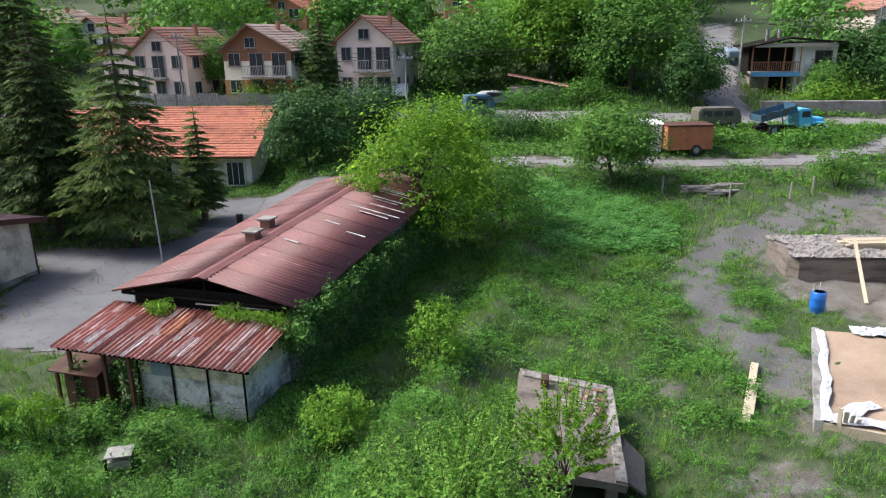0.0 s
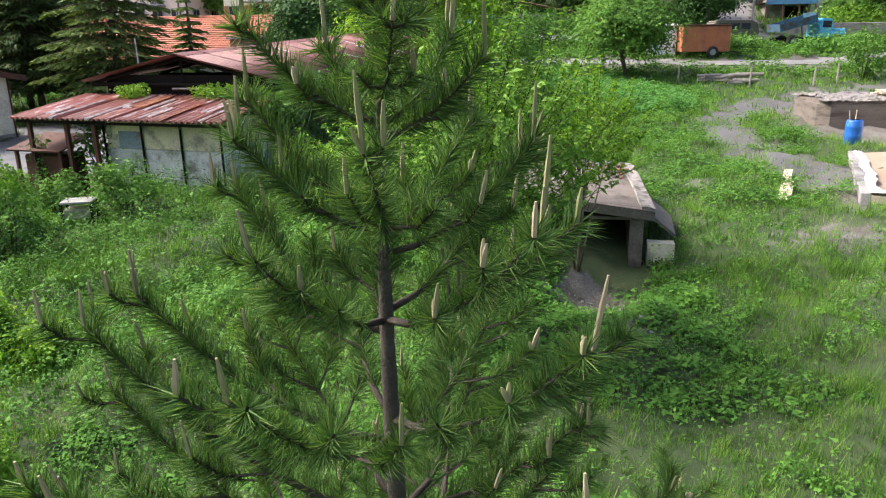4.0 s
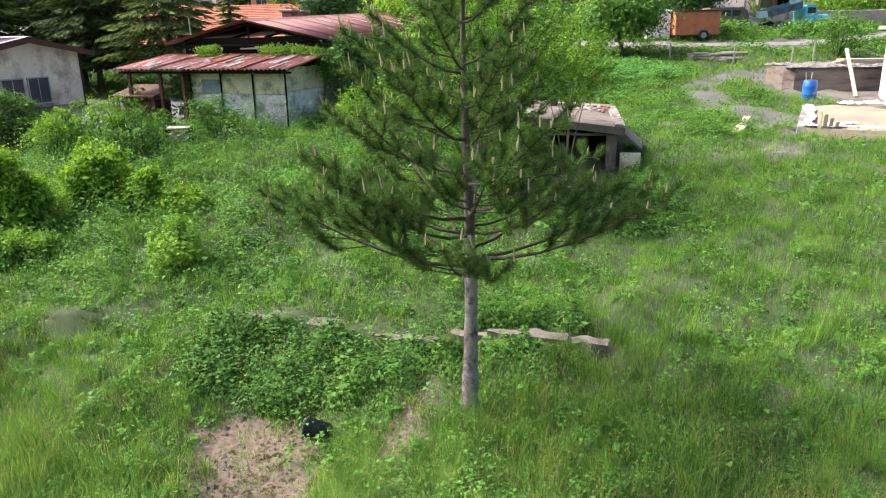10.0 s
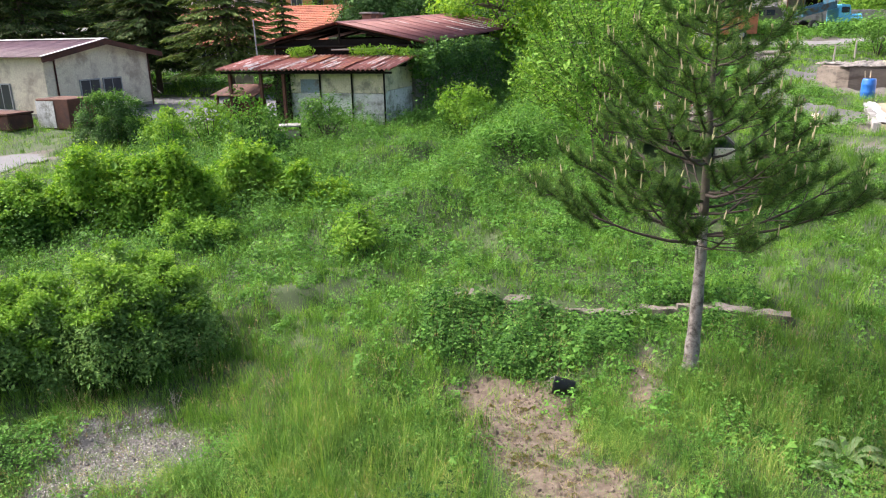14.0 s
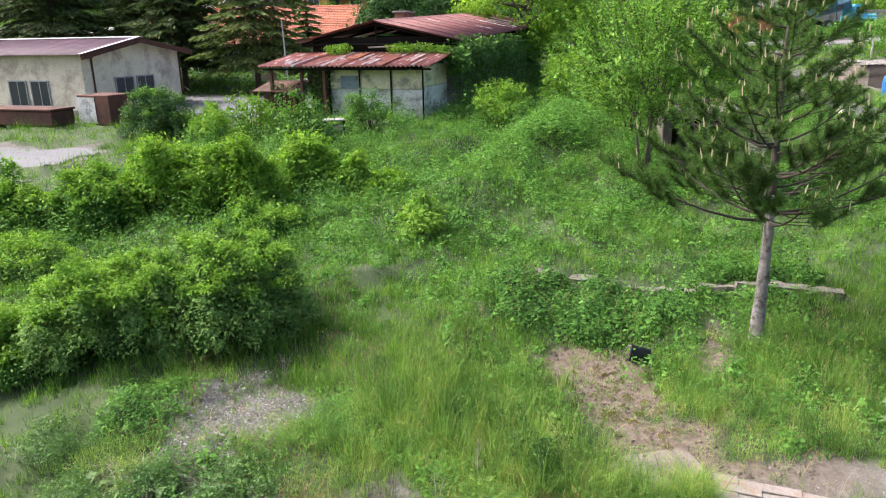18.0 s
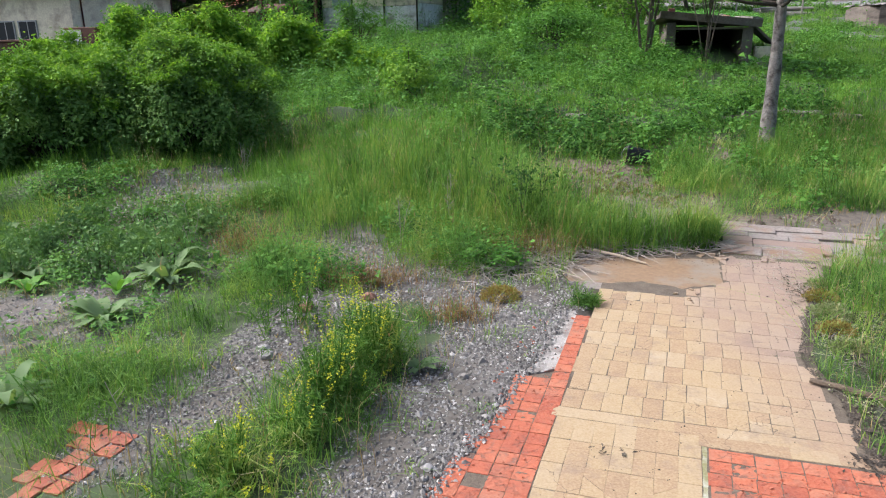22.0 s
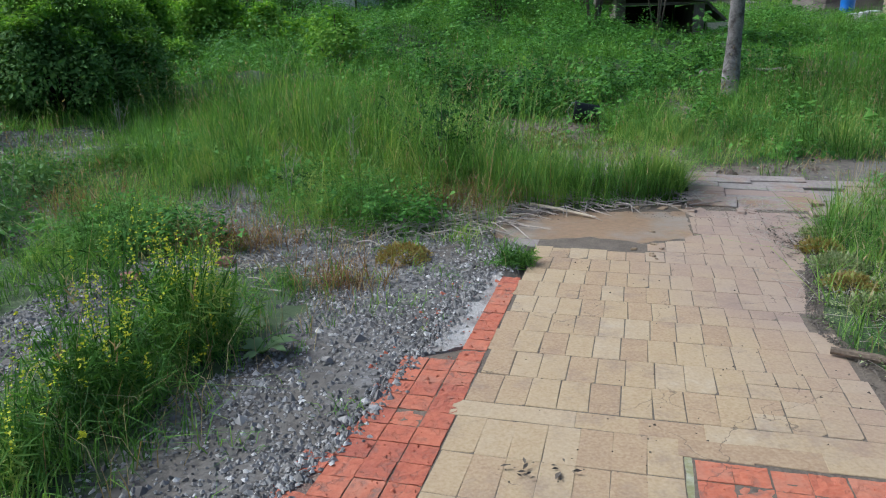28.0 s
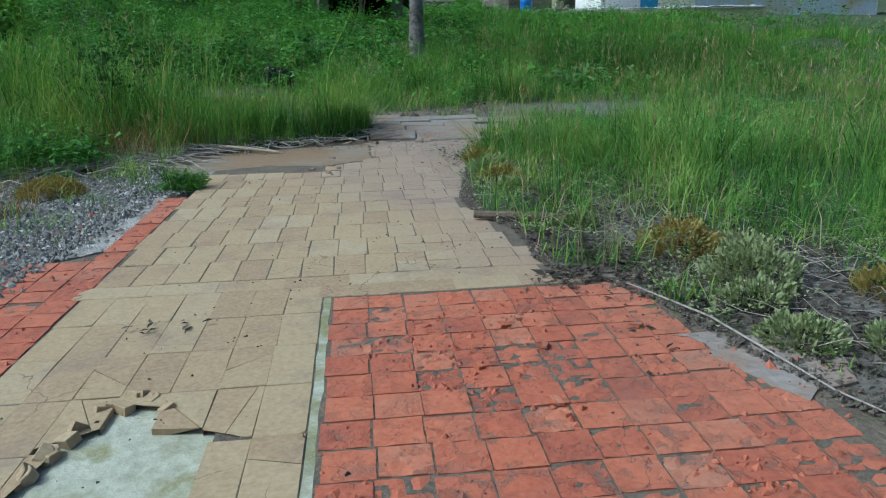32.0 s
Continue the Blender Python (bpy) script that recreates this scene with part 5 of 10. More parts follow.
tile_rows(barn, (-0.2, -0.3, 2.35), (0, 1, 0), (5.7, 0, -1.15), 4.4, 5.8, 12, M["clay_dark"], 0.3)

for hs in [o for o in bpy.data.objects if o.name.startswith("house") and o.get("label", "").startswith("cream house")]:
    part("lower_wall", boxed(-0.05, 7.05, -0.05, 7.0, -1.4, 2.2), rough_surface("orange_boards", (0.32, 0.15, 0.055), (0.42, 0.21, 0.09), 2, 0.8, 0.3), hs, "orange-brown ground floor cladding")
# pale scrapes where the paint has gone from the red roof
for k, (yy, s0, ln) in enumerate(((9.4, 0.25, 2.3), (11.2, 0.3, 1.9), (12.4, 0.9, 1.3), (6.5, 0.6, 0.8), (13.2, 0.2, 1.0))):
    p0 = Vector((0.12, yy, 4.33 + RISE * yy + 0.045))
    m = plane_m(p0 + up_r.normalized() * s0, up_r, Vector((0, 1, RISE)))
    part("scrape", boxed(0, ln, -0.05, 0.05, 0, 0.004), M["panel_low"], shed, "strip of bare pale metal").matrix_local = m

# ---- concrete bunker, slab, sand bed and building site ----
M["bunker"] = rough_surface("dark_concrete", (0.108, 0.0907, 0.0749), (0.209, 0.178, 0.15), 2.5, 0.92, 0.5, stain=(0.072, 0.0605, 0.0468), stain_scale=0.9)
bunker = thing("bunker", pose(1.69, 14.95, 0, 0, 0, -11.7), "half-buried concrete shelter with a broken flat roof", "bunker")
bm = bmesh.new()
slab(bm, [(-0.15, -0.05, 2.33), (2.6, -0.05, 2.03), (2.36, 4.6, 2.10), (-0.45, 5.15, 2.20)], 0.2)
part("roof_slab", bm, M["bunker"], bunker)
part("side_wall", boxed(2.12, 2.4, 0.12, 4.4, 0.2, 1.83), M["bunker"], bunker)
part("side_wall", boxed(0.05, 0.3, 0.12, 5.0, 0.2, 2.0), M["bunker"], bunker)
part("lintel", boxed(0.3, 2.12, 0.12, 0.3, 1.79, 1.85), M["bunker"], bunker)
# Back wall and floor near-black: the shelter's inner shade as colour.
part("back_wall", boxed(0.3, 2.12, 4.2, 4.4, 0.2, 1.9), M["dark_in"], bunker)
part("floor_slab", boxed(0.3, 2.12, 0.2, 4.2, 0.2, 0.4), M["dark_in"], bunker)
M["kerb_pale"] = rough_surface("crumbled_rim", (0.17, 0.155, 0.14), (0.36, 0.33, 0.30), 6, 0.95, 0.9, stain=(0.10, 0.09, 0.07), stain_scale=2.5)
bm = bmesh.new()
slab(bm, [(2.34, 0.0, 2.11), (2.6, 0.0, 2.09), (2.36, 4.58, 2.17), (2.08, 4.58, 2.2)], 0.1)
bmesh.ops.subdivide_edges(bm, edges=bm.edges[:], cuts=5, use_grid_fill=True)
for v in bm.verts:
    v.co += Vector((0.03 * noise.noise(v.co * 3.1), 0, 0.045 * noise.noise(v.co * 4.7)))
part("roof_rim", bm, M["kerb_pale"], bunker, "pale crumbling rim")
bm = bmesh.new()
slab(bm, [(-0.3, 4.75, 2.28), (2.1, 4.35, 2.18), (2.3, 4.6, 2.2), (-0.42, 5.12, 2.3)], 0.12)
bmesh.ops.subdivide_edges(bm, edges=bm.edges[:], cuts=5, use_grid_fill=True)
for v in bm.verts:
    v.co += Vector((0, 0.03 * noise.noise(v.co * 3.7), 0.05 * noise.noise(v.co * 4.1)))
part("roof_rim", bm, M["kerb_pale"], bunker, "pale crumbling rim")
part("roof_slab_step", boxed(-0.02, 2.3, 0.1, 1.5, 0.0, 0.05, m=pose(0, 0, 2.27, 0, 6.2), bevel=0.02), M["bunker"], bunker, "second layer of screed at the front")
part("flue", boxed(0.28, 0.5, 4.1, 4.5, 2.15, 2.5, bevel=0.02), M["rust"], bunker, "rust-red broken brick flue")
bm = bmesh.new()
box(bm, 2.5, 3.05, 0.15, 0.45, 0.2, 1.3)
part("buttress", bm, M["panel"], bunker, "yellowish rendered stub wall")
bm = bmesh.new()
slab(bm, [(2.55, 0.5, 1.85), (3.1, 0.6, 1.38), (3.15, 2.2, 1.4), (2.6, 2.4, 1.85)], 0.06)
part("fallen_sheet", bm, M["bunker"], bunker, "broken slab edge leaning on the side")
for k in range(22):
    a = rng.random() * 3.1
    part("rubble", boxed(-0.22, 0.22, -0.05, 0.05, 0, 0.05, m=pose(1.0 + rng.random() * 1.0, 3.0 + rng.random() * 1.3, 2.16, rng.normal() * 8, rng.normal() * 8, a * 57), bevel=0.02), M["old_brick" if k % 3 == 0 else "old_plank"], bunker)

M["platform"] = rough_surface("brown_cast_concrete", (0.13, 0.108, 0.09), (0.24, 0.205, 0.17), 2.2, 0.95, 0.8, stain=(0.09, 0.075, 0.06), stain_scale=1.1, dist=0.04, stretch=(0.6, 1, 3.5))
plat = thing("concrete_platform", pose(15.0, 29.2, 0, 0, 0, -4), "rough raised concrete loading platform with a rounded end", "platform")
bm = bmesh.new()
prof = [(0.35, 0.0), (9.5, 0.0), (9.5, 3.6), (0.6, 3.6), (0.05, 3.0), (0.0, 0.5)]
poly_prism(bm, prof, 1.3, 2.75)
bmesh.ops.bevel(bm, geom=[e for e in bm.edges if all(v.co.z > 2.7 for v in e.verts)], offset=0.12, segments=2, affect="EDGES")
part("body", bm, M["platform"], plat)
xs, ys = np.linspace(0.02, 9.45, 90), np.linspace(0.02, 3.55, 34)
X, Y = np.meshgrid(xs, ys)
edge = np.minimum(np.minimum(X, 9.5 - X), np.minimum(Y, 3.6 - Y))
Zp = 2.755 + np.clip(edge, 0, 0.25) * 0.5 * (0.5 + 0.5 * wob(X, Y, 3.3, 1.0)) + 0.05 * np.abs(wob(X, Y, 6.1, 2.0)) + 0.03 * wob(X, Y, 12.0, 5.0)
i = (np.arange(33)[:, None] * 90 + np.arange(89)[None]).ravel()
cut = (X + 0.9 * np.abs(Y - 1.75) ** 2 / 3.0 > 0.35 + 0.1 * wob(X, Y, 4.0)).reshape(-1)
q = np.stack([i, i + 1, i + 91, i + 90], 1)
part("crumbled_top", mesh_np("crumbled_top", np.stack([X, Y, np.maximum(Zp, 2.752)], -1).reshape(-1, 3), q[cut[q].all(1)]), M["kerb_pale"], plat, "pale crumbling screed")

M["sand"] = rough_surface("wet_sand", (0.302, 0.216, 0.144), (0.396, 0.302, 0.216), 2.0, 0.95, 0.4, stain=(0.259, 0.187, 0.13), stain_scale=0.5)
M["sheet"] = rough_surface("plastic_sheet", (0.42, 0.43, 0.44), (0.62, 0.63, 0.64), 2.0, 0.35, 0.5, dist=0.05)
bed = thing("formwork", pose(10.75, 18.0, 0, 0, 0, -26), "shuttered foundation filled with sand and lined with white plastic", "foundation")
part("kerb", boxed(-0.25, 0.0, -0.1, 7.2, 0.9, 1.55, bevel=0.02), M["concrete"], bed)
part("front_board", boxed(0.0, 8.0, -0.12, -0.04, 1.0, 1.5), M["plank"], bed)
xs, ys = np.linspace(0.02, 8, 40), np.linspace(-0.03, 7.0, 36)
X, Y = np.meshgrid(xs, ys)
Zs = 1.46 + 0.05 * wob(X, Y, 1.1) + 0.02 * wob(X, Y, 3.1, 2) + 0.012 * Y
i = (np.arange(35)[:, None] * 40 + np.arange(39)[None]).ravel()
part("sand_fill", mesh_np("sand_fill", np.stack([X, Y, Zs], -1).reshape(-1, 3), np.stack([i, i + 1, i + 41, i + 40], 1), True), M["sand"], bed)


def crumpled(path, width, n, amp, seed):
    """A wrinkled sheet of plastic along a path of (x, y, z), with uneven folds and hem."""
    pts = np.array(path, float)
    s = np.concatenate([[0], np.cumsum(np.linalg.norm(np.diff(pts[:, :2], axis=0), axis=1))])
    m = int(s[-1] / 0.05)
    u = np.linspace(0, s[-1], m)
    c = np.stack([np.interp(u, s, pts[:, k]) for k in range(3)], 1)
    d = norm(np.gradient(c, axis=0) * [1, 1, 0])
    side = np.stack([-d[:, 1], d[:, 0], 0 * u], 1)
    co = np.zeros((m, n, 3))
    for a in range(m):
        wl = width * (0.7 + 0.5 * noise.noise(Vector((u[a] * 1.3, seed, 0))))
        wr = width * (0.7 + 0.5 * noise.noise(Vector((u[a] * 1.1, seed + 9, 0))))
        for b in range(n):
            f = b / (n - 1) * 2 - 1
            off = f * (wl if f < 0 else wr) / 2
            q = Vector((u[a] * 2.5, off * 5, seed))
            z = amp * (abs(noise.noise(q)) + 0.6 * abs(noise.noise(q * 2.7)) + 0.3 * abs(noise.noise(q * 6)))
            co[a, b] = c[a] + side[a] * off + [0, 0, z * (1 - 0.5 * abs(f))]
    i = (np.arange(m - 1)[:, None] * n + np.arange(n - 1)[None]).ravel()
    return mesh_np("sheet", co.reshape(-1, 3), np.stack([i, i + 1, i + n + 1, i + n], 1))


part("plastic_sheet", crumpled([(0.05, -0.1, 1.56), (0.05, 1.6, 1.56), (0.15, 2.8, 1.55), (0.05, 4.0, 1.57), (0.12, 5.4, 1.56), (0.0, 6.9, 1.58)], 0.40, 14, 0.09, 1), M["sheet"], bed)
part("plastic_sheet", crumpled([(0.1, 0.1, 1.54), (1.2, 0.35, 1.54), (2.6, 0.2, 1.53), (5.0, 0.05, 1.53), (7.8, 0.0, 1.53)], 0.75, 16, 0.10, 3), M["sheet"], bed)
part("plastic_sheet", crumpled([(0.6, 0.5, 1.53), (1.0, 1.3, 1.52), (1.4, 1.6, 1.52)], 0.7, 12, 0.10, 7), M["sheet"], bed)
part("plastic_sheet", crumpled([(1.0, 7.2, 1.62), (2.6, 7.4, 1.64), (4.4, 7.2, 1.62)], 1.1, 18, 0.2, 5), M["sheet"], bed)

M["blue_plastic"] = plain("blue_plastic", (0.02, 0.13, 0.46), 0.4, var=0.12)
bar = thing("barrel", pose(14.55, 25.95, float(ground(14.55, 25.95))), "blue plastic barrel with sticks standing in it", "barrel")
prof = [(0.24, 0), (0.275, 0.06), (0.285, 0.3), (0.295, 0.33), (0.285, 0.36), (0.285, 0.62), (0.295, 0.65), (0.285, 0.68), (0.27, 0.84), (0.24, 0.9), (0.2, 0.9), (0.2, 0.86)]
bm = bmesh.new()
tube(bm, [(0, 0, z) for _, z in prof], [r for r, _ in prof], 24)
part("body", bm, M["blue_plastic"], bar, smooth=True)
for dx, dy in ((0.05, 0.08), (-0.1, 0.02)):
    part("stick", tubed([(dx, dy, 0.3), (dx * 2.2, dy * 2.2, 1.22)], [0.018, 0.018], 6), M["plank"], bar)


def plank(name, label, a, b, w, t, mat, group="", roll=0.0):
    a, b = Vector(a), Vector(b)
    o = thing(name, plane_m(a, b - a, Vector((0, 0, 1)).cross(b - a)), label, "plank", group)
    L = (b - a).length
    part("board", boxed(0, L, -w / 2, w / 2, 0, t, m=pose(0, 0, 0, roll), bevel=0.006), mat, o)
    return o


gz = lambda x, y, d=0.0: float(ground(x, y)) + d
plank("plank", "weathered timber board lying on the dirt", (8.65, 18.3, gz(8.65, 18.3, 0.02)), (10.45, 21.9, gz(10.45, 21.9, 0.05)), 0.24, 0.05, M["plank"], "loose boards")
plank("plank", "short pale board lying across another", (8.95, 18.7, gz(8.95, 18.7, 0.08)), (9.95, 20.7, gz(9.95, 20.7, 0.1)), 0.22, 0.04, M["plank"], "loose boards")
plank("plank", "long pale timber leaning on the platform", (16.8, 26.5, gz(16.8, 26.5)), (17.6, 29.3, 3.55), 0.14, 0.06, M["plank"])
for k in range(4):
    plank("stake", "short raw timber stake at the formwork", (11.05 + 0.18 * k, 17.75 + 0.05 * k, gz(11, 17.8, -0.1)), (11.0 + 0.2 * k, 17.7, gz(11, 17.8, 0.75 - 0.12 * k)), 0.12, 0.04, M["plank"], "formwork stakes")
for k in range(16):
    x0, y0, zz = 18.0 + 0.1 * (k % 2), 30.2 + 0.26 * (k % 4), 2.81 + 0.07 * (k // 4)
    plank("board", "sawn board in a stack on the platform", (x0 + rng.normal() * 0.1, y0, zz), (x0 + 2.6, y0 + rng.normal() * 0.06, zz), 0.22, 0.055, M["plank"], "board stack")

# painted low building at the site's east end
hut = thing("site_building", pose(17.2, 23.6, 0, 0, 0, -16), "low rendered building with white, blue and yellow painted bays", "building")
part("wall", boxed(0, 1.9, 0, 4, 1.0, 4.4), M["white_wall"], hut)
part("door", boxed(1.92, 2.75, 0.0, 0.1, 1.25, 3.4), plain("blue_door", (0.05, 0.25, 0.55), 0.5, var=0.1), hut, "bright blue door")
part("wall", boxed(2.77, 4.6, 0, 4, 1.0, 4.4), M["cream_wall"], hut)
part("wall", boxed(4.62, 14.0, 0, 4, 1.0, 4.4), rough_surface("blotched_render", (0.42, 0.50, 0.55), (0.55, 0.60, 0.62), 0.8, 0.9, 0.3, stain=(0.42, 0.36, 0.18), stain_scale=0.5), hut)
part("roof", boxed(-0.3, 14.3, -0.4, 4.4, 4.4, 4.55), M["concrete"], hut)
part("plinth", boxed(-0.05, 14.05, -0.5, -0.05, 0.8, 1.35), M["concrete"], hut)

# ---- vehicles ----
M["truck_blue"] = plain("sky_blue_paint", (0.117, 0.468, 0.715), 0.45, var=0.12)
M["bed_blue"] = rough_surface("dull_blue_paint", (0.031, 0.105, 0.174), (0.0558, 0.149, 0.223), 3, 0.6, 0.2, stain=(0.0806, 0.0558, 0.0372), stain_scale=1.2)
M["army"] = rough_surface("army_paint", (0.085, 0.08, 0.055), (0.13, 0.12, 0.085), 3, 0.7, 0.2)
M["orange"] = rough_surface("orange_rust_paint", (0.36, 0.12, 0.045), (0.46, 0.17, 0.07), 2, 0.75, 0.25, stain=(0.24, 0.09, 0.05), stain_scale=0.9)


def wheel(parent, x, y, z, r, w):
    h = part("wheel", wheel_bm(r, w), M["black"], parent, smooth=True)
    h.matrix_local = pose(x, y, z, 0, 0, 90)
    rim = part("rim", disc_bm(r * 0.58, w * 0.8), M["grey_paint"], h)
    return h


def dump_truck(x, y, rz, label):
    z = gz(x, y)
    t = thing("dump_truck", pose(x, y, z, 0, 0, rz) @ Matrix.Diagonal((0.87, 0.87, 0.87, 1)), label, "truck")
    part("chassis", boxed(-3.0, 3.2, -0.4, 0.4, 0.55, 0.8), M["dark_in"], t)
    for wx in (-1.7, 2.2):
        for wy in (-1.0, 1.0):
            wheel(t, wx, wy, 0.5, 0.5, 0.32 if wx > 0 else 0.5)
    bm = bmesh.new()
    pts = [(0.55, 0.75), (1.75, 0.75), (1.75, 1.55), (1.55, 2.3), (0.7, 2.35), (0.55, 2.2)]
    a = [bm.verts.new((px, -1.05, pz)) for px, pz in pts]
    b = [bm.verts.new((px, 1.05, pz)) for px, pz in pts]
    bm.faces.new(a), bm.faces.new(b[::-1])
    for i in range(len(pts)):
        bm.faces.new((a[i], b[i], b[(i + 1) % 6], a[(i + 1) % 6]))
    bmesh.ops.bevel(bm, geom=list(bm.edges), offset=0.06, segments=2, affect="EDGES")
    cab = part("cab", bm, M["truck_blue"], t)
    part("side_window", boxed(0.75, 1.5, -1.075, -1.055, 1.6, 2.12), M["glass"], cab)
    part("side_window", boxed(0.75, 1.5, 1.055, 1.075, 1.6, 2.12), M["glass"], cab)
    part("windscreen", boxed(-0.02, 0.02, -0.9, 0.9, 0, 0.72, m=pose(1.77, 0, 1.55, 0, -15)), M["glass"], cab)
    part("bonnet", boxed(1.76, 3.1, -0.62, 0.62, 0.85, 1.5, bevel=0.1), M["truck_blue"], t)
    for s in (-1, 1):
        part("mudguard", boxed(1.6, 2.9, s * 0.85 - 0.28, s * 0.85 + 0.28, 0.95, 1.18, bevel=0.09), M["truck_blue"], t)
        part("headlight", tubed([(3.08, s * 0.5, 1.05), (3.16, s * 0.5, 1.05)], [0.12, 0.13], 12), M["white_paint"], t)
    part("bumper", boxed(3.15, 3.27, -1.1, 1.1, 0.6, 0.82, bevel=0.03), M["grey_paint"], t)
    part("grille", boxed(3.1, 3.13, -0.38, 0.38, 0.88, 1.38), M["white_paint"], t)
    bed_ = part("tipper_body", None or tipper_bm(), M["bed_blue"], t, "tipping body raised at an angle")
    bed_.matrix_local = pose(-2.9, 0, 1.25, 0, -14, 0)
    part("hydraulic_ram", tubed([(-0.3, 0, 0.8), (-0.5, 0, 1.7)], [0.08, 0.06], 8), M["steel"], t)
    return t


def tipper_bm():
    bm = bmesh.new()
    L, w, h = 3.3, 1.1, 0.62
    box(bm, 0, L, -w, w, 0, 0.08), box(bm, 0, L, -w, -w + 0.05, 0.08, h), box(bm, 0, L, w - 0.05, w, 0.08, h)
    box(bm, L - 0.05, L, -w + 0.05, w - 0.05, 0.08, h + 0.15), box(bm, 0, 0.05, -w + 0.05, w - 0.05, 0.08, h)
    for k in range(6):
        xx = 0.25 + k * 0.56
        box(bm, xx, xx + 0.06, -w - 0.04, -w, 0, h), box(bm, xx, xx + 0.06, w, w + 0.04, 0, h)
    return bm


def van(x, y, rz, label, mat, L=4.0, w=0.95, h=2.0, win=3, name="van", cat="van"):
    t = thing(name, pose(x, y, gz(x, y), 0, 0, rz), label, cat)
    bm = bmesh.new()
    pts = [(-L / 2, 0.45), (L / 2, 0.45), (L / 2 + 0.05, h * 0.55), (L / 2 - 0.3, h * 0.93), (L / 2 - 0.5, h), (-L / 2 + 0.15, h), (-L / 2, h * 0.92)]
    a = [bm.verts.new((px, -w, pz)) for px, pz in pts]
    b = [bm.verts.new((px, w, pz)) for px, pz in pts]
    bm.faces.new(a), bm.faces.new(b[::-1])
    for i in range(len(pts)):
        j = (i + 1) % len(pts)
        bm.faces.new((a[i], b[i], b[j], a[j]))
    bmesh.ops.bevel(bm, geom=list(bm.edges), offset=0.09, segments=2, affect="EDGES")
    part("body", bm, M[mat], t)
    for s in (-1, 1):
        for k in range(win):
            x0 = -L / 2 + 0.35 + k * (L - 0.9) / win
            part("side_window", boxed(x0, x0 + (L - 0.9) / win - 0.18, s * (w + 0.012) - 0.01, s * (w + 0.012) + 0.01, h * 0.62, h * 0.87), M["glass"], t)
    part("windscreen", boxed(-0.015, 0.015, -w * 0.85, w * 0.85, 0, h * 0.36, m=pose(L / 2 + 0.03, 0, h * 0.57, 0, -22)), M["glass"], t)
    for wx in (-L * 0.3, L * 0.32):
        for wy in (-w + 0.1, w - 0.1):
            wheel(t, wx, wy, 0.34, 0.34, 0.22)
    return t


def car(x, y, rz, label, mat):
    t = thing("car", pose(x, y, gz(x, y), 0, 0, rz), label, "car", "parked cars")
    bm = bmesh.new()
    pts = [(-2.0, 0.3), (2.0, 0.3), (2.05, 0.7), (0.95, 0.88), (0.35, 1.38), (-1.2, 1.4), (-1.95, 0.95)]
    a = [bm.verts.new((px, -0.82, pz)) for px, pz in pts]
    b = [bm.verts.new((px, 0.82, pz)) for px, pz in pts]
    bm.faces.new(a), bm.faces.new(b[::-1])
    for i in range(len(pts)):
        j = (i + 1) % len(pts)
        bm.faces.new((a[i], b[i], b[j], a[j]))
    bmesh.ops.bevel(bm, geom=list(bm.edges), offset=0.09, segments=2, affect="EDGES")
    part("body", bm, mat, t)
    for s in (-1, 1):
        part("side_window", boxed(-1.2, 0.3, s * 0.835 - 0.01, s * 0.835 + 0.01, 0.92, 1.28), M["glass"], t)
    part("windscreen", boxed(-0.01, 0.01, -0.65, 0.65, 0, 0.6, m=pose(0.97, 0, 0.9, 0, -48)), M["glass"], t)
    for wx in (-1.25, 1.3):
        for wy in (-0.75, 0.75):
            wheel(t, wx, wy, 0.3, 0.3, 0.19)
    return t


dump_truck(26.9, 55.9, 4, "sky-blue bonneted dump truck with its tipper raised, on the verge")
van(22.1, 57.9, 4, "dull army-green old van parked beside the truck", "army", 3.5, 0.85, 1.7)
van(3.4, 63.9, 8, "small grey-blue truck cab by the roadside bushes", "bed_blue", 2.6, 0.95, 2.1, 1, "truck", "truck")
car(5.2, 68.4, 20, "dark grey car parked by the far verge", M["grey_paint"])
car(31.2, 81.5, 110, "silver-blue car parked on the side road", plain("silver_blue", (0.36, 0.42, 0.50), 0.35, 0.3))
car(-3.9, 71.5, 90, "white car at a house gate", M["white_paint"])
tr = thing("trailer", pose(15.7, 49.6, 0, 0, 0, 2), "boxy orange rusty site trailer on one axle", "trailer")
z0 = gz(17.3, 49.6)
part("body", boxed(0, 3.25, 0, 2.0, z0 + 0.4, z0 + 2.05, bevel=0.04), M["orange"], tr)
part("roof", boxed(-0.06, 3.31, -0.06, 2.06, z0 + 2.05, z0 + 2.14, bevel=0.02), M["rust"], tr)
for yy in (0.02, 1.98):
    wheel(tr, 2.1, yy, z0 + 0.38, 0.38, 0.22)
part("drawbar", tubed([(3.25, 1, z0 + 0.45), (4.5, 1, z0 + 0.3)], [0.05, 0.05], 6), M["rust"], tr)
wb = thing("cabin", pose(13.9, 50.6, 0, 0, 0, -4), "small white metal cabin beside the trailer", "cabin")
z0 = gz(14.7, 50.6)
part("body", boxed(0, 1.7, 0, 1.7, z0, z0 + 1.95, bevel=0.03), M["white_paint"], wb)
bm = bmesh.new()
slab(bm, [(-0.1, -0.1, z0 + 1.98), (1.8, -0.1, z0 + 1.98), (1.8, 1.8, z0 + 2.15), (-0.1, 1.8, z0 + 2.15)], 0.05)
part("roof", bm, M["white_paint"], wb)


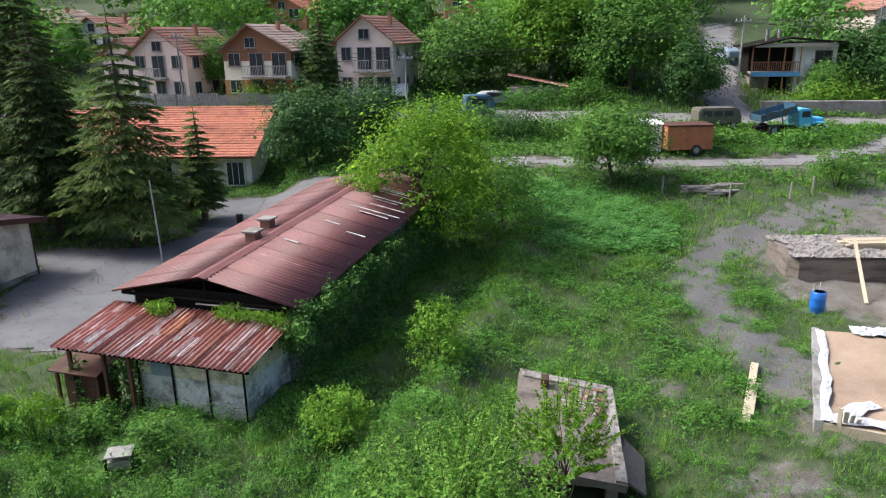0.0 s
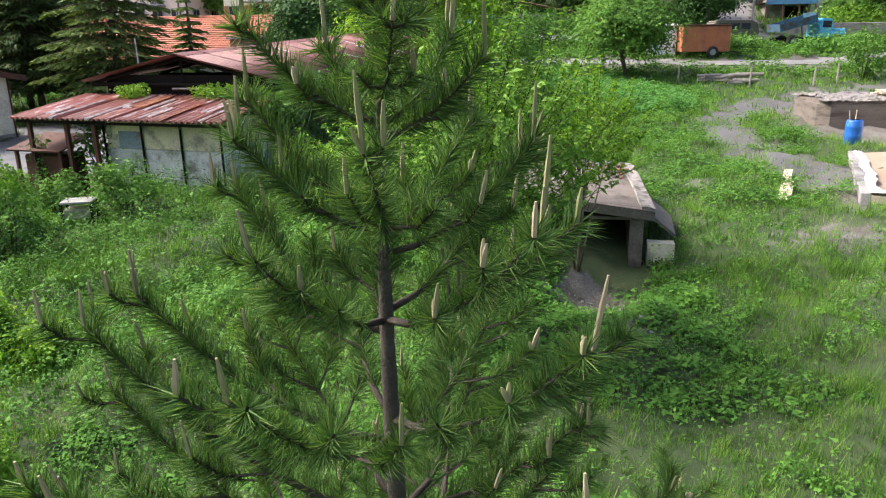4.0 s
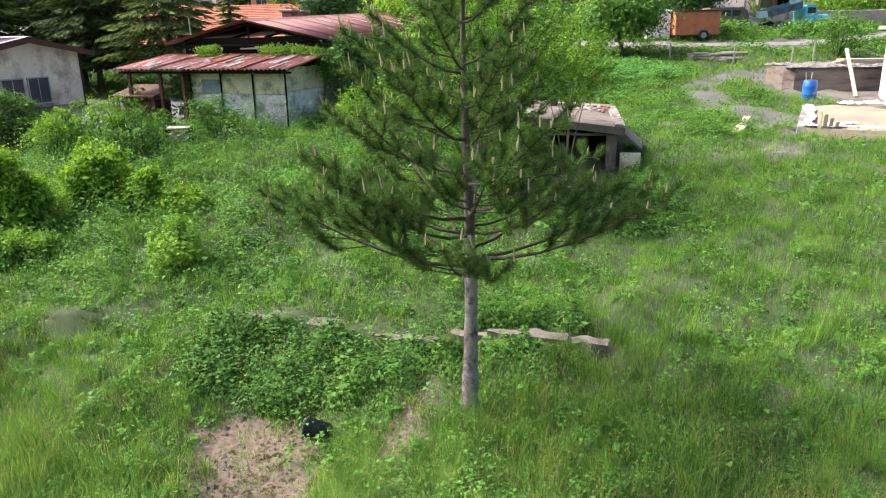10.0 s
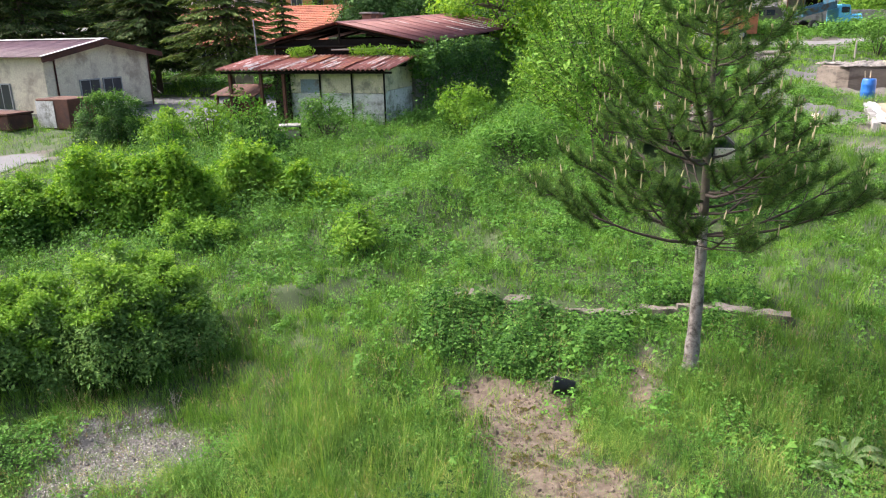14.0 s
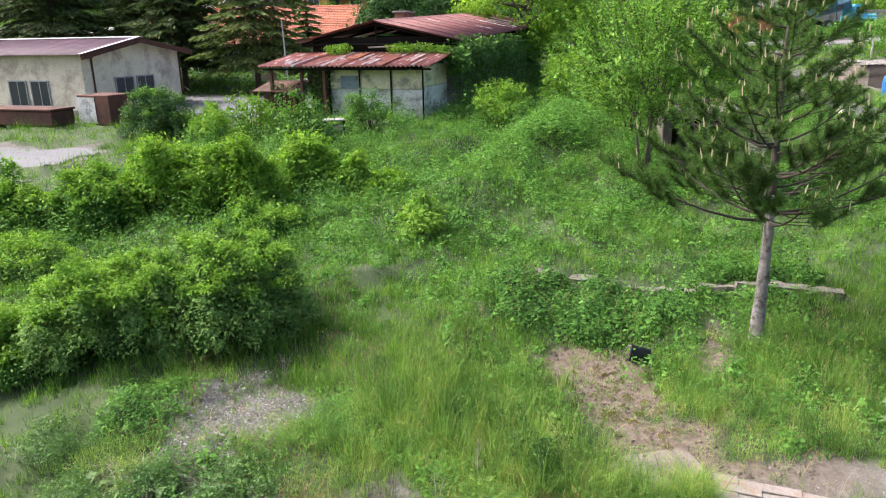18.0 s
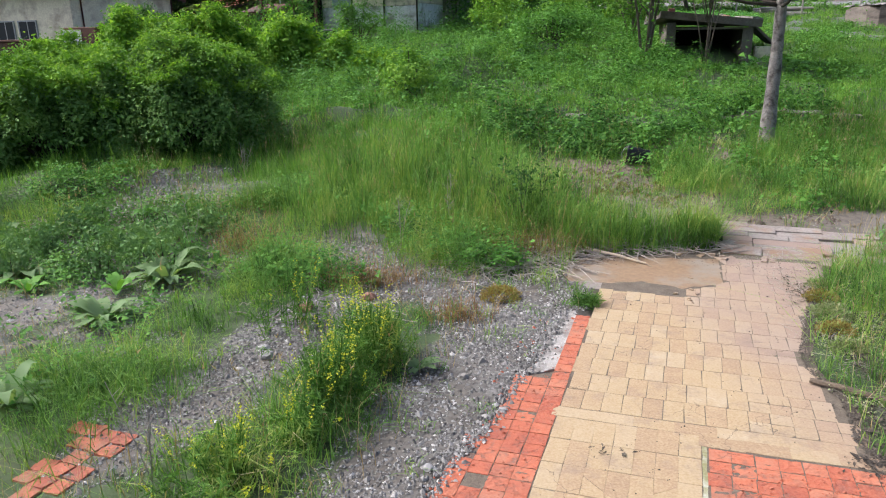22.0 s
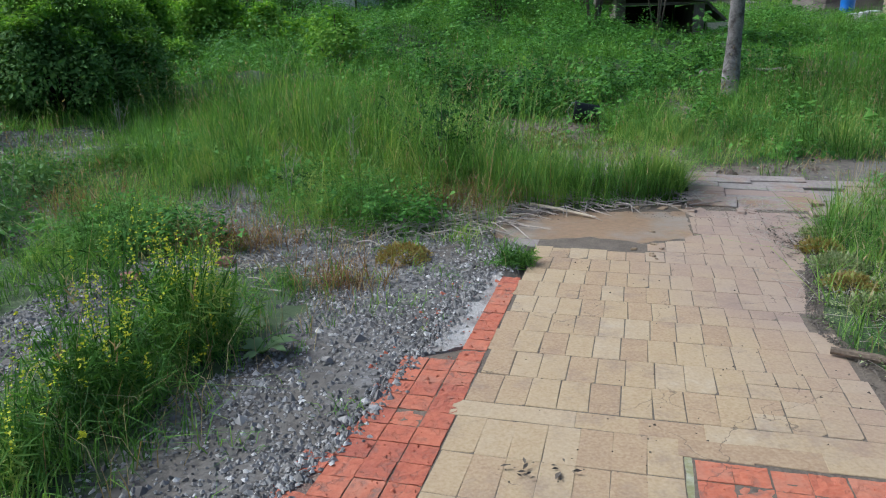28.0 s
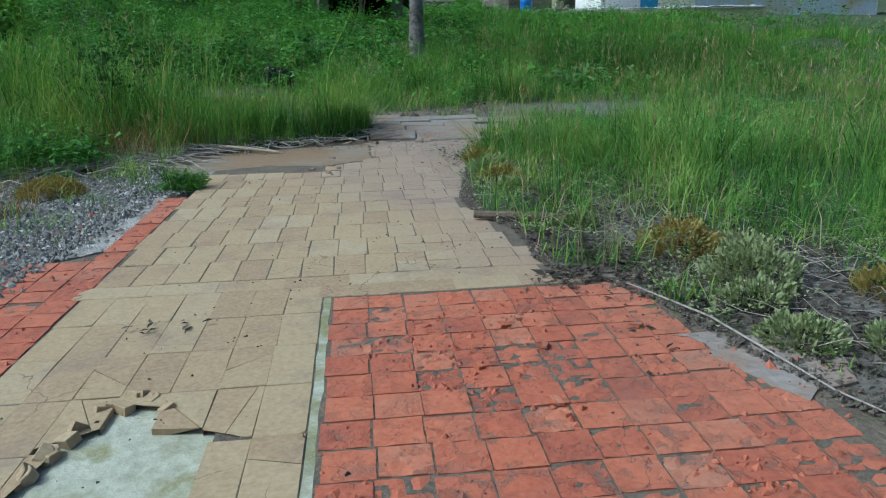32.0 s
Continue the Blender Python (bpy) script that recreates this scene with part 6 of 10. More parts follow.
def pole(x, y, h, label, arm=True, r=0.11, mat="concrete", lean=(0, 0)):
    t = thing("utility_pole", pose(x, y, gz(x, y)), label, "pole", "poles")
    part("shaft", tubed([(0, 0, -0.3), (lean[0] * h, lean[1] * h, h)], [r, r * 0.65], 10), M[mat], t)
    if arm:
        part("crossarm", boxed(-0.7, 0.7, -0.05, 0.05, h - 0.5, h - 0.4), M["grey_paint"], t)
        for xx in (-0.6, -0.2, 0.2, 0.6):
            part("insulator", tubed([(xx, 0, h - 0.4), (xx, 0, h - 0.25)], [0.035, 0.045], 8), M["white_paint"], t)
    return t


pole(26.3, 64.6, 8.2, "leaning concrete utility pole by the road", lean=(0.01, 0))
pole(-3.1, 67.2, 5.2, "grey concrete utility pole by the far houses")
pole(-24.5, 69.5, 7.0, "grey utility pole before the pink house")
pole(-14.3, 34.8, 4.4, "thin grey metal pole in the yard", False, 0.05, "steel", (-0.03, 0))
pole(-27.2, 45.3, 5.0, "thin timber pole among the conifers", False, 0.06, "old_plank", (-0.03, 0))
pole(42.5, 72, 12, "tall thin pole on the hillside", False, 0.07, "steel")


def cable(pts, label):
    t = thing("cable", pose(0, 0, 0), label, "cable", "overhead cables")
    bm = bmesh.new()
    for a, b, sag in pts:
        a, b = Vector(a), Vector(b)
        tube(bm, [a.lerp(b, f) - Vector((0, 0, sag * 4 * f * (1 - f))) for f in np.linspace(0, 1, 13)], [0.018] * 13, 4)
    part("wire", bm, M["black"], t)


for dz in (0, 0.35):
    cable([((-60, 74, 13.5 + dz), (-24.5, 69.5, 12.0 + dz), 0.6), ((-24.5, 69.5, 12.0 + dz), (-3.1, 67.2, 10.4 + dz), 0.7), ((-3.1, 67.2, 10.4 + dz), (26.3, 64.6, 12.7 + dz), 0.9), ((26.3, 64.6, 12.7 + dz), (80, 60, 13 + dz), 1.2)], "thin black overhead cable along the road")
cable([((-27.3, 45.3, 6.0), (-20.5, 36.0, 1.6), 0.7)], "slack wire hanging from a pole in the yard")
binn = thing("litter_bin", pose(-12.3, 42.1, gz(-12.3, 42.1)), "black cylindrical bin standing in the yard", "bin")
part("body", tubed([(0, 0, 0), (0, 0, 0.05), (0, 0, 0.75), (0, 0, 0.8)], [0.17, 0.19, 0.2, 0.16], 14), M["black"], binn)

# fences, wall and gate along the road
fence = thing("fence", pose(-33, 69.3, 0, 0, 0, -2), "grey panel fence with posts before the houses", "fence")
for k in range(14):
    xx = k * 2.0
    z0 = gz(-33 + xx, 69.3)
    part("post", boxed(xx - 0.06, xx + 0.06, -0.06, 0.06, z0 - 0.2, z0 + 1.5), M["concrete"], fence)
    panel_ = part("rail", boxed(xx + 0.07, xx + 1.93, 0.02, 0.05, z0 + 0.5, z0 + 0.6), M["grey_paint"], fence)
    for j in range(12):
        part("slat", boxed(xx + 0.1 + j * 0.155, xx + 0.2 + j * 0.155, -0.02, 0.02, z0 + 0.1, z0 + 1.3), M["grey_paint"], panel_)
rw = thing("wall_roadside", pose(28.5, 64.4, 0, 0, 0, -8), "brown stone retaining wall along the road", "wall", kind="structure")
part("retaining_wall", boxed(0, 40, 0, 0.5, 4.3, 6.0, bevel=0.05), M["old_concrete"], rw)
gate = thing("metal_gate", pose(31.5, 46.8, 0), "rusty tube gate frame standing open at the lane", "gate")
z0 = gz(31.5, 46.8)
for xx in (0, 2.4):
    part("post", tubed([(xx, 0, z0 - 0.2), (xx, 0, z0 + 1.7)], [0.05, 0.05], 8), M["rust"], gate)
part("rail", tubed([(0, 0, z0 + 1.65), (2.4, 0, z0 + 1.65)], [0.035, 0.035], 8), M["rust"], gate)
for k, (xx, yy) in enumerate(((13.5, 42.9), (16.9, 41.0), (20.6, 41.3), (22.2, 41.9))):
    fp = thing("fence_post", pose(xx, yy, gz(xx, yy)), "weathered timber fence post in the grass", "post", "old fence posts")
    part("shaft", tubed([(0, 0, -0.2), (0.03, 0.02, 1.0 + 0.2 * (k % 2))], [0.06, 0.05], 7), M["old_plank"], fp)
for k in range(26):
    xx, yy = 15.0 + 3.2 * rng.random(), 42.4 + 0.9 * rng.random()
    lg = thing("log", pose(xx, yy, gz(xx, yy) + 0.08 + 0.14 * (k % 3), 0, 0, rng.normal() * 12), "grey split log in a low wood pile", "log", "wood pile")
    part("wood", tubed([(-0.5, 0, 0), (0.5, 0, 0)], [0.09, 0.08], 7), M["old_plank"], lg)

# garden table in the weeds by the shed
tb = thing("table", pose(-8.5, 16.3, gz(-8.5, 16.3), 0, 0, 12), "small pale-topped table sunk in the weeds", "table")
part("tabletop", boxed(-0.34, 0.34, -0.28, 0.28, 0.58, 0.63, bevel=0.01), M["concrete"], tb)
for xx in (-0.32, 0.32):
    for yy in (-0.24, 0.24):
        part("leg", boxed(xx - 0.03, xx + 0.03, yy - 0.03, yy + 0.03, 0, 0.58), M["dark_in"], tb)

# concrete kerb across the grass
M["kerb"] = rough_surface("worn_kerb", (0.136, 0.118, 0.0992), (0.223, 0.198, 0.171), 5, 0.95, 0.9, stain=(0.0744, 0.0682, 0.0496), stain_scale=2.5, world=True)
kerb = thing("kerb", pose(0, 0, 0), "long low concrete kerb half hidden in the grass", "kerb", kind="structure")
K0, K1 = Vector((-3.6, 5.1, 0)), Vector((1.7, 3.85, 0))
for k in range(10):
    a, b = K0.lerp(K1, k / 10 + 0.001), K0.lerp(K1, (k + 1) / 10 - 0.001)
    m_ = (a + b) / 2
    zz = max(gz(q.x, q.y) for q in (a, m_, b)) - (0.12 if k < 5 else 0.055)
    bm = boxed(-(b - a).length / 2, (b - a).length / 2, -0.11, 0.11, -0.18, 0.09)
    bmesh.ops.subdivide_edges(bm, edges=bm.edges[:], cuts=6, use_grid_fill=True)
    for v in bm.verts:
        q = noise.noise(Vector((v.co.x * 4 + k * 7, v.co.y * 7, v.co.z * 5)))
        v.co += Vector((0.02 * q, 0.05 * noise.noise(Vector((v.co.x * 6, k, 1))) + 0.02 * q, 0.045 * q - 0.05 * (abs(v.co.y) > 0.12) * (v.co.z > 0)))
    ob = part("kerb_stone", bm, M["kerb"], kerb)
    ob.matrix_local = pose(m_.x, m_.y, zz, rng.normal() * 2, rng.normal() * 1.5, math.degrees(math.atan2(b.y - a.y, b.x - a.x)) + rng.normal())
# black bucket
bt = thing("bucket", pose(-1.89, 2.2, gz(-1.89, 2.2) + 0.10, 0, -84, -14) @ Matrix.Diagonal((0.85, 0.85, 0.9, 1)), "black plastic bucket lying on its side in the soil", "bucket")
bm = bmesh.new()
tube(bm, [(0, 0, -0.15), (0, 0, 0.13), (0, 0, 0.135), (0, 0, 0.15), (0, 0, 0.148), (0, 0, -0.13)], [0.105, 0.128, 0.141, 0.141, 0.122, 0.095], 22)
part("body", bm, M["black"], bt, smooth=True)
part("handle", tubed([(0.125, 0, 0.12), (0.10, 0.02, 0.19), (0, 0.03, 0.23), (-0.10, 0.02, 0.19), (-0.125, 0, 0.12)], [0.004] * 5, 5), M["steel"], bt)

part("shelf", boxed(-0.3, 0.3, -0.24, 0.24, 0.2, 0.45, bevel=0.03), M["old_plank"], tb, "grey box under the top")
# cracked screed slab on the bare soil
M["tan_screed"] = rough_surface("tan_screed", (0.15, 0.125, 0.098), (0.25, 0.212, 0.17), 4, 0.95, 0.6, stain=(0.115, 0.10, 0.08), stain_scale=3, world=True)
sb = thing("concrete_slab", pose(-0.02, -0.15, -0.015), "thin cracked screed slab lying on bare soil", "slab")
for pts_ in ([(-2.77, -0.03), (-2.52, 0.14), (-2.22, 0.20), (-2.26, -0.42), (-2.6, -0.46)], [(-2.205, 0.20), (-1.97, 0.27), (-1.84, 0.20), (-1.75, -0.16), (-2.0, -0.30), (-2.245, -0.41)]):
    bm = bmesh.new()
    zt = max(gz(x, y) for x, y in pts_)
    poly_prism(bm, pts_, zt - 0.10, zt + 0.016)
    part("piece", bm, M["tan_screed"], sb)
# derelict steel boxes before the low building
x, y = -19.9, 24.4
ct = thing("steel_container", pose(x, y, gz(x, y), 0, 0, -20), "derelict rusty steel box with one pale side", "container")
part("body", boxed(-0.9, 0.9, -0.7, 0.7, 0, 1.25, bevel=0.03), M["rust"], ct)
part("pale_side", boxed(-0.9, 0.1, -0.72, -0.705, 0.05, 1.15), M["panel_low"], ct, "flaking white paint")
x, y = -23.6, 23.8
tg = thing("steel_trough", pose(x, y, gz(x, y), 0, 0, -17), "long rusty steel trough by the wall", "trough")
part("body", boxed(-2.6, 2.6, -0.6, 0.6, 0.15, 0.75, bevel=0.04), M["rust"], tg)
part("rim", boxed(-2.65, 2.65, -0.65, 0.65, 0.75, 0.84, bevel=0.02), M["rust"], tg)
for xx in (-2.2, 0.0, 2.2):
    part("support", boxed(xx - 0.1, xx + 0.1, -0.5, 0.5, 0, 0.15), M["concrete"], tg)
sg = thing("noticeboard", pose(-18.3, 44.6, gz(-18.3, 44.6), 0, 0, -12), "small faded noticeboard under the conifers", "noticeboard")
part("board", boxed(-0.9, 0.9, -0.05, 0.05, 0.45, 1.5), M["plaster"], sg)
for xx in (-0.8, 0.8):
    part("post", boxed(xx - 0.05, xx + 0.05, 0.05, 0.15, 0, 1.6), M["old_plank"], sg)

# ---- tiled paving ----
PK = Vector((-2.97, -3.99, 0))
PU, PV = Vector((0.930, -0.367, 0)), Vector((0.284, 0.959, 0))


def pav(a, b, z=0.0):
    p = PK + PU * a + PV * b
    return (p.x, p.y, z)


def tile_mat(name, stops, mauve, amount, bump_s):
    """Fired clay: each tile has a tone of its own, with blotches, grain and a stain that spreads from one side."""
    m, nt, b = mat_new(name)
    p = worldco(nt)
    oi = nt.nodes.new("ShaderNodeObjectInfo")
    n1, n2, n3 = noise_tex(nt, p, 14, 5, 0.65), noise_tex(nt, p, 90, 4, 0.6), noise_tex(nt, p, 1.1, 5, 0.6)
    mix = node(nt, "ShaderNodeMath")
    mix.operation = "MULTIPLY_ADD"
    nt.links.new(oi.outputs["Random"], mix.inputs[0])
    mix.inputs[1].default_value = 0.5
    sc = node(nt, "ShaderNodeMath")
    sc.operation = "MULTIPLY"
    nt.links.new(n1, sc.inputs[0])
    sc.inputs[1].default_value = 0.6
    nt.links.new(sc.outputs[0], mix.inputs[2])
    col = ramp(nt, mix.outputs[0], stops)
    col = mixc(nt, 0.22, col, ramp(nt, n2, [(0.3, tuple(v * 0.5 for v in stops[0][1])), (0.7, tuple(min(1, v * 1.3) for v in stops[-1][1]))]))
    sep = nt.nodes.new("ShaderNodeSeparateXYZ")
    nt.links.new(p, sep.inputs[0])
    ad = node(nt, "ShaderNodeMath")
    ad.operation = "MULTIPLY_ADD"
    nt.links.new(sep.outputs[0], ad.inputs[0])
    ad.inputs[1].default_value = 0.55
    nt.links.new(n3, ad.inputs[2])
    mr = node(nt, "ShaderNodeMapRange")
    mr.inputs[1].default_value, mr.inputs[2].default_value = -0.98, -0.45
    mr.inputs[3].default_value, mr.inputs[4].default_value = 0.0, amount
    nt.links.new(ad.outputs[0], mr.inputs[0])
    col = mixc(nt, mr.outputs[0], col, mauve)
    n5, n6 = noise_tex(nt, p, 4.5, 6, 0.7), noise_tex(nt, p, 2.3, 4, 0.6)
    col = mixc(nt, ramp(nt, n5, [(0.52, (0, 0, 0)), (0.70, (0.5, 0.5, 0.5))]), col, tuple(v * 0.62 for v in mauve))
    vor = node(nt, "ShaderNodeTexVoronoi", Scale=3.1)
    vor.feature = "DISTANCE_TO_EDGE"
    wn_ = node(nt, "ShaderNodeTexNoise", Scale=6.0, Detail=5.0)
    nt.links.new(p, wn_.inputs["Vector"])
    wv = node(nt, "ShaderNodeVectorMath")
    wv.operation = "MULTIPLY_ADD"
    nt.links.new(wn_.outputs["Color"], wv.inputs[0])
    wv.inputs[1].default_value = (0.25, 0.25, 0.0)
    nt.links.new(p, wv.inputs[2])
    nt.links.new(wv.outputs[0], vor.inputs["Vector"])
    crack = ramp(nt, vor.outputs["Distance"], [(0.0, (1, 1, 1)), (0.005, (0, 0, 0))])
    where = ramp(nt, n6, [(0.52, (0, 0, 0)), (0.56, (0.9, 0.9, 0.9))])
    col = mixc(nt, mixc(nt, 1.0, crack, where, "MULTIPLY"), col, (0.06, 0.045, 0.03))
    nt.links.new(col, b.inputs["Base Color"])
    b.inputs["Roughness"].default_value = 0.8
    if bump_s < 0.5:
        bump(nt, b, n1, bump_s, 0.01)
        return m
    # spalled clay breaks off in thin layers, and dirt lies in the hollows
    lay_ = noise_tex(nt, p, 17, 7, 0.7)
    steps = ramp(nt, lay_, [(0.30, (0, 0, 0)), (0.42, (0.3, 0.3, 0.3)), (0.47, (0.62, 0.62, 0.62)), (0.6, (0.75, 0.75, 0.75)), (0.66, (1, 1, 1))])
    dirt = mixc(nt, 1.0, ramp(nt, lay_, [(0.36, (1, 1, 1)), (0.47, (0, 0, 0))]), ramp(nt, n6, [(0.42, (0.15, 0.15, 0.15)), (0.62, (0.75, 0.75, 0.75))]), "MULTIPLY")
    nt.links.new(mixc(nt, dirt, col, (0.13, 0.095, 0.075)), b.inputs["Base Color"])
    bump(nt, b, steps, 0.75, 0.006)
    return m


M["tile_yellow"] = tile_mat("ochre_tiles", [(0.18, (0.239, 0.152, 0.0816)), (0.4, (0.312, 0.211, 0.11)), (0.6, (0.343, 0.248, 0.127)), (0.8, (0.362, 0.274, 0.159)), (1.0, (0.424, 0.359, 0.254))], (0.253, 0.187, 0.162), 0.75, 0.25)
M["tile_red"] = tile_mat("red_tiles", [(0.18, (0.25, 0.053, 0.0283)), (0.45, (0.374, 0.0869, 0.0377)), (0.7, (0.437, 0.122, 0.0546)), (0.95, (0.368, 0.191, 0.121))], (0.319, 0.164, 0.115), 0.35, 0.9)
M["joint"] = rough_surface("joint_sand", (0.07, 0.0546, 0.0385), (0.161, 0.13, 0.0945), 9, 0.95, 0.5, world=True)
M["red_joint"] = rough_surface("red_joint_dirt", (0.07, 0.04, 0.03), (0.20, 0.13, 0.095), 12, 0.95, 0.5, stain=(0.22, 0.20, 0.16), stain_scale=5, world=True)
M["screed"] = rough_surface("grey_screed", (0.247, 0.247, 0.15), (0.45, 0.443, 0.36), 5, 0.85, 0.5, stain=(0.203, 0.195, 0.0825), stain_scale=4.5, dist=0.01, world=True)
M["mortar"] = rough_surface("white_mortar", (0.288, 0.264, 0.232), (0.48, 0.46, 0.424), 14, 0.95, 0.9, stain=(0.192, 0.168, 0.144), stain_scale=6, dist=0.012, world=True)
M["wet"] = rough_surface("brown_screed", (0.20, 0.125, 0.07), (0.28, 0.19, 0.115), 3, 0.5, 0.15, stain=(0.25, 0.21, 0.165), stain_scale=2.4, world=True)
M["ledge"] = rough_surface("worn_ledge", (0.194, 0.162, 0.14), (0.288, 0.252, 0.223), 4, 0.9, 0.6, stain=(0.245, 0.158, 0.101), stain_scale=2.2, dist=0.012, world=True)


def ab_slab(name, pts, z0, z1, mat, parent, label=""):
    bm = bmesh.new()
    poly_prism(bm, [pav(a, b)[:2] for a, b in pts], z0, z1)
    return part(name, bm, mat, parent, label)


def ragged(pts, amp, step=0.05):
    """The outline with its edges broken up."""
    out = []
    for (a0, b0), (a1, b1) in zip(pts, pts[1:] + pts[:1]):
        n = max(1, int(math.hypot(a1 - a0, b1 - b0) / step))
        for k in range(n):
            out.append((a0 + (a1 - a0) * k / n + rng.normal() * amp, b0 + (b1 - b0) * k / n + rng.normal() * amp))
    return out


HOLE = [(-0.50, -1.3), (-0.484, -0.81), (-0.467, -0.69), (-0.40, -0.55), (-0.379, -0.52), (-0.308, -0.577), (-0.311, -0.672), (-0.203, -0.672), (-0.184, -1.3)]
RB = [-2.6, -0.68, -0.35, -0.09, 0.0, 0.15, 0.22, 0.31, 0.67, 1.02, 1.22, 1.93, 3.0, 3.3]
RA = [1.06, 1.03, 0.93, 0.88, 0.83, 0.80, 0.68, 0.655, 0.665, 0.55, 0.54, 0.675, 0.96, 1.1]
floor = thing("floor", pose(0, 0, 0), "outdoor floor of ochre and red clay tiles, cracked and partly lifted", "floor", kind="structure")
ab_slab("bed", [(-0.97, -0.5), (-0.19, -0.5), (-0.19, -2.6)] + [(a + 0.04, b) for a, b in zip(RA, RB)] + [(0.1, 3.2), (-0.7, 2.75), (-0.69, 1.3), (-0.75, 1.25), (-0.78, 0.5), (-0.9, 0.4), (-0.95, -0.3)], -0.14, 0.0004, M["joint"], floor)
ab_slab("bed", [(-1.0, -2.6), (-0.51, -2.6), (-0.51, -0.505), (-0.97, -0.505)], -0.14, 0.0004, M["joint"], floor)
ab_slab("mortar_strip", ragged([(-0.95, 0.40), (-0.86, 0.46), (-0.76, 0.55), (-0.74, 1.28), (-0.80, 1.42), (-0.90, 1.36), (-0.93, 1.0), (-0.93, 0.75)], 0.022, 0.035), -0.10, -0.001, M["mortar"], floor, "crumbled white mortar")
ab_slab("screed_patch", ragged([(-1.05, 2.26), (-0.93, 2.62), (-0.22, 2.84), (0.145, 2.94), (0.145, 2.32), (-0.14, 2.12), (-0.42, 2.17), (-0.68, 2.06), (-0.88, 2.0)], 0.012), -0.10, 0.001, M["wet"], floor, "brown damp screed")
ab_slab("screed_patch", ragged([(-0.86, 1.9), (-0.62, 1.9), (-0.1, 1.92), (-0.12, 2.14), (-0.42, 2.19), (-0.68, 2.08), (-0.9, 2.02)], 0.01), -0.10, -0.001, M["ledge"], floor, "pale grey screed where tiles came off")
ab_slab("screed_patch", [(-0.509, -2.5), (-0.192, -2.5), (-0.192, -0.503), (-0.509, -0.503)], -0.13, -0.011, M["screed"], floor, "greenish screed laid bare in the hole")
ab_slab("grout_strip", ragged([(-0.024, -2.5), (-0.006, -2.5), (-0.006, 0.04), (-0.024, 0.04)], 0.002), -0.1, 0.0005, M["screed"], floor)
ab_slab("mortar_patch", ragged([(0.84, -0.28), (0.98, -0.30), (1.10, -0.40), (1.06, -0.56), (0.93, -0.60), (0.85, -0.50)], 0.015, 0.04), -0.1, 0.005, M["ledge"], floor, "grey mortar smeared over the red tiles")

ab_slab("red_bed", [(-0.002, -2.5), (1.05, -2.5), (1.02, -0.68), (0.9, -0.3), (0.86, -0.1), (0.8, 0.03), (-0.002, 0.0)], -0.1, -0.0012, M["red_joint"], floor)
ab_slab("red_bed", [(-1.1, -2.5), (-0.692, -2.5), (-0.692, 1.36), (-0.78, 1.36), (-0.78, 0.5), (-0.94, 0.38), (-0.95, 0.1), (-1.04, -0.5)], -0.1, -0.0012, M["red_joint"], floor)
PO = Vector((0.959, -0.284, 0))
YA, YB, RP = 0.0975, 0.198, 0.0945


def tile_mesh(name, wa, wb, chip, seed):
    """A long flat clay tile with thin worn edges and, at times, a broken corner."""
    r_ = np.random.default_rng(seed)
    bm = bmesh.new()
    e, g = wa / 2, wb / 2
    out = [(-e, -g), (e, -g), (e, g), (-e, g)]
    if chip:
        c = wa * chip
        out = [(-e, -g), (e - c, -g), (e - c * 0.25, -g + c * 0.7), (e, -g + c * 1.2), (e, g), (-e, g)]
    out = [(x + r_.normal() * 0.0009, y + r_.normal() * 0.0009) for x, y in out]
    rings = []
    for inset, z in ((0.0005, -0.02), (0.0, -0.0014), (0.0013, 0.0)):
        rings.append([bm.verts.new(PO * (x - math.copysign(inset, x)) + PV * (y - math.copysign(inset, y)) + Vector((0, 0, z))) for x, y in out])
    for a, b in zip(rings, rings[1:]):
        for k in range(len(out)):
            bm.faces.new((a[k], a[(k + 1) % len(out)], b[(k + 1) % len(out)], b[k]))
    bm.faces.new(rings[-1])
    me = bpy.data.meshes.new(name)
    bmesh.ops.recalc_face_normals(bm, faces=bm.faces)
    bm.to_mesh(me)
    bm.free()
    return me


def red_mesh(name, w, seed, rough):
    """A spalled red tile: ragged outline and a top that has flaked off in layers."""
    r_ = np.random.default_rng(seed)
    n = 6
    co = []
    for j in range(n):
        for i in range(n):
            x, y = (i / (n - 1) - 0.5) * w, (j / (n - 1) - 0.5) * w
            rim = i in (0, n - 1) or j in (0, n - 1)
            q = noise.noise(Vector((x * 34 + seed * 3.1, y * 34, 0))) + 0.5 * noise.noise(Vector((x * 80, y * 80 + seed, 3)))
            z = -0.0022 * rough * (round(q * 2.2 + 0.7)) - 0.0012 * rim * (rough > 0.6) * r_.random()
            if rim:
                x, y = x + r_.normal() * 0.0007 * rough, y + r_.normal() * 0.0007 * rough
                x, y = max(-w / 2, min(w / 2, x)), max(-w / 2, min(w / 2, y))
            co.append(PO * x + PV * y + Vector((0, 0, max(-0.003, min(z, 0.001)))))
    f = [(j * n + i, j * n + i + 1, (j + 1) * n + i + 1, (j + 1) * n + i) for j in range(n - 1) for i in range(n - 1)]
    ring = [i for i in range(n)] + [j * n + n - 1 for j in range(1, n)] + [(n - 1) * n + i for i in range(n - 2, -1, -1)] + [j * n for j in range(n - 2, 0, -1)]
    k0 = len(co)
    co += [co[i] - Vector((0, 0, 0.02)) for i in ring]
    f += [(ring[k], k0 + k, k0 + (k + 1) % len(ring), ring[(k + 1) % len(ring)]) for k in range(len(ring))]
    return mesh_np(name, np.array([tuple(c) for c in co]), np.array(f))


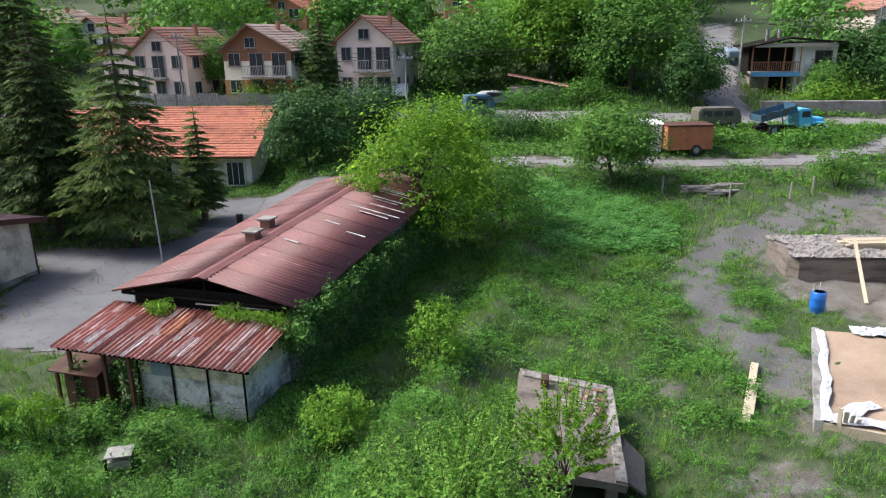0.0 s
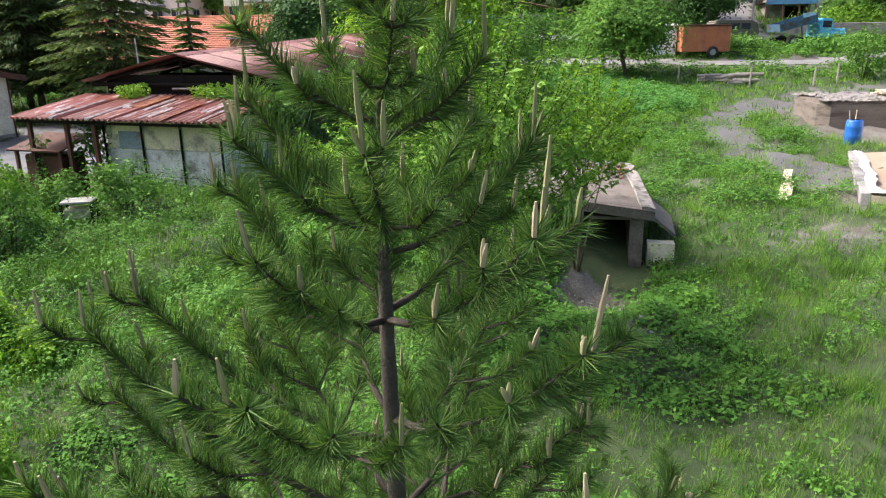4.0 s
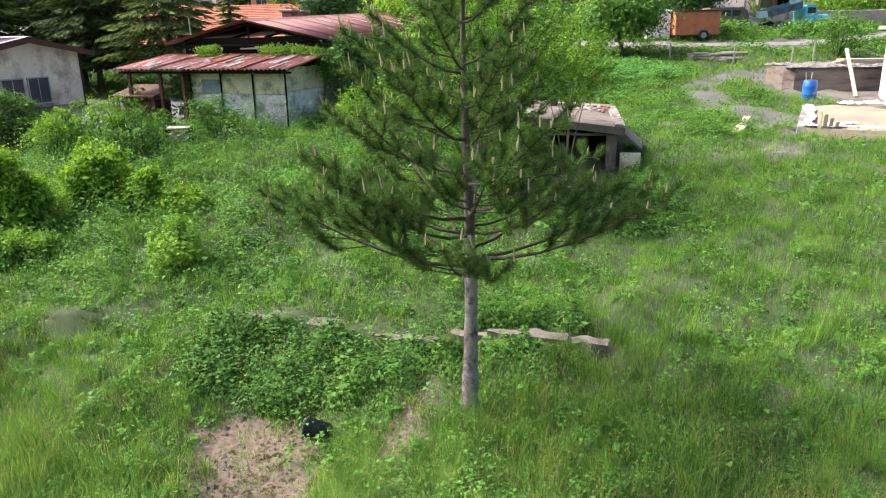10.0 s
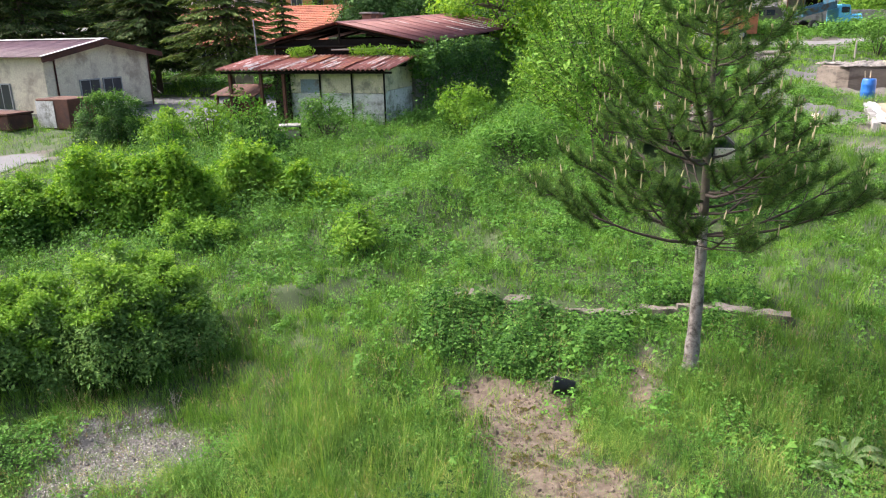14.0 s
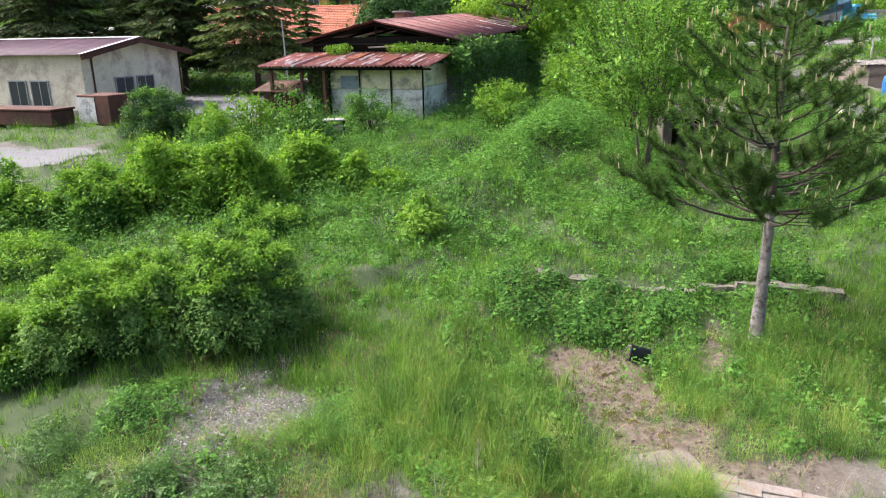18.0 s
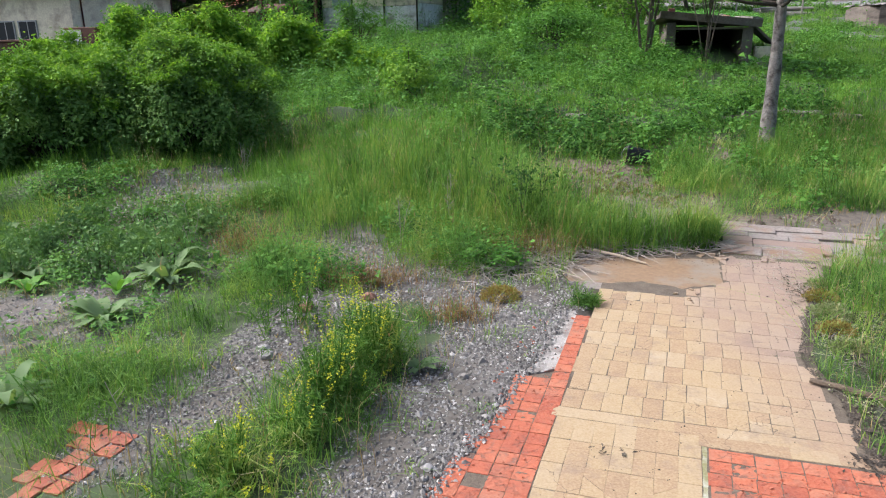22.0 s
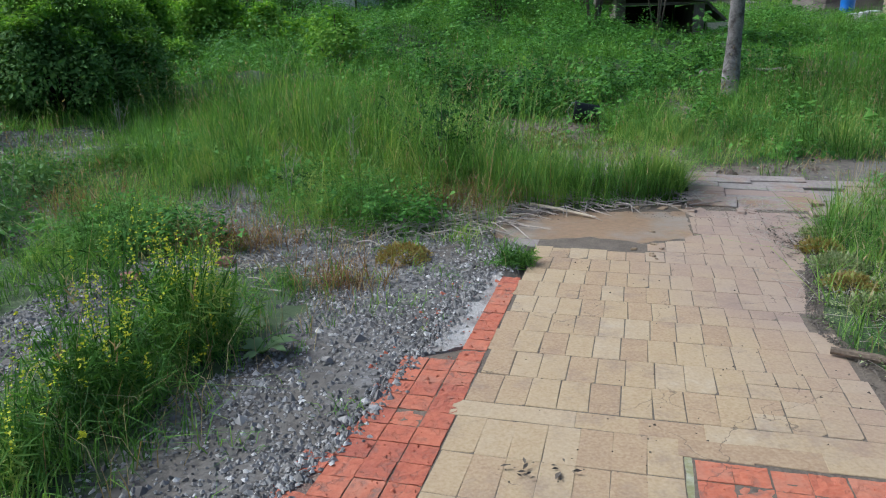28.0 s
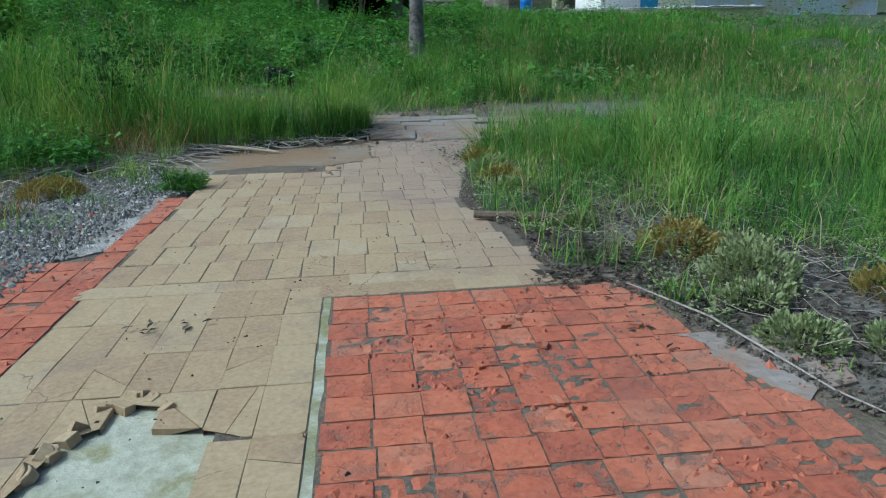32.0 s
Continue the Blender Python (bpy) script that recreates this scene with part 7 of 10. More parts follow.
TILES = {"tile_yellow": [], "tile_half": [], "tile_red": []}
for q, chip in enumerate((0, 0, 0.12, 0.22, 0, 0.10, 0, 0)):
    for kind, wb in (("tile_yellow", YB - 0.0032), ("tile_half", YB / 2 - 0.0032)):
        me = tile_mesh("tile", YA - 0.0032, wb, chip, q + 3)
        me.materials.append(M["tile_yellow"])
        TILES[kind].append(me)
    me = red_mesh("tile", RP - 0.004, q + 1, (0.15, 0.9, 0.5, 1.2, 0.2, 0.7, 0.35, 1.0)[q])
    me.materials.append(M["tile_red"])
    TILES["tile_red"].append(me)


def inside(a, b, pts):
    return bool(in_poly(np.array(a), np.array(b), pts))


def lay(a, b, col, wild=1.0, drop=0.0, turn=0.0, poly=None, size=(YA, YB), crack=0):
    """One tile at (a, b) of the floor, cut where it reaches into poly and cracked across if asked."""
    me = TILES[col][int(rng.choice(8, p=(0.26, 0.26, 0.06, 0.02, 0.16, 0.04, 0.1, 0.1)))] if col != "tile_red" else TILES[col][int(rng.integers(0, 8))]
    bb = b + 0.1 * a
    x, y, z = pav(a + rng.normal() * 0.0006 * wild, bb + rng.normal() * 0.0009 * wild)
    m = pose(x, y, 0.002 + drop + rng.normal() * 0.0004 * wild, rng.normal() * 0.12 * wild, rng.normal() * 0.12 * wild, turn + rng.normal() * 0.3 * wild)
    cuts = []
    if poly:
        g = [(i / 8 - 0.5, j / 8 - 0.5) for i in range(9) for j in range(9)]
        ins = [q for q in g if inside(a + q[0] * size[0], bb + q[1] * size[1], poly)]
        f = len(ins) / 81
        if f > 0.85:
            return
        if f > 0.04:
            ci = np.mean(ins, 0)
            co_ = np.mean([q for q in g if q not in ins], 0)
            n = (co_ - ci) * size
            n = n / (np.hypot(*n) + 1e-9)
            pr = sorted(q[0] * size[0] * n[0] + q[1] * size[1] * n[1] for q in g)
            d = pr[int(f * 81)] + rng.normal() * 0.006
            nn = PO * float(n[0]) + PV * float(n[1])
            cuts.append((nn * d, nn))
            crack = crack or int(rng.random() < 0.6)
    if not cuts and not crack:
        part("tile", me, None, floor).matrix_local = m
        return
    bm = bmesh.new()
    bm.from_mesh(me)
    pieces = [bm]

    def halve(b_, co, no, keep_both):
        res = []
        for sgn in ((1, -1) if keep_both else (1,)):
            c = b_.copy()
            bmesh.ops.bisect_plane(c, geom=list(c.verts) + list(c.edges) + list(c.faces), plane_co=co + no * sgn * (0.0009 if keep_both else 0), plane_no=no * sgn, clear_inner=True)
            if c.faces:
                bmesh.ops.holes_fill(c, edges=[e for e in c.edges if e.is_boundary])
                res.append(c)
            else:
                c.free()
        b_.free()
        return res
    for co, no in cuts:
        pieces = [r for q in pieces for r in halve(q, co, no, False)]
    for _ in range(crack):
        w = rng.random() * 3.14
        no = PO * math.cos(w) + PV * math.sin(w)
        pieces = [r for q in pieces for r in halve(q, Vector((0, 0, 0)) + PO * rng.normal() * 0.015 + PV * rng.normal() * 0.03, no, True)]
    for c in pieces:
        ob = part("tile", c, M["tile_red" if col == "tile_red" else "tile_yellow"], floor)
        ob.matrix_local = m @ pose(0, 0, 0.0012 * rng.random(), rng.normal() * 0.5, rng.normal() * 0.5, 0)


def right_edge(b):
    return float(np.interp(b, RB, RA)) + 0.012 * math.sin(b * 23)


WET = [(-1.2, 1.93), (-0.1, 1.93), (-0.1, 2.12), (0.15, 2.3), (0.15, 2.98), (-1.2, 2.98)]
# long ochre tiles below the header courses
for r in range(11):
    b = 0.108 - (r + 0.5) * YB
    for c in range(7):
        a = -0.688 + 0.0945 * (c + 0.5)
        near_hole = -0.75 < b < -0.25 and a < -0.1
        lay(a, b, "tile_yellow", 1, 0, 0, HOLE, crack=1 if (near_hole and rng.random() < 0.3) or rng.random() < 0.04 else 0)
# two header courses laid lengthwise
for k in range(8):
    a = -0.62 + 0.19 * k
    if a < 0.62:
        lay(a, 0.157, "tile_yellow", 1.2, 0, 90)
    if -0.0 < a + 0.11 < 0.86:
        lay(a + 0.11, 0.06 + 0.002 * k, "tile_yellow", 1.2, 0.001, 90)
# upper field
for r in range(14):
    b = 0.207 + (r + 0.5) * YB
    sh = 0.012 * math.sin(r * 2.1)
    c = 0
    while True:
        a = -0.688 + sh + YA * (c + 0.5)
        c += 1
        if a > right_edge(b + 0.1 * a) - 0.035:
            break
        bb = b + 0.1 * a
        if bb > 2.97 or (bb > 1.4 and a < -0.72 + (bb - 1.4) * 0.05):
            continue
        if a > 0.2 and r in (0, 1, 4):
            for h in (-0.25, 0.25):
                lay(a, b + h * YB, "tile_half", 1.2, 0, 0, WET, (YA, YB / 2))
        else:
            lay(a, b, "tile_yellow", 1.0, 0, 0, WET, crack=1 if rng.random() < 0.03 else 0)
# red border on the gravel side
b = -2.35
while b < 1.36:
    left = float(np.interp(b, [-2.4, -0.6, -0.45, -0.2, 0.1, 0.4, 0.46, 0.6, 1.37], [-1.17, -1.09, -1.06, -0.99, -0.97, -0.95, -0.84, -0.80, -0.80]))
    a = -0.692 - RP / 2
    while a > left + 0.02 * math.sin(b * 31):
        if rng.random() > 0.01:
            lay(a, b + RP / 2 + 0.006 * math.sin(a * 30), "tile_red", 1.3, 0.0018)
        a -= RP
    b += RP
# red field
b = 0.005
while b > -2.4:
    a = 0.0 + RP / 2
    while a < right_edge(b + 0.1 * a) - 0.02:
        lim = right_edge(b)
        if rng.random() > 0.004 + 0.25 * (a > lim - 0.1):
            lay(a + 0.004 * math.sin(b * 40), b - RP / 2 + 0.004 * math.sin(a * 50), "tile_red", 1.2, 0.0015 - 0.001 * rng.random() * (rng.random() < 0.5))
        a += RP
    b -= RP
# broken pieces along the far edge and the worn ledge behind
for k in range(22):
    a, b = -0.5 + 1.5 * rng.random(), 2.95 + 0.12 * rng.random()
    x, y, z = pav(a, b)
    ob = part("tile_shard", TILES["tile_half"][3], None, floor)
    ob.matrix_local = pose(x, y, 0.004 + 0.012 * rng.random(), rng.normal() * 6, rng.normal() * 6, rng.random() * 90) @ Matrix.Diagonal((0.4 + 0.5 * rng.random(), 0.4 + 0.3 * rng.random(), 1, 1))
for r in range(7):
    b, a, a1 = 3.06 + 0.132 * r, 0.16 + 0.05 * rng.random(), 1.02 + 0.07 * r
    while a < a1:
        L = float(rng.choice([0.24, 0.32, 0.45, 0.6]))
        x, y, z = pav(a + L / 2, b + rng.normal() * 0.004)
        y2 = gz(x + PV.x * 0.08, y + PV.y * 0.08) - gz(x - PV.x * 0.08, y - PV.y * 0.08)
        if rng.random() > 0.03:
            bk = part("slab", boxed(-L / 2, L / 2 - 0.005, -0.063, 0.063, -0.06, 0.004, bevel=0.004), M["ledge" if rng.random() < 0.7 else "tile_yellow"], floor)
            bk.matrix_local = pose(x, y, gz(x, y) + 0.014 + 0.004 * rng.random(), math.degrees(math.atan2(y2, 0.16)) + rng.normal() * 1.3, rng.normal() * 0.9, -17 + rng.normal() * 2.0)
        a += L
# worn base of the ledge, and shards round the hole
bm = bmesh.new()
q_ = [pav(a, b) for a, b in ((0.12, 2.98), (1.0, 3.0), (1.5, 3.93), (0.2, 3.9))]
slab(bm, [(x, y, gz(x, y) + 0.012) for x, y, _ in q_], 0.1)
part("ledge_base", bm, M["ledge"], floor)
for k in range(17):
    f = rng.random()
    (a0, b0), (a1, b1) = HOLE[1 + k % 4], HOLE[2 + k % 4]
    x, y, z = pav(a0 + (a1 - a0) * f + 0.006 + rng.normal() * 0.008, b0 + (b1 - b0) * f - 0.004 + rng.normal() * 0.008)
    sh_ = part("tile_shard", tile_mesh("tile_shard", 0.018 + 0.03 * rng.random(), 0.012 + 0.02 * rng.random(), 0.3, 40 + k), M["tile_yellow"], floor)
    sh_.matrix_local = pose(x, y, 0.003 + 0.008 * rng.random(), rng.normal() * 14, rng.normal() * 14, rng.random() * 180)

# ---- trees ----
def pine_tree(x, y):
    """The young pine: whorls of upturned branches, needle brushes and pale upright shoots."""
    z = gz(x, y, 0.1)
    t = thing("pine_tree", pose(x, y, z), "young pine with long needles and pale upright spring shoots", "tree")
    H = 5.9
    r = np.random.default_rng(21)
    sway = lambda h: np.array([0.03 * math.sin(h * 1.1) - 0.02 * h / H, 0.05 * math.sin(h * 0.8), h])
    hs = np.linspace(-0.2, H - 0.35, 56)
    ring = lambda h: 1 + 0.13 * sum(math.exp(-((h - q) / 0.045) ** 2) for q in (0.33, 0.47, 0.92, 1.6, 2.05)) + 0.035 * math.sin(h * 31)
    rad = lambda h: (0.092 * (1 - 0.93 * max(h, 0) / H) ** 1.15 + 0.03 * math.exp(-max(h, 0) / 0.12)) * ring(h)
    for nm, hh, bark in (("trunk", hs[:23], "pine_bark"), ("leader", hs[22:], "young_bark")):
        part(nm, tubed([tuple(sway(h)) for h in hh], [rad(h) for h in hh], 14), M[bark], t, smooth=True)
    nP, nD, cb = [], [], bmesh.new()

    def brush(p0, p1, dens=1.0, full=1.0):
        d = p1 - p0
        L = np.linalg.norm(d)
        n = int(1250 * L * dens)
        s = r.random(n)
        ax = d / L
        v = r.normal(size=(n, 3))
        v -= np.outer(v @ ax, ax)
        v /= np.linalg.norm(v, axis=1)[:, None]
        nP.append(p0 + np.outer(s, d) + v * 0.006)
        nD.append(norm(v * (0.8 + 0.3 * r.random((n, 1))) + ax * (0.35 + 0.6 * r.random((n, 1))) + [0, 0, 0.1]))

    def candle(p, d, big=1.0):
        k = int(r.integers(1, 4))
        for j in range(k):
            o = r.normal(size=3) * 0.009
            l = (0.04 + 0.075 * r.random()) * big * (1.25 if j == 0 else 0.7)
            up = np.array([o[0] * 2, o[1] * 2, 1]) + d * 0.08
            up = up / np.linalg.norm(up)
            tube(cb, [tuple(p), tuple(p + o * 0.6 + up * l * 0.6), tuple(p + o + up * l)], [0.0075, 0.008, 0.0035], 5)

    outline = lambda h: float(np.interp(h, [2.0, 3.05, 3.75, 4.25, 4.7, 5.3, 5.75], [2.05, 1.8, 1.4, 0.95, 0.62, 0.32, 0.12]))
    for li, (h, nb) in enumerate(((1.76, 4), (1.86, 4), (2.08, 5), (2.34, 6), (2.74, 6), (3.12, 5), (3.48, 6), (3.86, 5), (4.24, 5), (4.6, 5), (4.95, 5), (5.25, 4))):
        reach = 1.0
        for _ in range(24):
            reach = 0.5 * (reach + outline(h + reach * (0.4 + 0.035 * li)))
        for bi in range(nb):
            az = 2 * math.pi * bi / nb + li * 0.83 + r.normal() * 0.18
            R = reach * (0.82 + 0.3 * r.random()) * (1 - 0.3 * max(0.0, math.cos(az)) * (1 < li < 7))
            o = np.array([math.cos(az), math.sin(az), 0])
            rise = R * (0.35 + 0.10 * r.random() + 0.035 * li)
            base = sway(h + r.normal() * 0.04)
            f = np.linspace(0, 1, 6)
            side = np.array([-o[1], o[0], 0]) * r.normal() * 0.12 * R
            pts = [base + o * R * q + np.array([0, 0, rise * q ** 1.7 - 0.03 * R * q * (1 - q)]) + side * q * q for q in f]
            br = 0.0095 + 0.0075 * R
            part("branch", tubed([tuple(p) for p in pts], [br, br * 0.85, br * 0.65, br * 0.5, br * 0.38, br * 0.28], 6), M["twig"], t, smooth=True)
            brush(pts[-2], pts[-1], 1.0)
            if li >= 5:
                brush(pts[1], pts[3], 0.9 if li >= 8 else 0.55)
                brush(pts[3], pts[-2], 1.0)
            candle(pts[-1], o, 1.8 if li > 6 else 1.15)
            tw = bmesh.new()
            for q in np.linspace(0.42, 0.96, max(2, int(1.6 + R * 2.6))):
                for sgn in (-1, 1):
                    if r.random() < 0.2:
                        continue
                    i = min(int(q * 5), 4)
                    p = pts[i] + (pts[i + 1] - pts[i]) * (q * 5 - i)
                    lt = R * (0.42 * (1.12 - q) + 0.08) * (0.75 + 0.5 * r.random())
                    d = o * (0.75 + 0.3 * r.random()) + sgn * np.array([-o[1], o[0], 0]) * (0.8 + 0.3 * r.random()) + np.array([0, 0, 0.15 + 0.5 * r.random()])
                    d /= np.linalg.norm(d)
                    m = p + d * lt * 0.6
                    e = m + (d * 0.75 + np.array([0, 0, 0.6])) * lt * 0.45
                    tube(tw, [tuple(p), tuple(m), tuple(e)], [0.008, 0.006, 0.0045], 4, False)
                    brush(p + (m - p) * 0.7, m, 0.8)
                    brush(m, e, 1.15)
                    if r.random() < 0.5:
                        candle(e, o, 0.95)
                    if lt > 0.45:
                        d2 = d + sgn * -np.array([-o[1], o[0], 0]) * 0.9 + np.array([0, 0, 0.3])
                        d2 /= np.linalg.norm(d2)
                        e2 = m + d2 * lt * 0.5
                        tube(tw, [tuple(m), tuple(e2)], [0.006, 0.004], 4, False)
                        brush(m + (e2 - m) * 0.35, e2, 1.1)
            part("twig", tw, M["twig"], t)["kind"] = "stuff"
    top = sway(H - 0.35)
    brush(sway(H - 1.5), sway(H - 0.75), 0.8)
    brush(sway(H - 0.75), top, 1.5)
    for k in range(5):
        candle(top + r.normal(size=3) * 0.02, np.zeros(3), 2.6)
    P, D = np.concatenate(nP), np.concatenate(nD)
    n = len(P)
    L = 0.098 * (0.7 + 0.5 * r.random(n))
    S = norm(np.cross(D, r.normal(size=(n, 3)))) * 0.0024
    co = np.stack([P - S, P + S, P + D * L[:, None]], 1).reshape(-1, 3)
    nd = part("needles", mesh_np("needles", co, np.arange(3 * n).reshape(-1, 3)), M["pine"], t)
    nd["kind"] = "stuff"
    part("shoot", cb, M["candle"], t, "pale upright new shoots")["kind"] = "stuff"
    return n


pine_tree(-0.18, 2.56)

spruce("spruce_tree", "tall dark spruce at the yard's edge", -25.7, 45.2, 16.5, 5.2, levels=34, group="yard conifers")
spruce("spruce_tree", "tall spruce with brownish boughs in the yard", -17.1, 38.6, 13.2, 3.9, "spruce_light", levels=22, group="yard conifers")
spruce("spruce_tree", "smaller spruce beside the tiled building", -14.9, 43.6, 7.2, 1.7, "spruce_light", levels=16, group="yard conifers")
spruce("spruce_tree", "dense spruce behind the low building", -22.4, 40.5, 12.5, 3.6, levels=28, group="yard conifers")
spruce("spruce_tree", "dark spruce behind the low building", -31.5, 42.0, 15, 4.6, levels=30, group="yard conifers")
spruce("spruce_tree", "broad dark spruce far across the yard", -37.0, 37.5, 15, 5.0, levels=30, group="yard conifers")
spruce("spruce_tree", "slender dark conifer by the village road", -9.8, 61.0, 10.6, 2.3, levels=26, group="roadside conifers")

broad_tree("walnut_tree", "broad walnut tree with bright yellow-green leaves by the shed", -0.75, 33.2, 7.3, (3.2, 3.1), M["walnut"], 0.16, 0.12, 105, 130, 0.17, 0.42, 22, hollow=0.55)
shoot_tree("plum_tree", "small many-stemmed plum tree with upright leafy shoots", 0.15, 10.7, 4.95, 1.8, M["plum"], 420, 66, 0.078)
shoot_tree("plum_tree", "leafy young plum thicket beside the bunker", 0.7, 14.9, 2.4, 1.0, M["plum"], 110, 60, 0.075, 0.04, 0.05)
shoot_tree("sapling", "young ash sapling rising over the bunker roof", 2.65, 14.15, 3.9, 1.0, M["walnut"], 130, 70, 0.072, 0.03, 0.42)
broad_tree("pear_tree", "dense rounded fruit tree by the lane", 10.9, 44.9, 4.9, (2.3, 2.2), M["shrub"], 0.14, 0.12, 110, 70, 0.15, 0.5, 18)
broad_tree("bushy_tree", "dark green bushy tree by the tiled building", -9.6, 50.9, 5.6, (2.5, 2.2), M["dark"], 0.12, 0.05, 100, 60, 0.17, 0.5, 12)
broad_tree("bushy_tree", "rounded dark tree behind the shed roof", -5.2, 54.0, 4.6, (2.6, 2.4), M["dark"], 0.12, 0.05, 90, 55, 0.17, 0.5, 12)
broad_tree("bushy_tree", "dark thicket at the end of the shed", -1.6, 38.5, 4.2, (2.6, 2.6), M["dark"], 0.1, 0.0, 100, 55, 0.17, 0.45, 12)
broad_tree("bushy_tree", "dark green bush between walnut and ditch", 3.2, 36.5, 4.4, (2.0, 2.4), M["shrub"], 0.1, 0.02, 90, 55, 0.16, 0.45, 12)
broad_tree("lime_tree", "large leafy tree across the road", 18.8, 72.5, 9.6, (5.0, 4.6), M["shrub"], 0.25, 0.1, 170, 60, 0.26, 0.8, 18, group="roadside trees")
broad_tree("lime_tree", "tall light green tree across the road", 11.5, 76.0, 11.5, (4.6, 4.2), M["bright"], 0.25, 0.1, 150, 60, 0.26, 0.8, 18, group="roadside trees")
broad_tree("willow_tree", "drooping willow at the side road", 23.2, 66.5, 5.4, (2.4, 2.2), M["dark"], 0.15, 0.1, 90, 55, 0.2, 0.5, 12, group="roadside trees")
broad_tree("fruit_tree", "leafy fruit tree before the houses", 2.5, 74.5, 7.0, (4.2, 3.4), M["shrub"], 0.2, 0.05, 120, 50, 0.26, 0.7, 12, group="roadside trees")
broad_tree("fruit_tree", "dense green tree beside the white house", 41.5, 70.0, 6.5, (4.0, 3.2), M["dark"], 0.2, 0.05, 120, 50, 0.25, 0.7, 12, group="roadside trees")
broad_tree("fruit_tree", "garden tree beside the white house", 36.5, 69.0, 3.2, (1.6, 1.4), M["shrub"], 0.1, 0.05, 60, 50, 0.2, 0.4, 8, group="roadside trees")
broad_tree("fruit_tree", "dark garden tree between the houses", -12.2, 72.5, 6.0, (2.0, 2.0), M["dark"], 0.15, 0.05, 80, 45, 0.24, 0.5, 10, group="roadside trees")
broad_tree("fruit_tree", "green tree between pink and cream houses", -23.0, 76.0, 5.2, (2.6, 2.2), M["shrub"], 0.15, 0.05, 80, 45, 0.24, 0.5, 10, group="roadside trees")
bush("lane_shrub", "sparse green shrub by the gate", 24.5, 43.5, (1.5, 1.3), 3.0, M["shrub"], 60, 45, 0.13)
bush("vine_row", "row of low grape vines before the white house", 36.5, 66.5, (4.5, 0.9), 1.7, M["bright"], 90, 40, 0.2)
bush("vine_row", "row of grape vines under the houses", -16.0, 69.9, (3.4, 0.8), 2.0, M["bright"], 90, 40, 0.2)
for k, (xx, yy, rr, hh, mm) in enumerate(((6.5, 56, 3.5, 2.4, "dark"), (10.5, 55.3, 3.0, 2.0, "shrub"), (14.5, 56.5, 3.2, 2.0, "dark"), (3.0, 57, 2.6, 2.5, "shrub"), (18.5, 54.3, 2.2, 1.3, "shrub"), (21, 53.2, 2.2, 0.9, "shrub"), (28, 52.6, 3.0, 0.7, "weed"), (9, 67.5, 3.5, 1.6, "weed"), (14, 68, 3.0, 2.2, "shrub"), (-16, 62, 4, 2.2, "dark"), (-28, 60, 5, 3.0, "dark"), (-0.5, 58, 2.6, 3.0, "dark"))):
    bush("roadside_bush", "dense green bushes on the roadside bank", xx, yy, (rr, 1.5), hh, M[mm], 70, 50, 0.17, group="bank bushes")

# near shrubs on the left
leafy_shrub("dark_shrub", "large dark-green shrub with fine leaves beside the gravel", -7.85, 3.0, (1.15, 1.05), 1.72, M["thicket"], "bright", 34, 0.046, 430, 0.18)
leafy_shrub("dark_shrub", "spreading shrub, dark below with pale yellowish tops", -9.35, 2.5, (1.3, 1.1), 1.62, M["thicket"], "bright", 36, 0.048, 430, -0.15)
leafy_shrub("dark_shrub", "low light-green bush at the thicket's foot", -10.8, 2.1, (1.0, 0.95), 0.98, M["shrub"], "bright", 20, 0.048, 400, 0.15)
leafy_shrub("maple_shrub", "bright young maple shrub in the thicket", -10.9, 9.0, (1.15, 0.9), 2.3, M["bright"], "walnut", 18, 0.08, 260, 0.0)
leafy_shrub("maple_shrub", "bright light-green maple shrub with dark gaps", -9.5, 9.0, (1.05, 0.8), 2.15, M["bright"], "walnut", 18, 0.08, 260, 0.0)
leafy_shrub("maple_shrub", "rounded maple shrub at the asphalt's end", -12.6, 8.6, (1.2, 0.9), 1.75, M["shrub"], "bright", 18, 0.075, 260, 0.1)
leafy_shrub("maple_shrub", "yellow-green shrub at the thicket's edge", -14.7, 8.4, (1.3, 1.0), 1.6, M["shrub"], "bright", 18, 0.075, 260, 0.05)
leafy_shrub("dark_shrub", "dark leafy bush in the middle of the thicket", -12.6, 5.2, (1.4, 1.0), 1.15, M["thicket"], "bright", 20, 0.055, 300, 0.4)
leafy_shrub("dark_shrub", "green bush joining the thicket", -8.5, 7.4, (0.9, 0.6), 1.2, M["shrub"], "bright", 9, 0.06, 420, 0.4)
leafy_shrub("maple_shrub", "bright yellow-green maple shoots near the table", -8.2, 10.6, (0.8, 0.6), 2.3, M["bright"], "walnut", 8, 0.095, 260, 0.3)
leafy_shrub("maple_shrub", "slender bright maple shoot in the weeds", -7.0, 10.2, (0.45, 0.4), 1.8, M["bright"], "walnut", 5, 0.09, 200, 0.3)
leafy_shrub("maple_shrub", "small yellow-green maple shoot in the weeds", -6.1, 9.9, (0.5, 0.4), 1.42, M["bright"], "walnut", 5, 0.085, 180, 0.3)
plume_shrub("round_shrub", "rounded dark green shrub in the weeds", -9.0, 14.2, (0.85, 0.75), 1.55, M["dark"], "shrub", 9, 420, 0.075)
bush("round_shrub", "leafy green shrub beside the table", -7.4, 16.5, (0.8, 0.7), 1.3, M["shrub"], 40, 80, 0.07)
bush("round_shrub", "leafy shrub hiding the porch of the lean-to", -10.2, 18.5, (0.9, 0.6), 1.3, M["shrub"], 45, 80, 0.08)
plume_shrub("round_shrub", "green shrub in front of the rusty tank", -11.7, 18.2, (0.8, 0.6), 1.9, M["shrub"], "bright", 6, 420, 0.08)
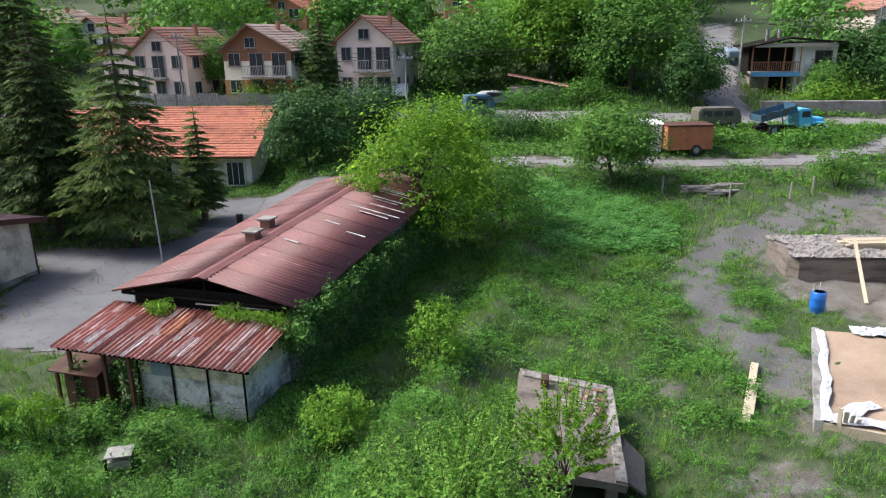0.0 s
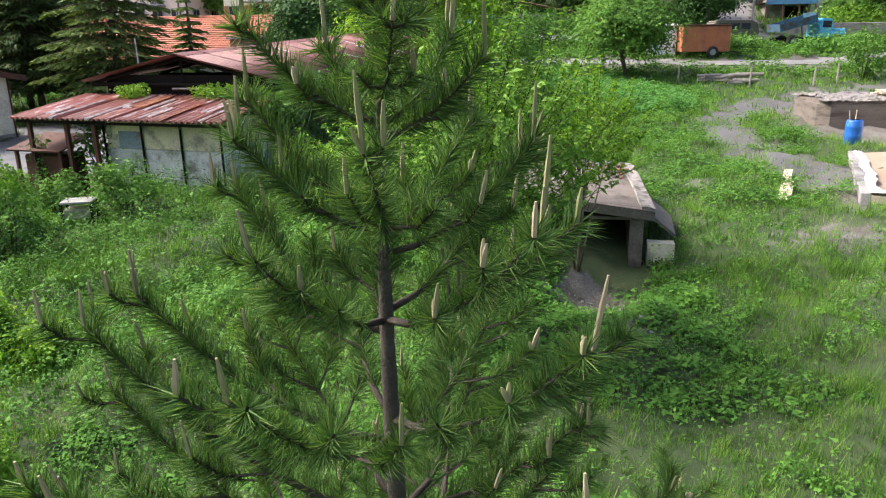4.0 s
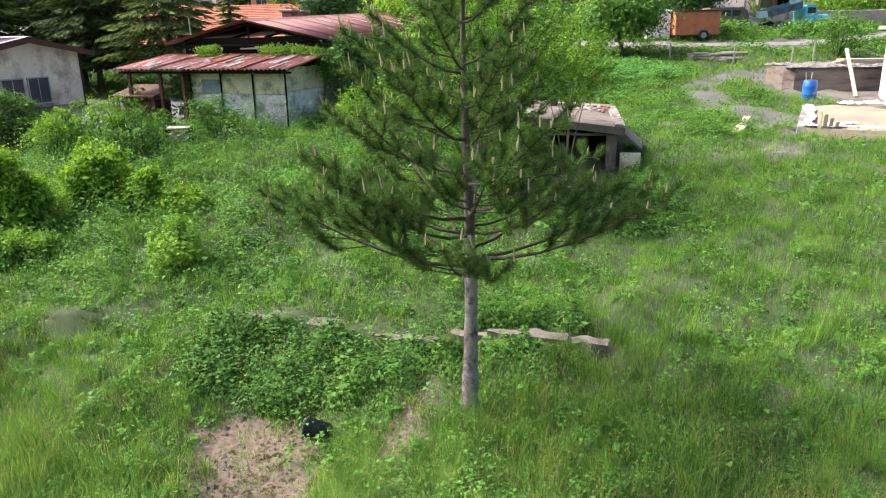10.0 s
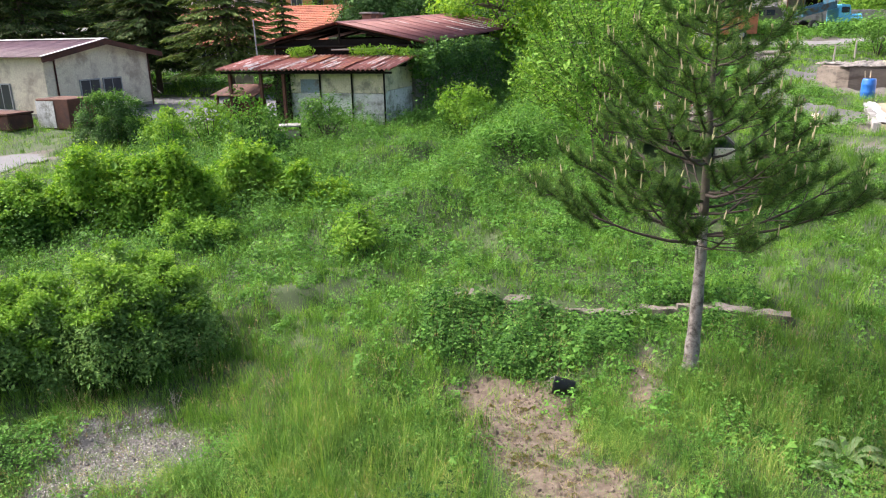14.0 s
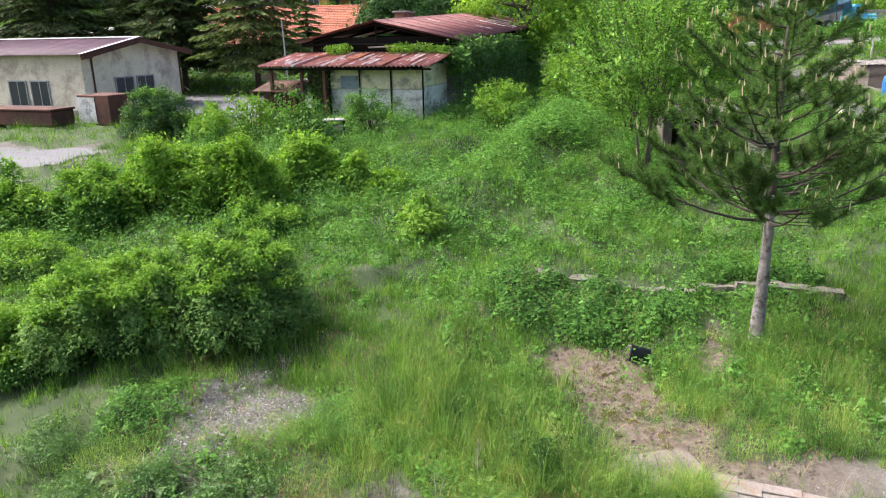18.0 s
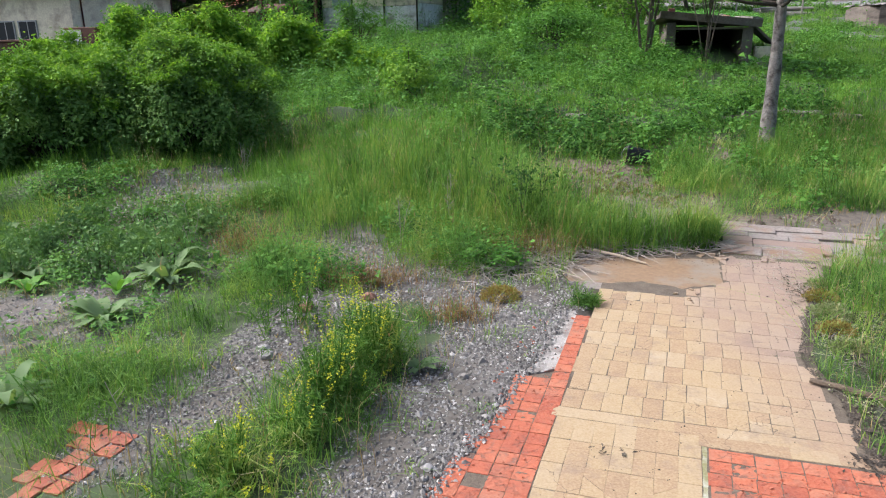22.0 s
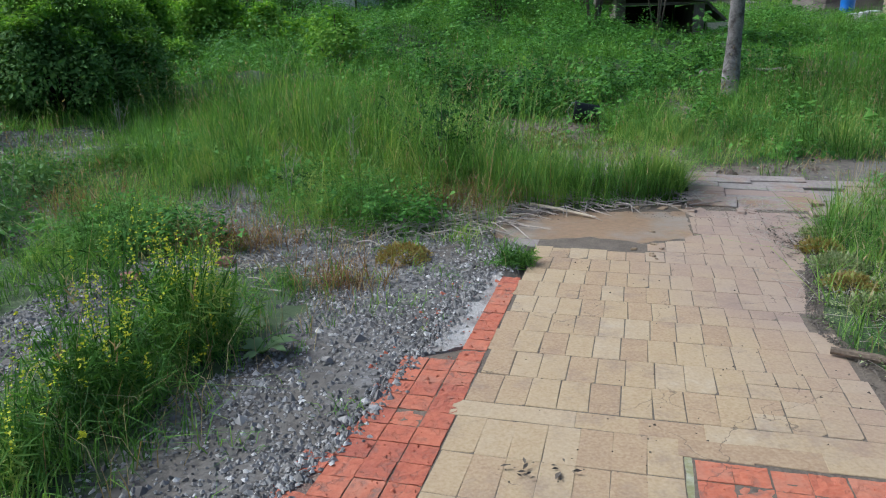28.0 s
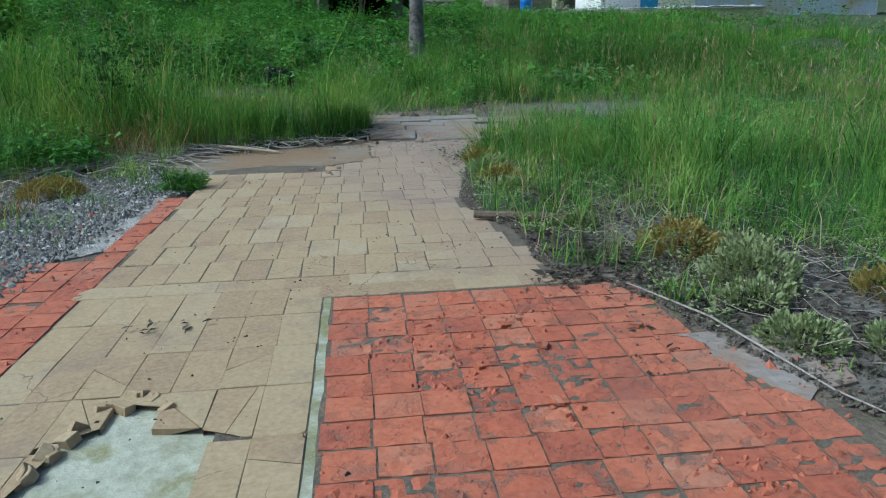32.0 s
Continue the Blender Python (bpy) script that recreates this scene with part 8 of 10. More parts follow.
leafy_shrub("round_shrub", "dark rounded shrub at the asphalt's end", -15.4, 19.2, (1.4, 1.1), 2.75, M["dark"], "shrub", 12, 0.07, 380)
leafy_shrub("round_shrub", "smaller green shrub beside the asphalt", -13.5, 18.9, (0.9, 0.8), 2.05, M["shrub"], "bright", 8, 0.07, 340)
plume_shrub("round_shrub", "light shrub in the long grass", -12.6, 16.6, (0.6, 0.5), 1.5, M["shrub"], "bright", 6, 300, 0.08)
bush("round_shrub", "small leafy shrub at the shed corner", -3.0, 17.4, (0.9, 0.8), 1.6, M["bright"], 45, 70, 0.08, tips="bright")
bush("round_shrub", "small fresh bush in the tall grass", -5.1, 6.9, (0.5, 0.45), 0.9, M["bright"], 34, 80, 0.06)
bush("round_shrub", "shrub at the ditch below the walnut", -0.2, 22.0, (0.9, 0.9), 2.2, M["bright"], 45, 70, 0.09, tips="bright")
bush("round_shrub", "low bramble bush on the mound", -1.8, 13.0, (1.1, 0.9), 0.9, M["weed"], 40, 80, 0.07)


# ivy over the shed's east wall and eaves
def ivy(name, label, boxes, parent_m, leaf, mat):
    t = thing(name, parent_m, label, "ivy")
    for x0, x1, y0, y1, z0, z1, n in boxes:
        n = int(n * 0.7)
        q = np.stack([rng.uniform(x0, x1, n), rng.uniform(y0, y1, n), rng.uniform(z0, z1, n)], 1)
        q[:, 0] += 0.16 * wob(q[:, 1], q[:, 2], 1.7) + rng.normal(0, 0.1, n)
        q[:, 2] += 0.12 * wob(q[:, 1], q[:, 0], 2.2)
        bm = bmesh.new()
        for k in range(max(3, int((y1 - y0) * 1.2))):
            yy = rng.uniform(y0, y1)
            pts = [((x0 + x1) / 2 + rng.normal() * 0.08, yy + rng.normal() * 0.15 * f, z0 + (z1 - z0) * f) for f in (0, 0.35, 0.7, 1.0)]
            tube(bm, pts, [0.02, 0.015, 0.01, 0.005], 5, False)
        st = part("stem", bm, M["twig"], t)
        st["kind"] = "stuff"
        part("foliage", leaf_mesh("foliage", *spray(q, leaf, np.tile([0.7, -0.3, 0.0], (n, 1)))), mat, t)["kind"] = "stuff"
    return t


SM = pose(-4.48, 20.28, 0, 0, 0, -17.2)
ivy("ivy", "dense dark ivy covering the shed's long wall", [(-0.35, 0.25, 0.0, 15, 1.2, 4.25, 28000), (-0.2, 0.5, -0.2, 8, 3.4, 4.45, 8000), (-0.3, 0.45, -0.9, 0.4, 3.2, 4.15, 2200)], SM, 0.095, M["ivy"])
ivy("ivy", "green creeper spilling over the lean-to roof", [(-2.6, -0.2, -0.6, 0.1, 3.9, 4.2, 1800), (-5.1, -4.3, -0.7, 0.0, 3.88, 4.25, 900)], SM, 0.085, M["bright"])
ivy("ivy", "dark creeper in the porch of the lean-to", [(-5.0, -3.9, -2.5, -2.0, 1.4, 3.4, 1500), (-6.4, -5.9, -2.7, -2.2, 1.2, 3.0, 500)], SM, 0.10, M["ivy"])


# the wooded hillside behind the houses, as one mass
def hillside():
    P, O = [], []
    n = 0
    while n < 260:
        x, y = rng.uniform(-95, 95), 74 + 62 * rng.random() ** 1.3
        if (seg_dist(np.array(x), np.array(y), SIDE) < 3.5) or (y < 84 and (-34 < x < -2)) or (y < 79 and 27 < x < 47):
            continue
        if any(math.hypot(x - hx, y - hy) < 6.5 for hx, hy in ((-41, 92), (-51, 99), (-33, 80), (-20, 101), (4, 105), (-1, 98), (53, 87))):
            continue
        if any(abs(x - hx * y / hy) < 4.2 and hy - 9 < y < hy for hx, hy in ((-41, 92), (-20, 100), (4, 105), (-51, 99))):
            continue
        h = rng.uniform(5, 9.5)
        q, o, _ = crown_points((0, 0, h * 0.5), (h * 0.42, h * 0.42, h * 0.5), 30, 24, h * 0.085, 0.5)
        P.append(q + [x, y, float(ground(x, y))]), O.append(o)
        n += 1
    P, O = np.concatenate(P), np.concatenate(O)
    t = thing("woods", pose(0, 0, 0), "dense green woods on the hillside", "trees", kind="stuff")
    part("foliage", far_leaves("foliage", *spray(P, 0.42, O)), M["wood_hill"], t)["kind"] = "stuff"


hillside()

# ---- grass, weeds and gravel stones ----
def in_paving(x, y):
    dx, dy = x - PK.x, y - PK.y
    det = PU.x * PV.y - PU.y * PV.x
    a, b = (dx * PV.y - dy * PV.x) / det, (PU.x * dy - PU.y * dx) / det
    right = np.interp(b, RB + [4.0], RA + [1.5])
    left = np.interp(b, [-2.6, -0.8, -0.2, 0.45, 0.6, 1.38, 1.45, 1.9, 2.05, 2.6, 2.9, 3.2], [-1.15, -1.07, -0.97, -0.94, -0.9, -0.85, -0.72, -0.74, -0.98, -0.95, -0.3, 0.15])
    return (b > -2.6) & (b < 3.9) & (a > left) & (a < right)



def free(x, y):
    """Where plants may stand: off paving, roads and buildings."""
    sx, sy = x + 4.48, y - 20.28
    lx, ly = sx * 0.955 - sy * 0.296, sx * 0.296 + sy * 0.955
    shed_in = (lx > -6.5) & (lx < -0.35) & (ly > -2.25) & (ly < 15.1)
    ux, uy = x + 22.2, y - 27.2
    bx, by = ux * 0.955 - uy * 0.296, ux * 0.296 + uy * 0.955
    low_in = (bx > -16) & (bx < 0.1) & (by > -0.1) & (by < 7.1)
    vx, vy = x - 1.69, y - 14.95
    kx, ky = vx * 0.979 - vy * 0.203, vx * 0.203 + vy * 0.979
    bunk_in = (kx > 0.0) & (kx < 2.55) & (ky > -0.6) & (ky < 5.0)
    fx, fy = x - 10.75, y - 18.0
    mx, my = fx * 0.899 - fy * 0.438, fx * 0.438 + fy * 0.899
    bed_in = (mx > -0.3) & (mx < 8.1) & (my > -0.2) & (my < 7.3)
    plat_in = (x > 15.0) & (x < 24.6) & (y > 28.8) & (y < 33)
    hut_in = (x > 17) & (x < 32) & (y > 19) & (y < 28)
    kerb_in = (seg_dist(x, y, [(-3.6, 5.1), (1.7, 3.85)]) < np.where(x < -0.6, 0.08, 0.14)) | (hump(x, y, 2.75, 13.9, 1.15, 0.9) > 0.8)
    return ~(shed_in | low_in | bunk_in | bed_in | plat_in | hut_in | kerb_in | in_paving(x, y))


def sow(x0, x1, y0, y1, n, dens):
    """Random points in a rectangle, kept with the chance dens(x, y) where the ground is free."""
    x, y = rng.uniform(x0, x1, n), rng.uniform(y0, y1, n)
    k = (rng.random(n) < dens(x, y)) & free(x, y)
    x, y = x[k], y[k]
    return np.stack([x, y, ground(x, y) - 0.01], 1)


def stuff(name, me, mat, label, category):
    ob = part(name, me, mat)
    return tagged(ob, label, category, kind="stuff")


def grass(name, label, zones, mat, seg=2):
    cs, fs, k = [], [], 0
    for P, H, W, lean in zones:
        co, f = blades(P, H, W, lean, seg)
        cs.append(co), fs.append(f + k)
        k += len(co)
    return stuff(name, mesh_np(name, np.concatenate(cs), np.concatenate(fs)), mat, label, "grass")


sight = lambda x, y: np.clip(1.4 * hump(x, y, 2.5, 11.6, 1.5, 2.9), 0, 1)     # the trodden hollow before the bunker


def tall(x, y):
    """How high the grass stands, 0 to 1."""
    t = 0.30 + 0.27 * wob(x, y, 0.8, 2.0) + 0.27 * wob(x, y, 2.3, 5.0)
    for cx, cy, rx, ry, k in ((1.3, -2.0, 2.0, 2.6, 0.3), (-0.6, -3.3, 0.8, 2.0, 0.4), (-4.5, 0.7, 1.2, 1.5, 0.5), (-3.6, -0.6, 0.7, 0.4, 0.12), (-5.9, -0.6, 0.9, 0.6, 0.3), (2.5, 1.5, 2.0, 1.8, 0.35), (-7.6, 3.6, 1.0, 0.8, 0.4), (6.5, 9.0, 3.0, 3.0, 0.25), (-6.4, -2.4, 1.6, 1.8, -0.4)):
        t = t + k * hump(x, y, cx, cy, rx, ry)
    return np.clip(t, 0.05, 1)


BED = lambda x: np.interp(x, [-3.8, -3.4, -2.8, -2.1, -1.7, -1.0, -0.4, 1.4], [3.2, 2.95, 2.75, 2.6, 2.7, 3.3, 3.6, 3.6])
bed = lambda x, y: (y > BED(x)) & (y < 4.5 - 0.24 * (x + 1)) & (x > -3.8) & (x < -0.6)
cover = lambda x, y: np.where(bed(x, y), 0.15, 1.0) * np.where((x < -4.9) & (y < -1.9), 0.3, 1.0) * np.clip(1.25 - 1.35 * bare(x, y) + 0.4 * wob(x, y, 5.0, 3.0) * (bare(x, y) > 0.1), 0.10 * (y < 5), 1) * np.clip(0.7 + 0.8 * tall(x, y), 0, 1)


def clumps(x0, x1, y0, y1, n, per, spread, lo, hi, dens=None):
    """Grass in tufts: roots and heights, taller in the middle of a tuft."""
    C = sow(x0, x1, y0, y1, n, dens or cover)
    k = np.repeat(np.arange(len(C)), per)
    size = np.exp(rng.normal(0, 0.35, len(C)))
    off = rng.normal(0, spread, (len(k), 2)) * size[k][:, None]
    P = C[k].copy()
    P[:, :2] += off
    keep = free(P[:, 0], P[:, 1])
    P, k, off = P[keep], k[keep], off[keep]
    P[:, 2] = ground(P[:, 0], P[:, 1]) - 0.01
    hc = (lo + (hi - lo) * tall(C[:, 0], C[:, 1])) * np.exp(rng.normal(0, 0.38, len(C))) * (1 - 0.45 * np.clip(bare(C[:, 0], C[:, 1]), 0, 1)) * (1 - 0.78 * sight(C[:, 0], C[:, 1]))
    H = hc[k] * (0.55 + 0.55 * rng.random(len(k))) * np.exp(-0.4 * (np.hypot(off[:, 0], off[:, 1]) / (2 * spread)) ** 2)
    return P, H


def heights(P, lo, hi):
    t = tall(P[:, 0], P[:, 1]) * (1 - 0.6 * np.clip(bare(P[:, 0], P[:, 1]), 0, 1))
    return (lo + (hi - lo) * t) * np.exp(rng.normal(0, 0.28, len(P)))


a1 = clumps(-9.0, 4.0, -6.5, 1.4, 11000, 16, 0.045, 0.08, 0.40)
a4 = clumps(-9.0, 4.0, 1.2, 4.2, 4800, 16, 0.06, 0.16, 0.36)
a2 = clumps(-14, 10, 4.0, 14, 12500, 15, 0.07, 0.16, 0.36)
a0 = clumps(-14.0, -9.0, -4.0, 4.2, 2200, 18, 0.07, 0.12, 0.40)
a3 = clumps(4.0, 10.0, -6.5, 4.2, 2600, 18, 0.07, 0.12, 0.45)
grass("grass", "tufts of fresh green meadow grass", [(*a1, 0.0042, 0.95)], M["grass"])
grass("meadow_grass", "uneven green meadow grass farther from the paving", [(*a0, 0.010, 0.45), (*a3, 0.009, 0.45), (*a4, 0.007, 0.5), (*a2, 0.010, 0.45)], M["meadow"], 1)
b1 = clumps(-16, 15, 13, 32, 19000, 9, 0.12, 0.16, 0.46)
b5 = clumps(-30, -15.5, 9, 33, 4200, 9, 0.12, 0.2, 0.5)
b2 = clumps(-30, 40, 30, 60, 13000, 10, 0.25, 0.2, 0.5)
b4 = clumps(-5, 6, 16, 46, 9000, 9, 0.1, 0.14, 0.34, lambda x, y: (np.abs(x + 1.7 - np.interp(y, [15.6, 18.5, 23.8, 30.3, 51.5], [-2.6, -1.5, 0.3, 2.4, 7.4])) < 2.3) * 0.9)
b3 = sow(-60, 70, 56, 80, 45000, lambda x, y: np.clip(1 - 1.5 * bare(x, y), 0, 1))
grass("grass_far", "rough green grass over the lot and the roadside banks", [(*b1, 0.017, 0.6), (*b4, 0.016, 0.5), (*b5, 0.018, 0.6), (*b2, 0.05, 0.55), (b3, heights(b3, 0.3, 0.6), 0.12, 0.5)], M["meadow"], 1)
c1 = clumps(-5.7, -2.9, -0.8, 1.7, 760, 18, 0.055, 0.34, 0.62, lambda x, y: np.clip(1.3 * hump(x, y, -4.2, 0.45, 1.5, 1.3), 0, 1))
c2 = clumps(-3.3, -1.6, -1.05, -0.45, 260, 14, 0.06, 0.34, 0.58, lambda x, y: 0.8 + 0 * x)
c3 = clumps(-1.0, 2.6, -0.1, 2.6, 700, 16, 0.06, 0.24, 0.48, lambda x, y: np.clip(0.6 + 0.6 * wob(x, y, 1.9, 3.0), 0, 1))
c5 = clumps(-1.8, -1.2, 0.6, 1.95, 130, 14, 0.05, 0.26, 0.48, lambda x, y: 0.8 + 0 * x)
c6 = clumps(-2.7, -1.5, 0.7, 1.9, 80, 12, 0.05, 0.12, 0.36, lambda x, y: 0.8 + 0 * x)
c7 = clumps(-6.45, -5.45, -3.6, -3.05, 120, 15, 0.04, 0.2, 0.4, lambda x, y: 0.8 + 0 * x)
c8 = clumps(-6.2, -5.0, -2.7, -0.9, 260, 15, 0.045, 0.16, 0.36, lambda x, y: np.clip(1.6 * hump(x, y, -5.65, -1.85, 0.32, 0.85, -0.2) - 0.1, 0, 1))
c9 = clumps(-5.1, -4.6, -4.45, -3.7, 70, 14, 0.045, 0.14, 0.3, lambda x, y: 0.8 + 0 * x)
c4 = clumps(-8.8, -5.6, -0.3, 1.9, 300, 14, 0.06, 0.16, 0.36, lambda x, y: np.clip(0.35 + 0.8 * wob(x, y, 2.3, 9.0), 0, 1) * (hump(x, y, -6.9, 0.9, 0.8, 0.5) < 0.5))
grass("tall_grass", "tall fine grass standing behind the gravel", [(*c1, 0.0058, 0.5), (*c2, 0.005, 0.6), (*c3, 0.0055, 0.6), (*c4, 0.0055, 0.65), (*c5, 0.005, 0.6), (*c6, 0.005, 0.7), (*c7, 0.0045, 0.9), (*c8, 0.0045, 0.9), (*c9, 0.0045, 0.9)], M["grass"])
d1 = sow(-8, 3, -6, 4, 24000, lambda x, y: np.clip(0.25 + 0.6 * wob(x, y, 1.4, 8.0), 0, 1) * (bare(x, y) < 0.9))
d2 = sow(-12, 14, 4, 24, 12000, lambda x, y: np.clip(0.1 + 0.5 * wob(x, y, 0.9, 8.0), 0, 1) * (bare(x, y) < 0.9))
grass("dry_grass", "dry straw-coloured grass stems between the green", [(d1, heights(d1, 0.12, 0.42), 0.0032, 0.7), (d2, heights(d2, 0.12, 0.36) * (1 - 0.7 * sight(d2[:, 0], d2[:, 1])), 0.007, 0.6)], M["straw"])


def seed_heads(P, H):
    """Thin stalks that end in a loose pale ear."""
    n = len(P)
    lean = rng.normal(0, 0.13, (n, 2)) * H[:, None]
    tip = P + np.concatenate([lean, H[:, None]], 1)
    s = norm(np.concatenate([rng.normal(size=(n, 2)), np.zeros((n, 1))], 1)) * 0.0011
    st = np.stack([P - s, P + s, tip], 1).reshape(-1, 3)
    k = np.repeat(np.arange(n), 5)
    f = rng.random(len(k)) * 0.22
    Q = tip[k] - np.concatenate([lean, H[:, None]], 1)[k] * f[:, None]
    d = norm(np.concatenate([rng.normal(0, 0.5, (len(k), 2)), np.ones((len(k), 1))], 1))
    w = norm(np.cross(d, rand_unit(len(k)))) * 0.003
    ear = np.stack([Q - w, Q + w, Q + d * 0.035], 1).reshape(-1, 3)
    co = np.concatenate([st, ear])
    return co, np.arange(len(co)).reshape(-1, 3)


e1 = sow(-8, 4, -5, 4, 4000, lambda x, y: (tall(x, y) > 0.35) * (bare(x, y) < 0.5) * 0.8)
co, f = seed_heads(e1, heights(e1, 0.3, 0.62))
stuff("seed_stalks", mesh_np("seed_stalks", co, f), M["straw"], "pale grass stalks with seed heads", "grass")


def weeds(name, label, P, size, mat, hmax=0.3, per=8, spread=0.09):
    """Low broad-leaved growth: small tufts of leaves on and above the ground."""
    k = np.repeat(np.arange(len(P)), per)
    h = rng.random(len(k)) ** 0.8 * (hmax * (0.4 + 0.6 * rng.random(len(P))))[k]
    Q = P[k] + np.stack([rng.normal(0, spread, len(k)), rng.normal(0, spread, len(k)), h + 0.02], 1)
    return stuff(name, leaflets(name, *spray(Q, size * 1.15, None, 0.3, 0.7, 0.9)), mat, label, "weeds")


creep = lambda x, y: np.clip(0.45 + 0.9 * wob(x, y, 0.9, 11.0), 0, 1) * (bare(x, y) < 0.45)
def hummocks(name, label, C, r, h, leaf, mat, per):
    """Leafy growth in uneven cushions that stand against one another."""
    n = len(C)
    k = np.repeat(np.arange(n), per)
    big = np.exp(rng.normal(0, 0.42, n))
    u = rand_unit(len(k))
    u[:, 2] = np.abs(u[:, 2])
    tallness = np.exp(rng.normal(0, 0.55, n)) * big ** 0.5
    q = u * np.stack([r * big, r * big, h * tallness], 1)[k] * (0.62 + 0.5 * rng.random(len(k)))[:, None]
    P = C[k] + q
    P[:, 2] = np.maximum(P[:, 2], ground(P[:, 0], P[:, 1]) + 0.02)
    P = P[(keep := free(P[:, 0], P[:, 1]))]
    return stuff(name, leaflets(name, *spray(P, leaf, u[keep] * 1.4, 0.4, 0.75, 0.6)), mat, label, "weeds")


pit = lambda x, y: hump(x, y, 2.9, 13.6, 1.5, 1.2) < 0.45
leafy = lambda x, y: np.clip(0.75 + 0.5 * wob(x, y, 0.9, 11.0), 0.3, 1) * (bare(x, y) + 0.3 * wob(x, y, 4.0, 2.0) < 0.5) * np.where(x > 1.8 + 0.6 * wob(x, y, 1.1), 0.4, 1.0)
w1 = sow(-12, 6, -0.4, 7.0, 2300, lambda x, y: leafy(x, y) * (y > 0.3 + 0.5 * wob(x, y, 2.0)) * ((x > -4.6) | (y > 3.0)) * (seg_dist(x, y, [(-3.6, 5.1), (1.8, 3.8)]) > 0.3))
w1b = sow(-3.8, 1.4, 2.0, 4.7, 620, lambda x, y: 0.95 * (y > BED(x)) * (seg_dist(x, y, [(-3.6, 5.1), (1.8, 3.8)]) > 0.27))
hummocks("ground_cover", "leafy green ground cover under the pine", w1, 0.21, 0.19, 0.030, M["weed"], 110)
hummocks("leaf_bed", "dense bed of broad green leaves before the kerb", w1b, 0.19, 0.27, 0.036, M["bed"], 130)
w2 = sow(-14, 14, 6.5, 20, 2300, lambda x, y: leafy(x, y) * pit(x, y) * (sight(x, y) < 0.35))
w2b = sow(-13, 0.5, 7.0, 19, 700, lambda x, y: 0.85 * np.ones_like(x))
hummocks("bramble_cover", "tangled brambles and nettles over the mounds", np.concatenate([w2, w2b]), 0.36, 0.36, 0.038, M["weed"], 150)
w2c = sow(0.3, 4.6, 8.6, 14.6, 2400, lambda x, y: np.clip(0.75 + 0.5 * wob(x, y, 2.0, 4.0), 0.2, 1) * (bare(x, y) < 0.5))
weeds("hollow_weeds", "low green weeds in the hollow before the shelter", w2c, 0.06, M["weed"], 0.14, 12, 0.11)
w3 = sow(-5, 14, 18, 44, 16000, lambda x, y: creep(x, y))
w3b = sow(4.5, 13, 33, 44, 5000, lambda x, y: 0.9 * (seg_dist(x, y, [(7, 42), (9, 37), (8, 33)]) < 3.2))
weeds("nettle_bed", "bluish-green nettle bed beside the ditch", w3b, 0.085, M["nettle"], 0.55, 18, 0.2)
weeds("rough_weeds", "mixed broad-leaved weeds over the lot", w3, 0.065, M["weed"], 0.36, 18, 0.18)
w4 = sow(-30, 36, 44, 64, 6500, lambda x, y: 0.8 * (bare(x, y) < 0.3))
weeds("bank_weeds", "rank green growth on the roadside bank", w4, 0.13, M["weed"], 0.5, 18, 0.3)


def stones(name, label, P, size, mat):
    """Angular pebbles: broken little pyramids half sunk in the soil."""
    n = len(P)
    a = np.arange(5) * 2 * math.pi / 5
    base = np.concatenate([np.stack([np.cos(a), np.sin(a), -0.25 + 0 * a], 1), [[0, 0, 0.75]]])
    V = base[None] * (0.6 + 0.6 * rng.random((n, 6, 1))) + rng.normal(0, 0.16, (n, 6, 3))
    s = size * np.exp(rng.normal(0, 0.42, n))
    V = V * s[:, None, None] * np.array([1, 0.8, 0.8])
    q = rng.random(n) * 6.28
    c, d = np.cos(q)[:, None], np.sin(q)[:, None]
    V = np.stack([V[..., 0] * c - V[..., 1] * d, V[..., 0] * d + V[..., 1] * c, V[..., 2]], -1) + P[:, None]
    f = np.array([[k, (k + 1) % 5, 5] for k in range(5)])
    F = (np.arange(n)[:, None, None] * 6 + f[None]).reshape(-1, 3)
    return stuff(name, mesh_np(name, V.reshape(-1, 3), F), mat, label, "gravel")


def stone_mat():
    m, nt, b = mat_new("gravel_stones")
    g = nt.nodes.new("ShaderNodeNewGeometry")
    col = ramp(nt, g.outputs["Random Per Island"], [(0.0, (0.0774, 0.07, 0.0619)), (0.5, (0.179, 0.169, 0.153)), (0.88, (0.286, 0.275, 0.253)), (1.0, (0.5, 0.483, 0.441))])
    nt.links.new(col, b.inputs["Base Color"])
    b.inputs["Roughness"].default_value = 0.9
    return m


M["stones"] = stone_mat()
lift = np.array([0, 0, 0.013])
s1 = lift + sow(-6.6, -2.9, -5.2, -0.7, 105000, lambda x, y: (bare(x, y) > 0.3) * np.clip(0.7 + 0.4 * wob(x, y, 4.0, 3.0), 0.3, 1))
s2 = lift + np.concatenate([sow(-4.5, 3, -1, 3, 16000, lambda x, y: (bare(x, y) > 0.5) * (0.02 + 0.10 * (x > -1.2))), sow(-8.3, -5.8, -0.6, 2.5, 22000, lambda x, y: bare(x, y) > 0.42)])
s6 = lift + sow(1.6, 4.2, 9.8, 14.4, 2500, lambda x, y: (bare(x, y) > 0.4) * 0.45)
stones("rubble", "pale broken rubble before the bunker", s6, 0.045, M["stones"])
g7 = clumps(-3.6, -0.9, -0.2, 2.6, 260, 14, 0.04, 0.06, 0.16, lambda x, y: 0.75 * (bare(x, y) > 0.35))
g8 = clumps(-8.3, -5.8, 0.1, 1.9, 150, 14, 0.04, 0.06, 0.18, lambda x, y: 0.75 * (bare(x, y) > 0.35))
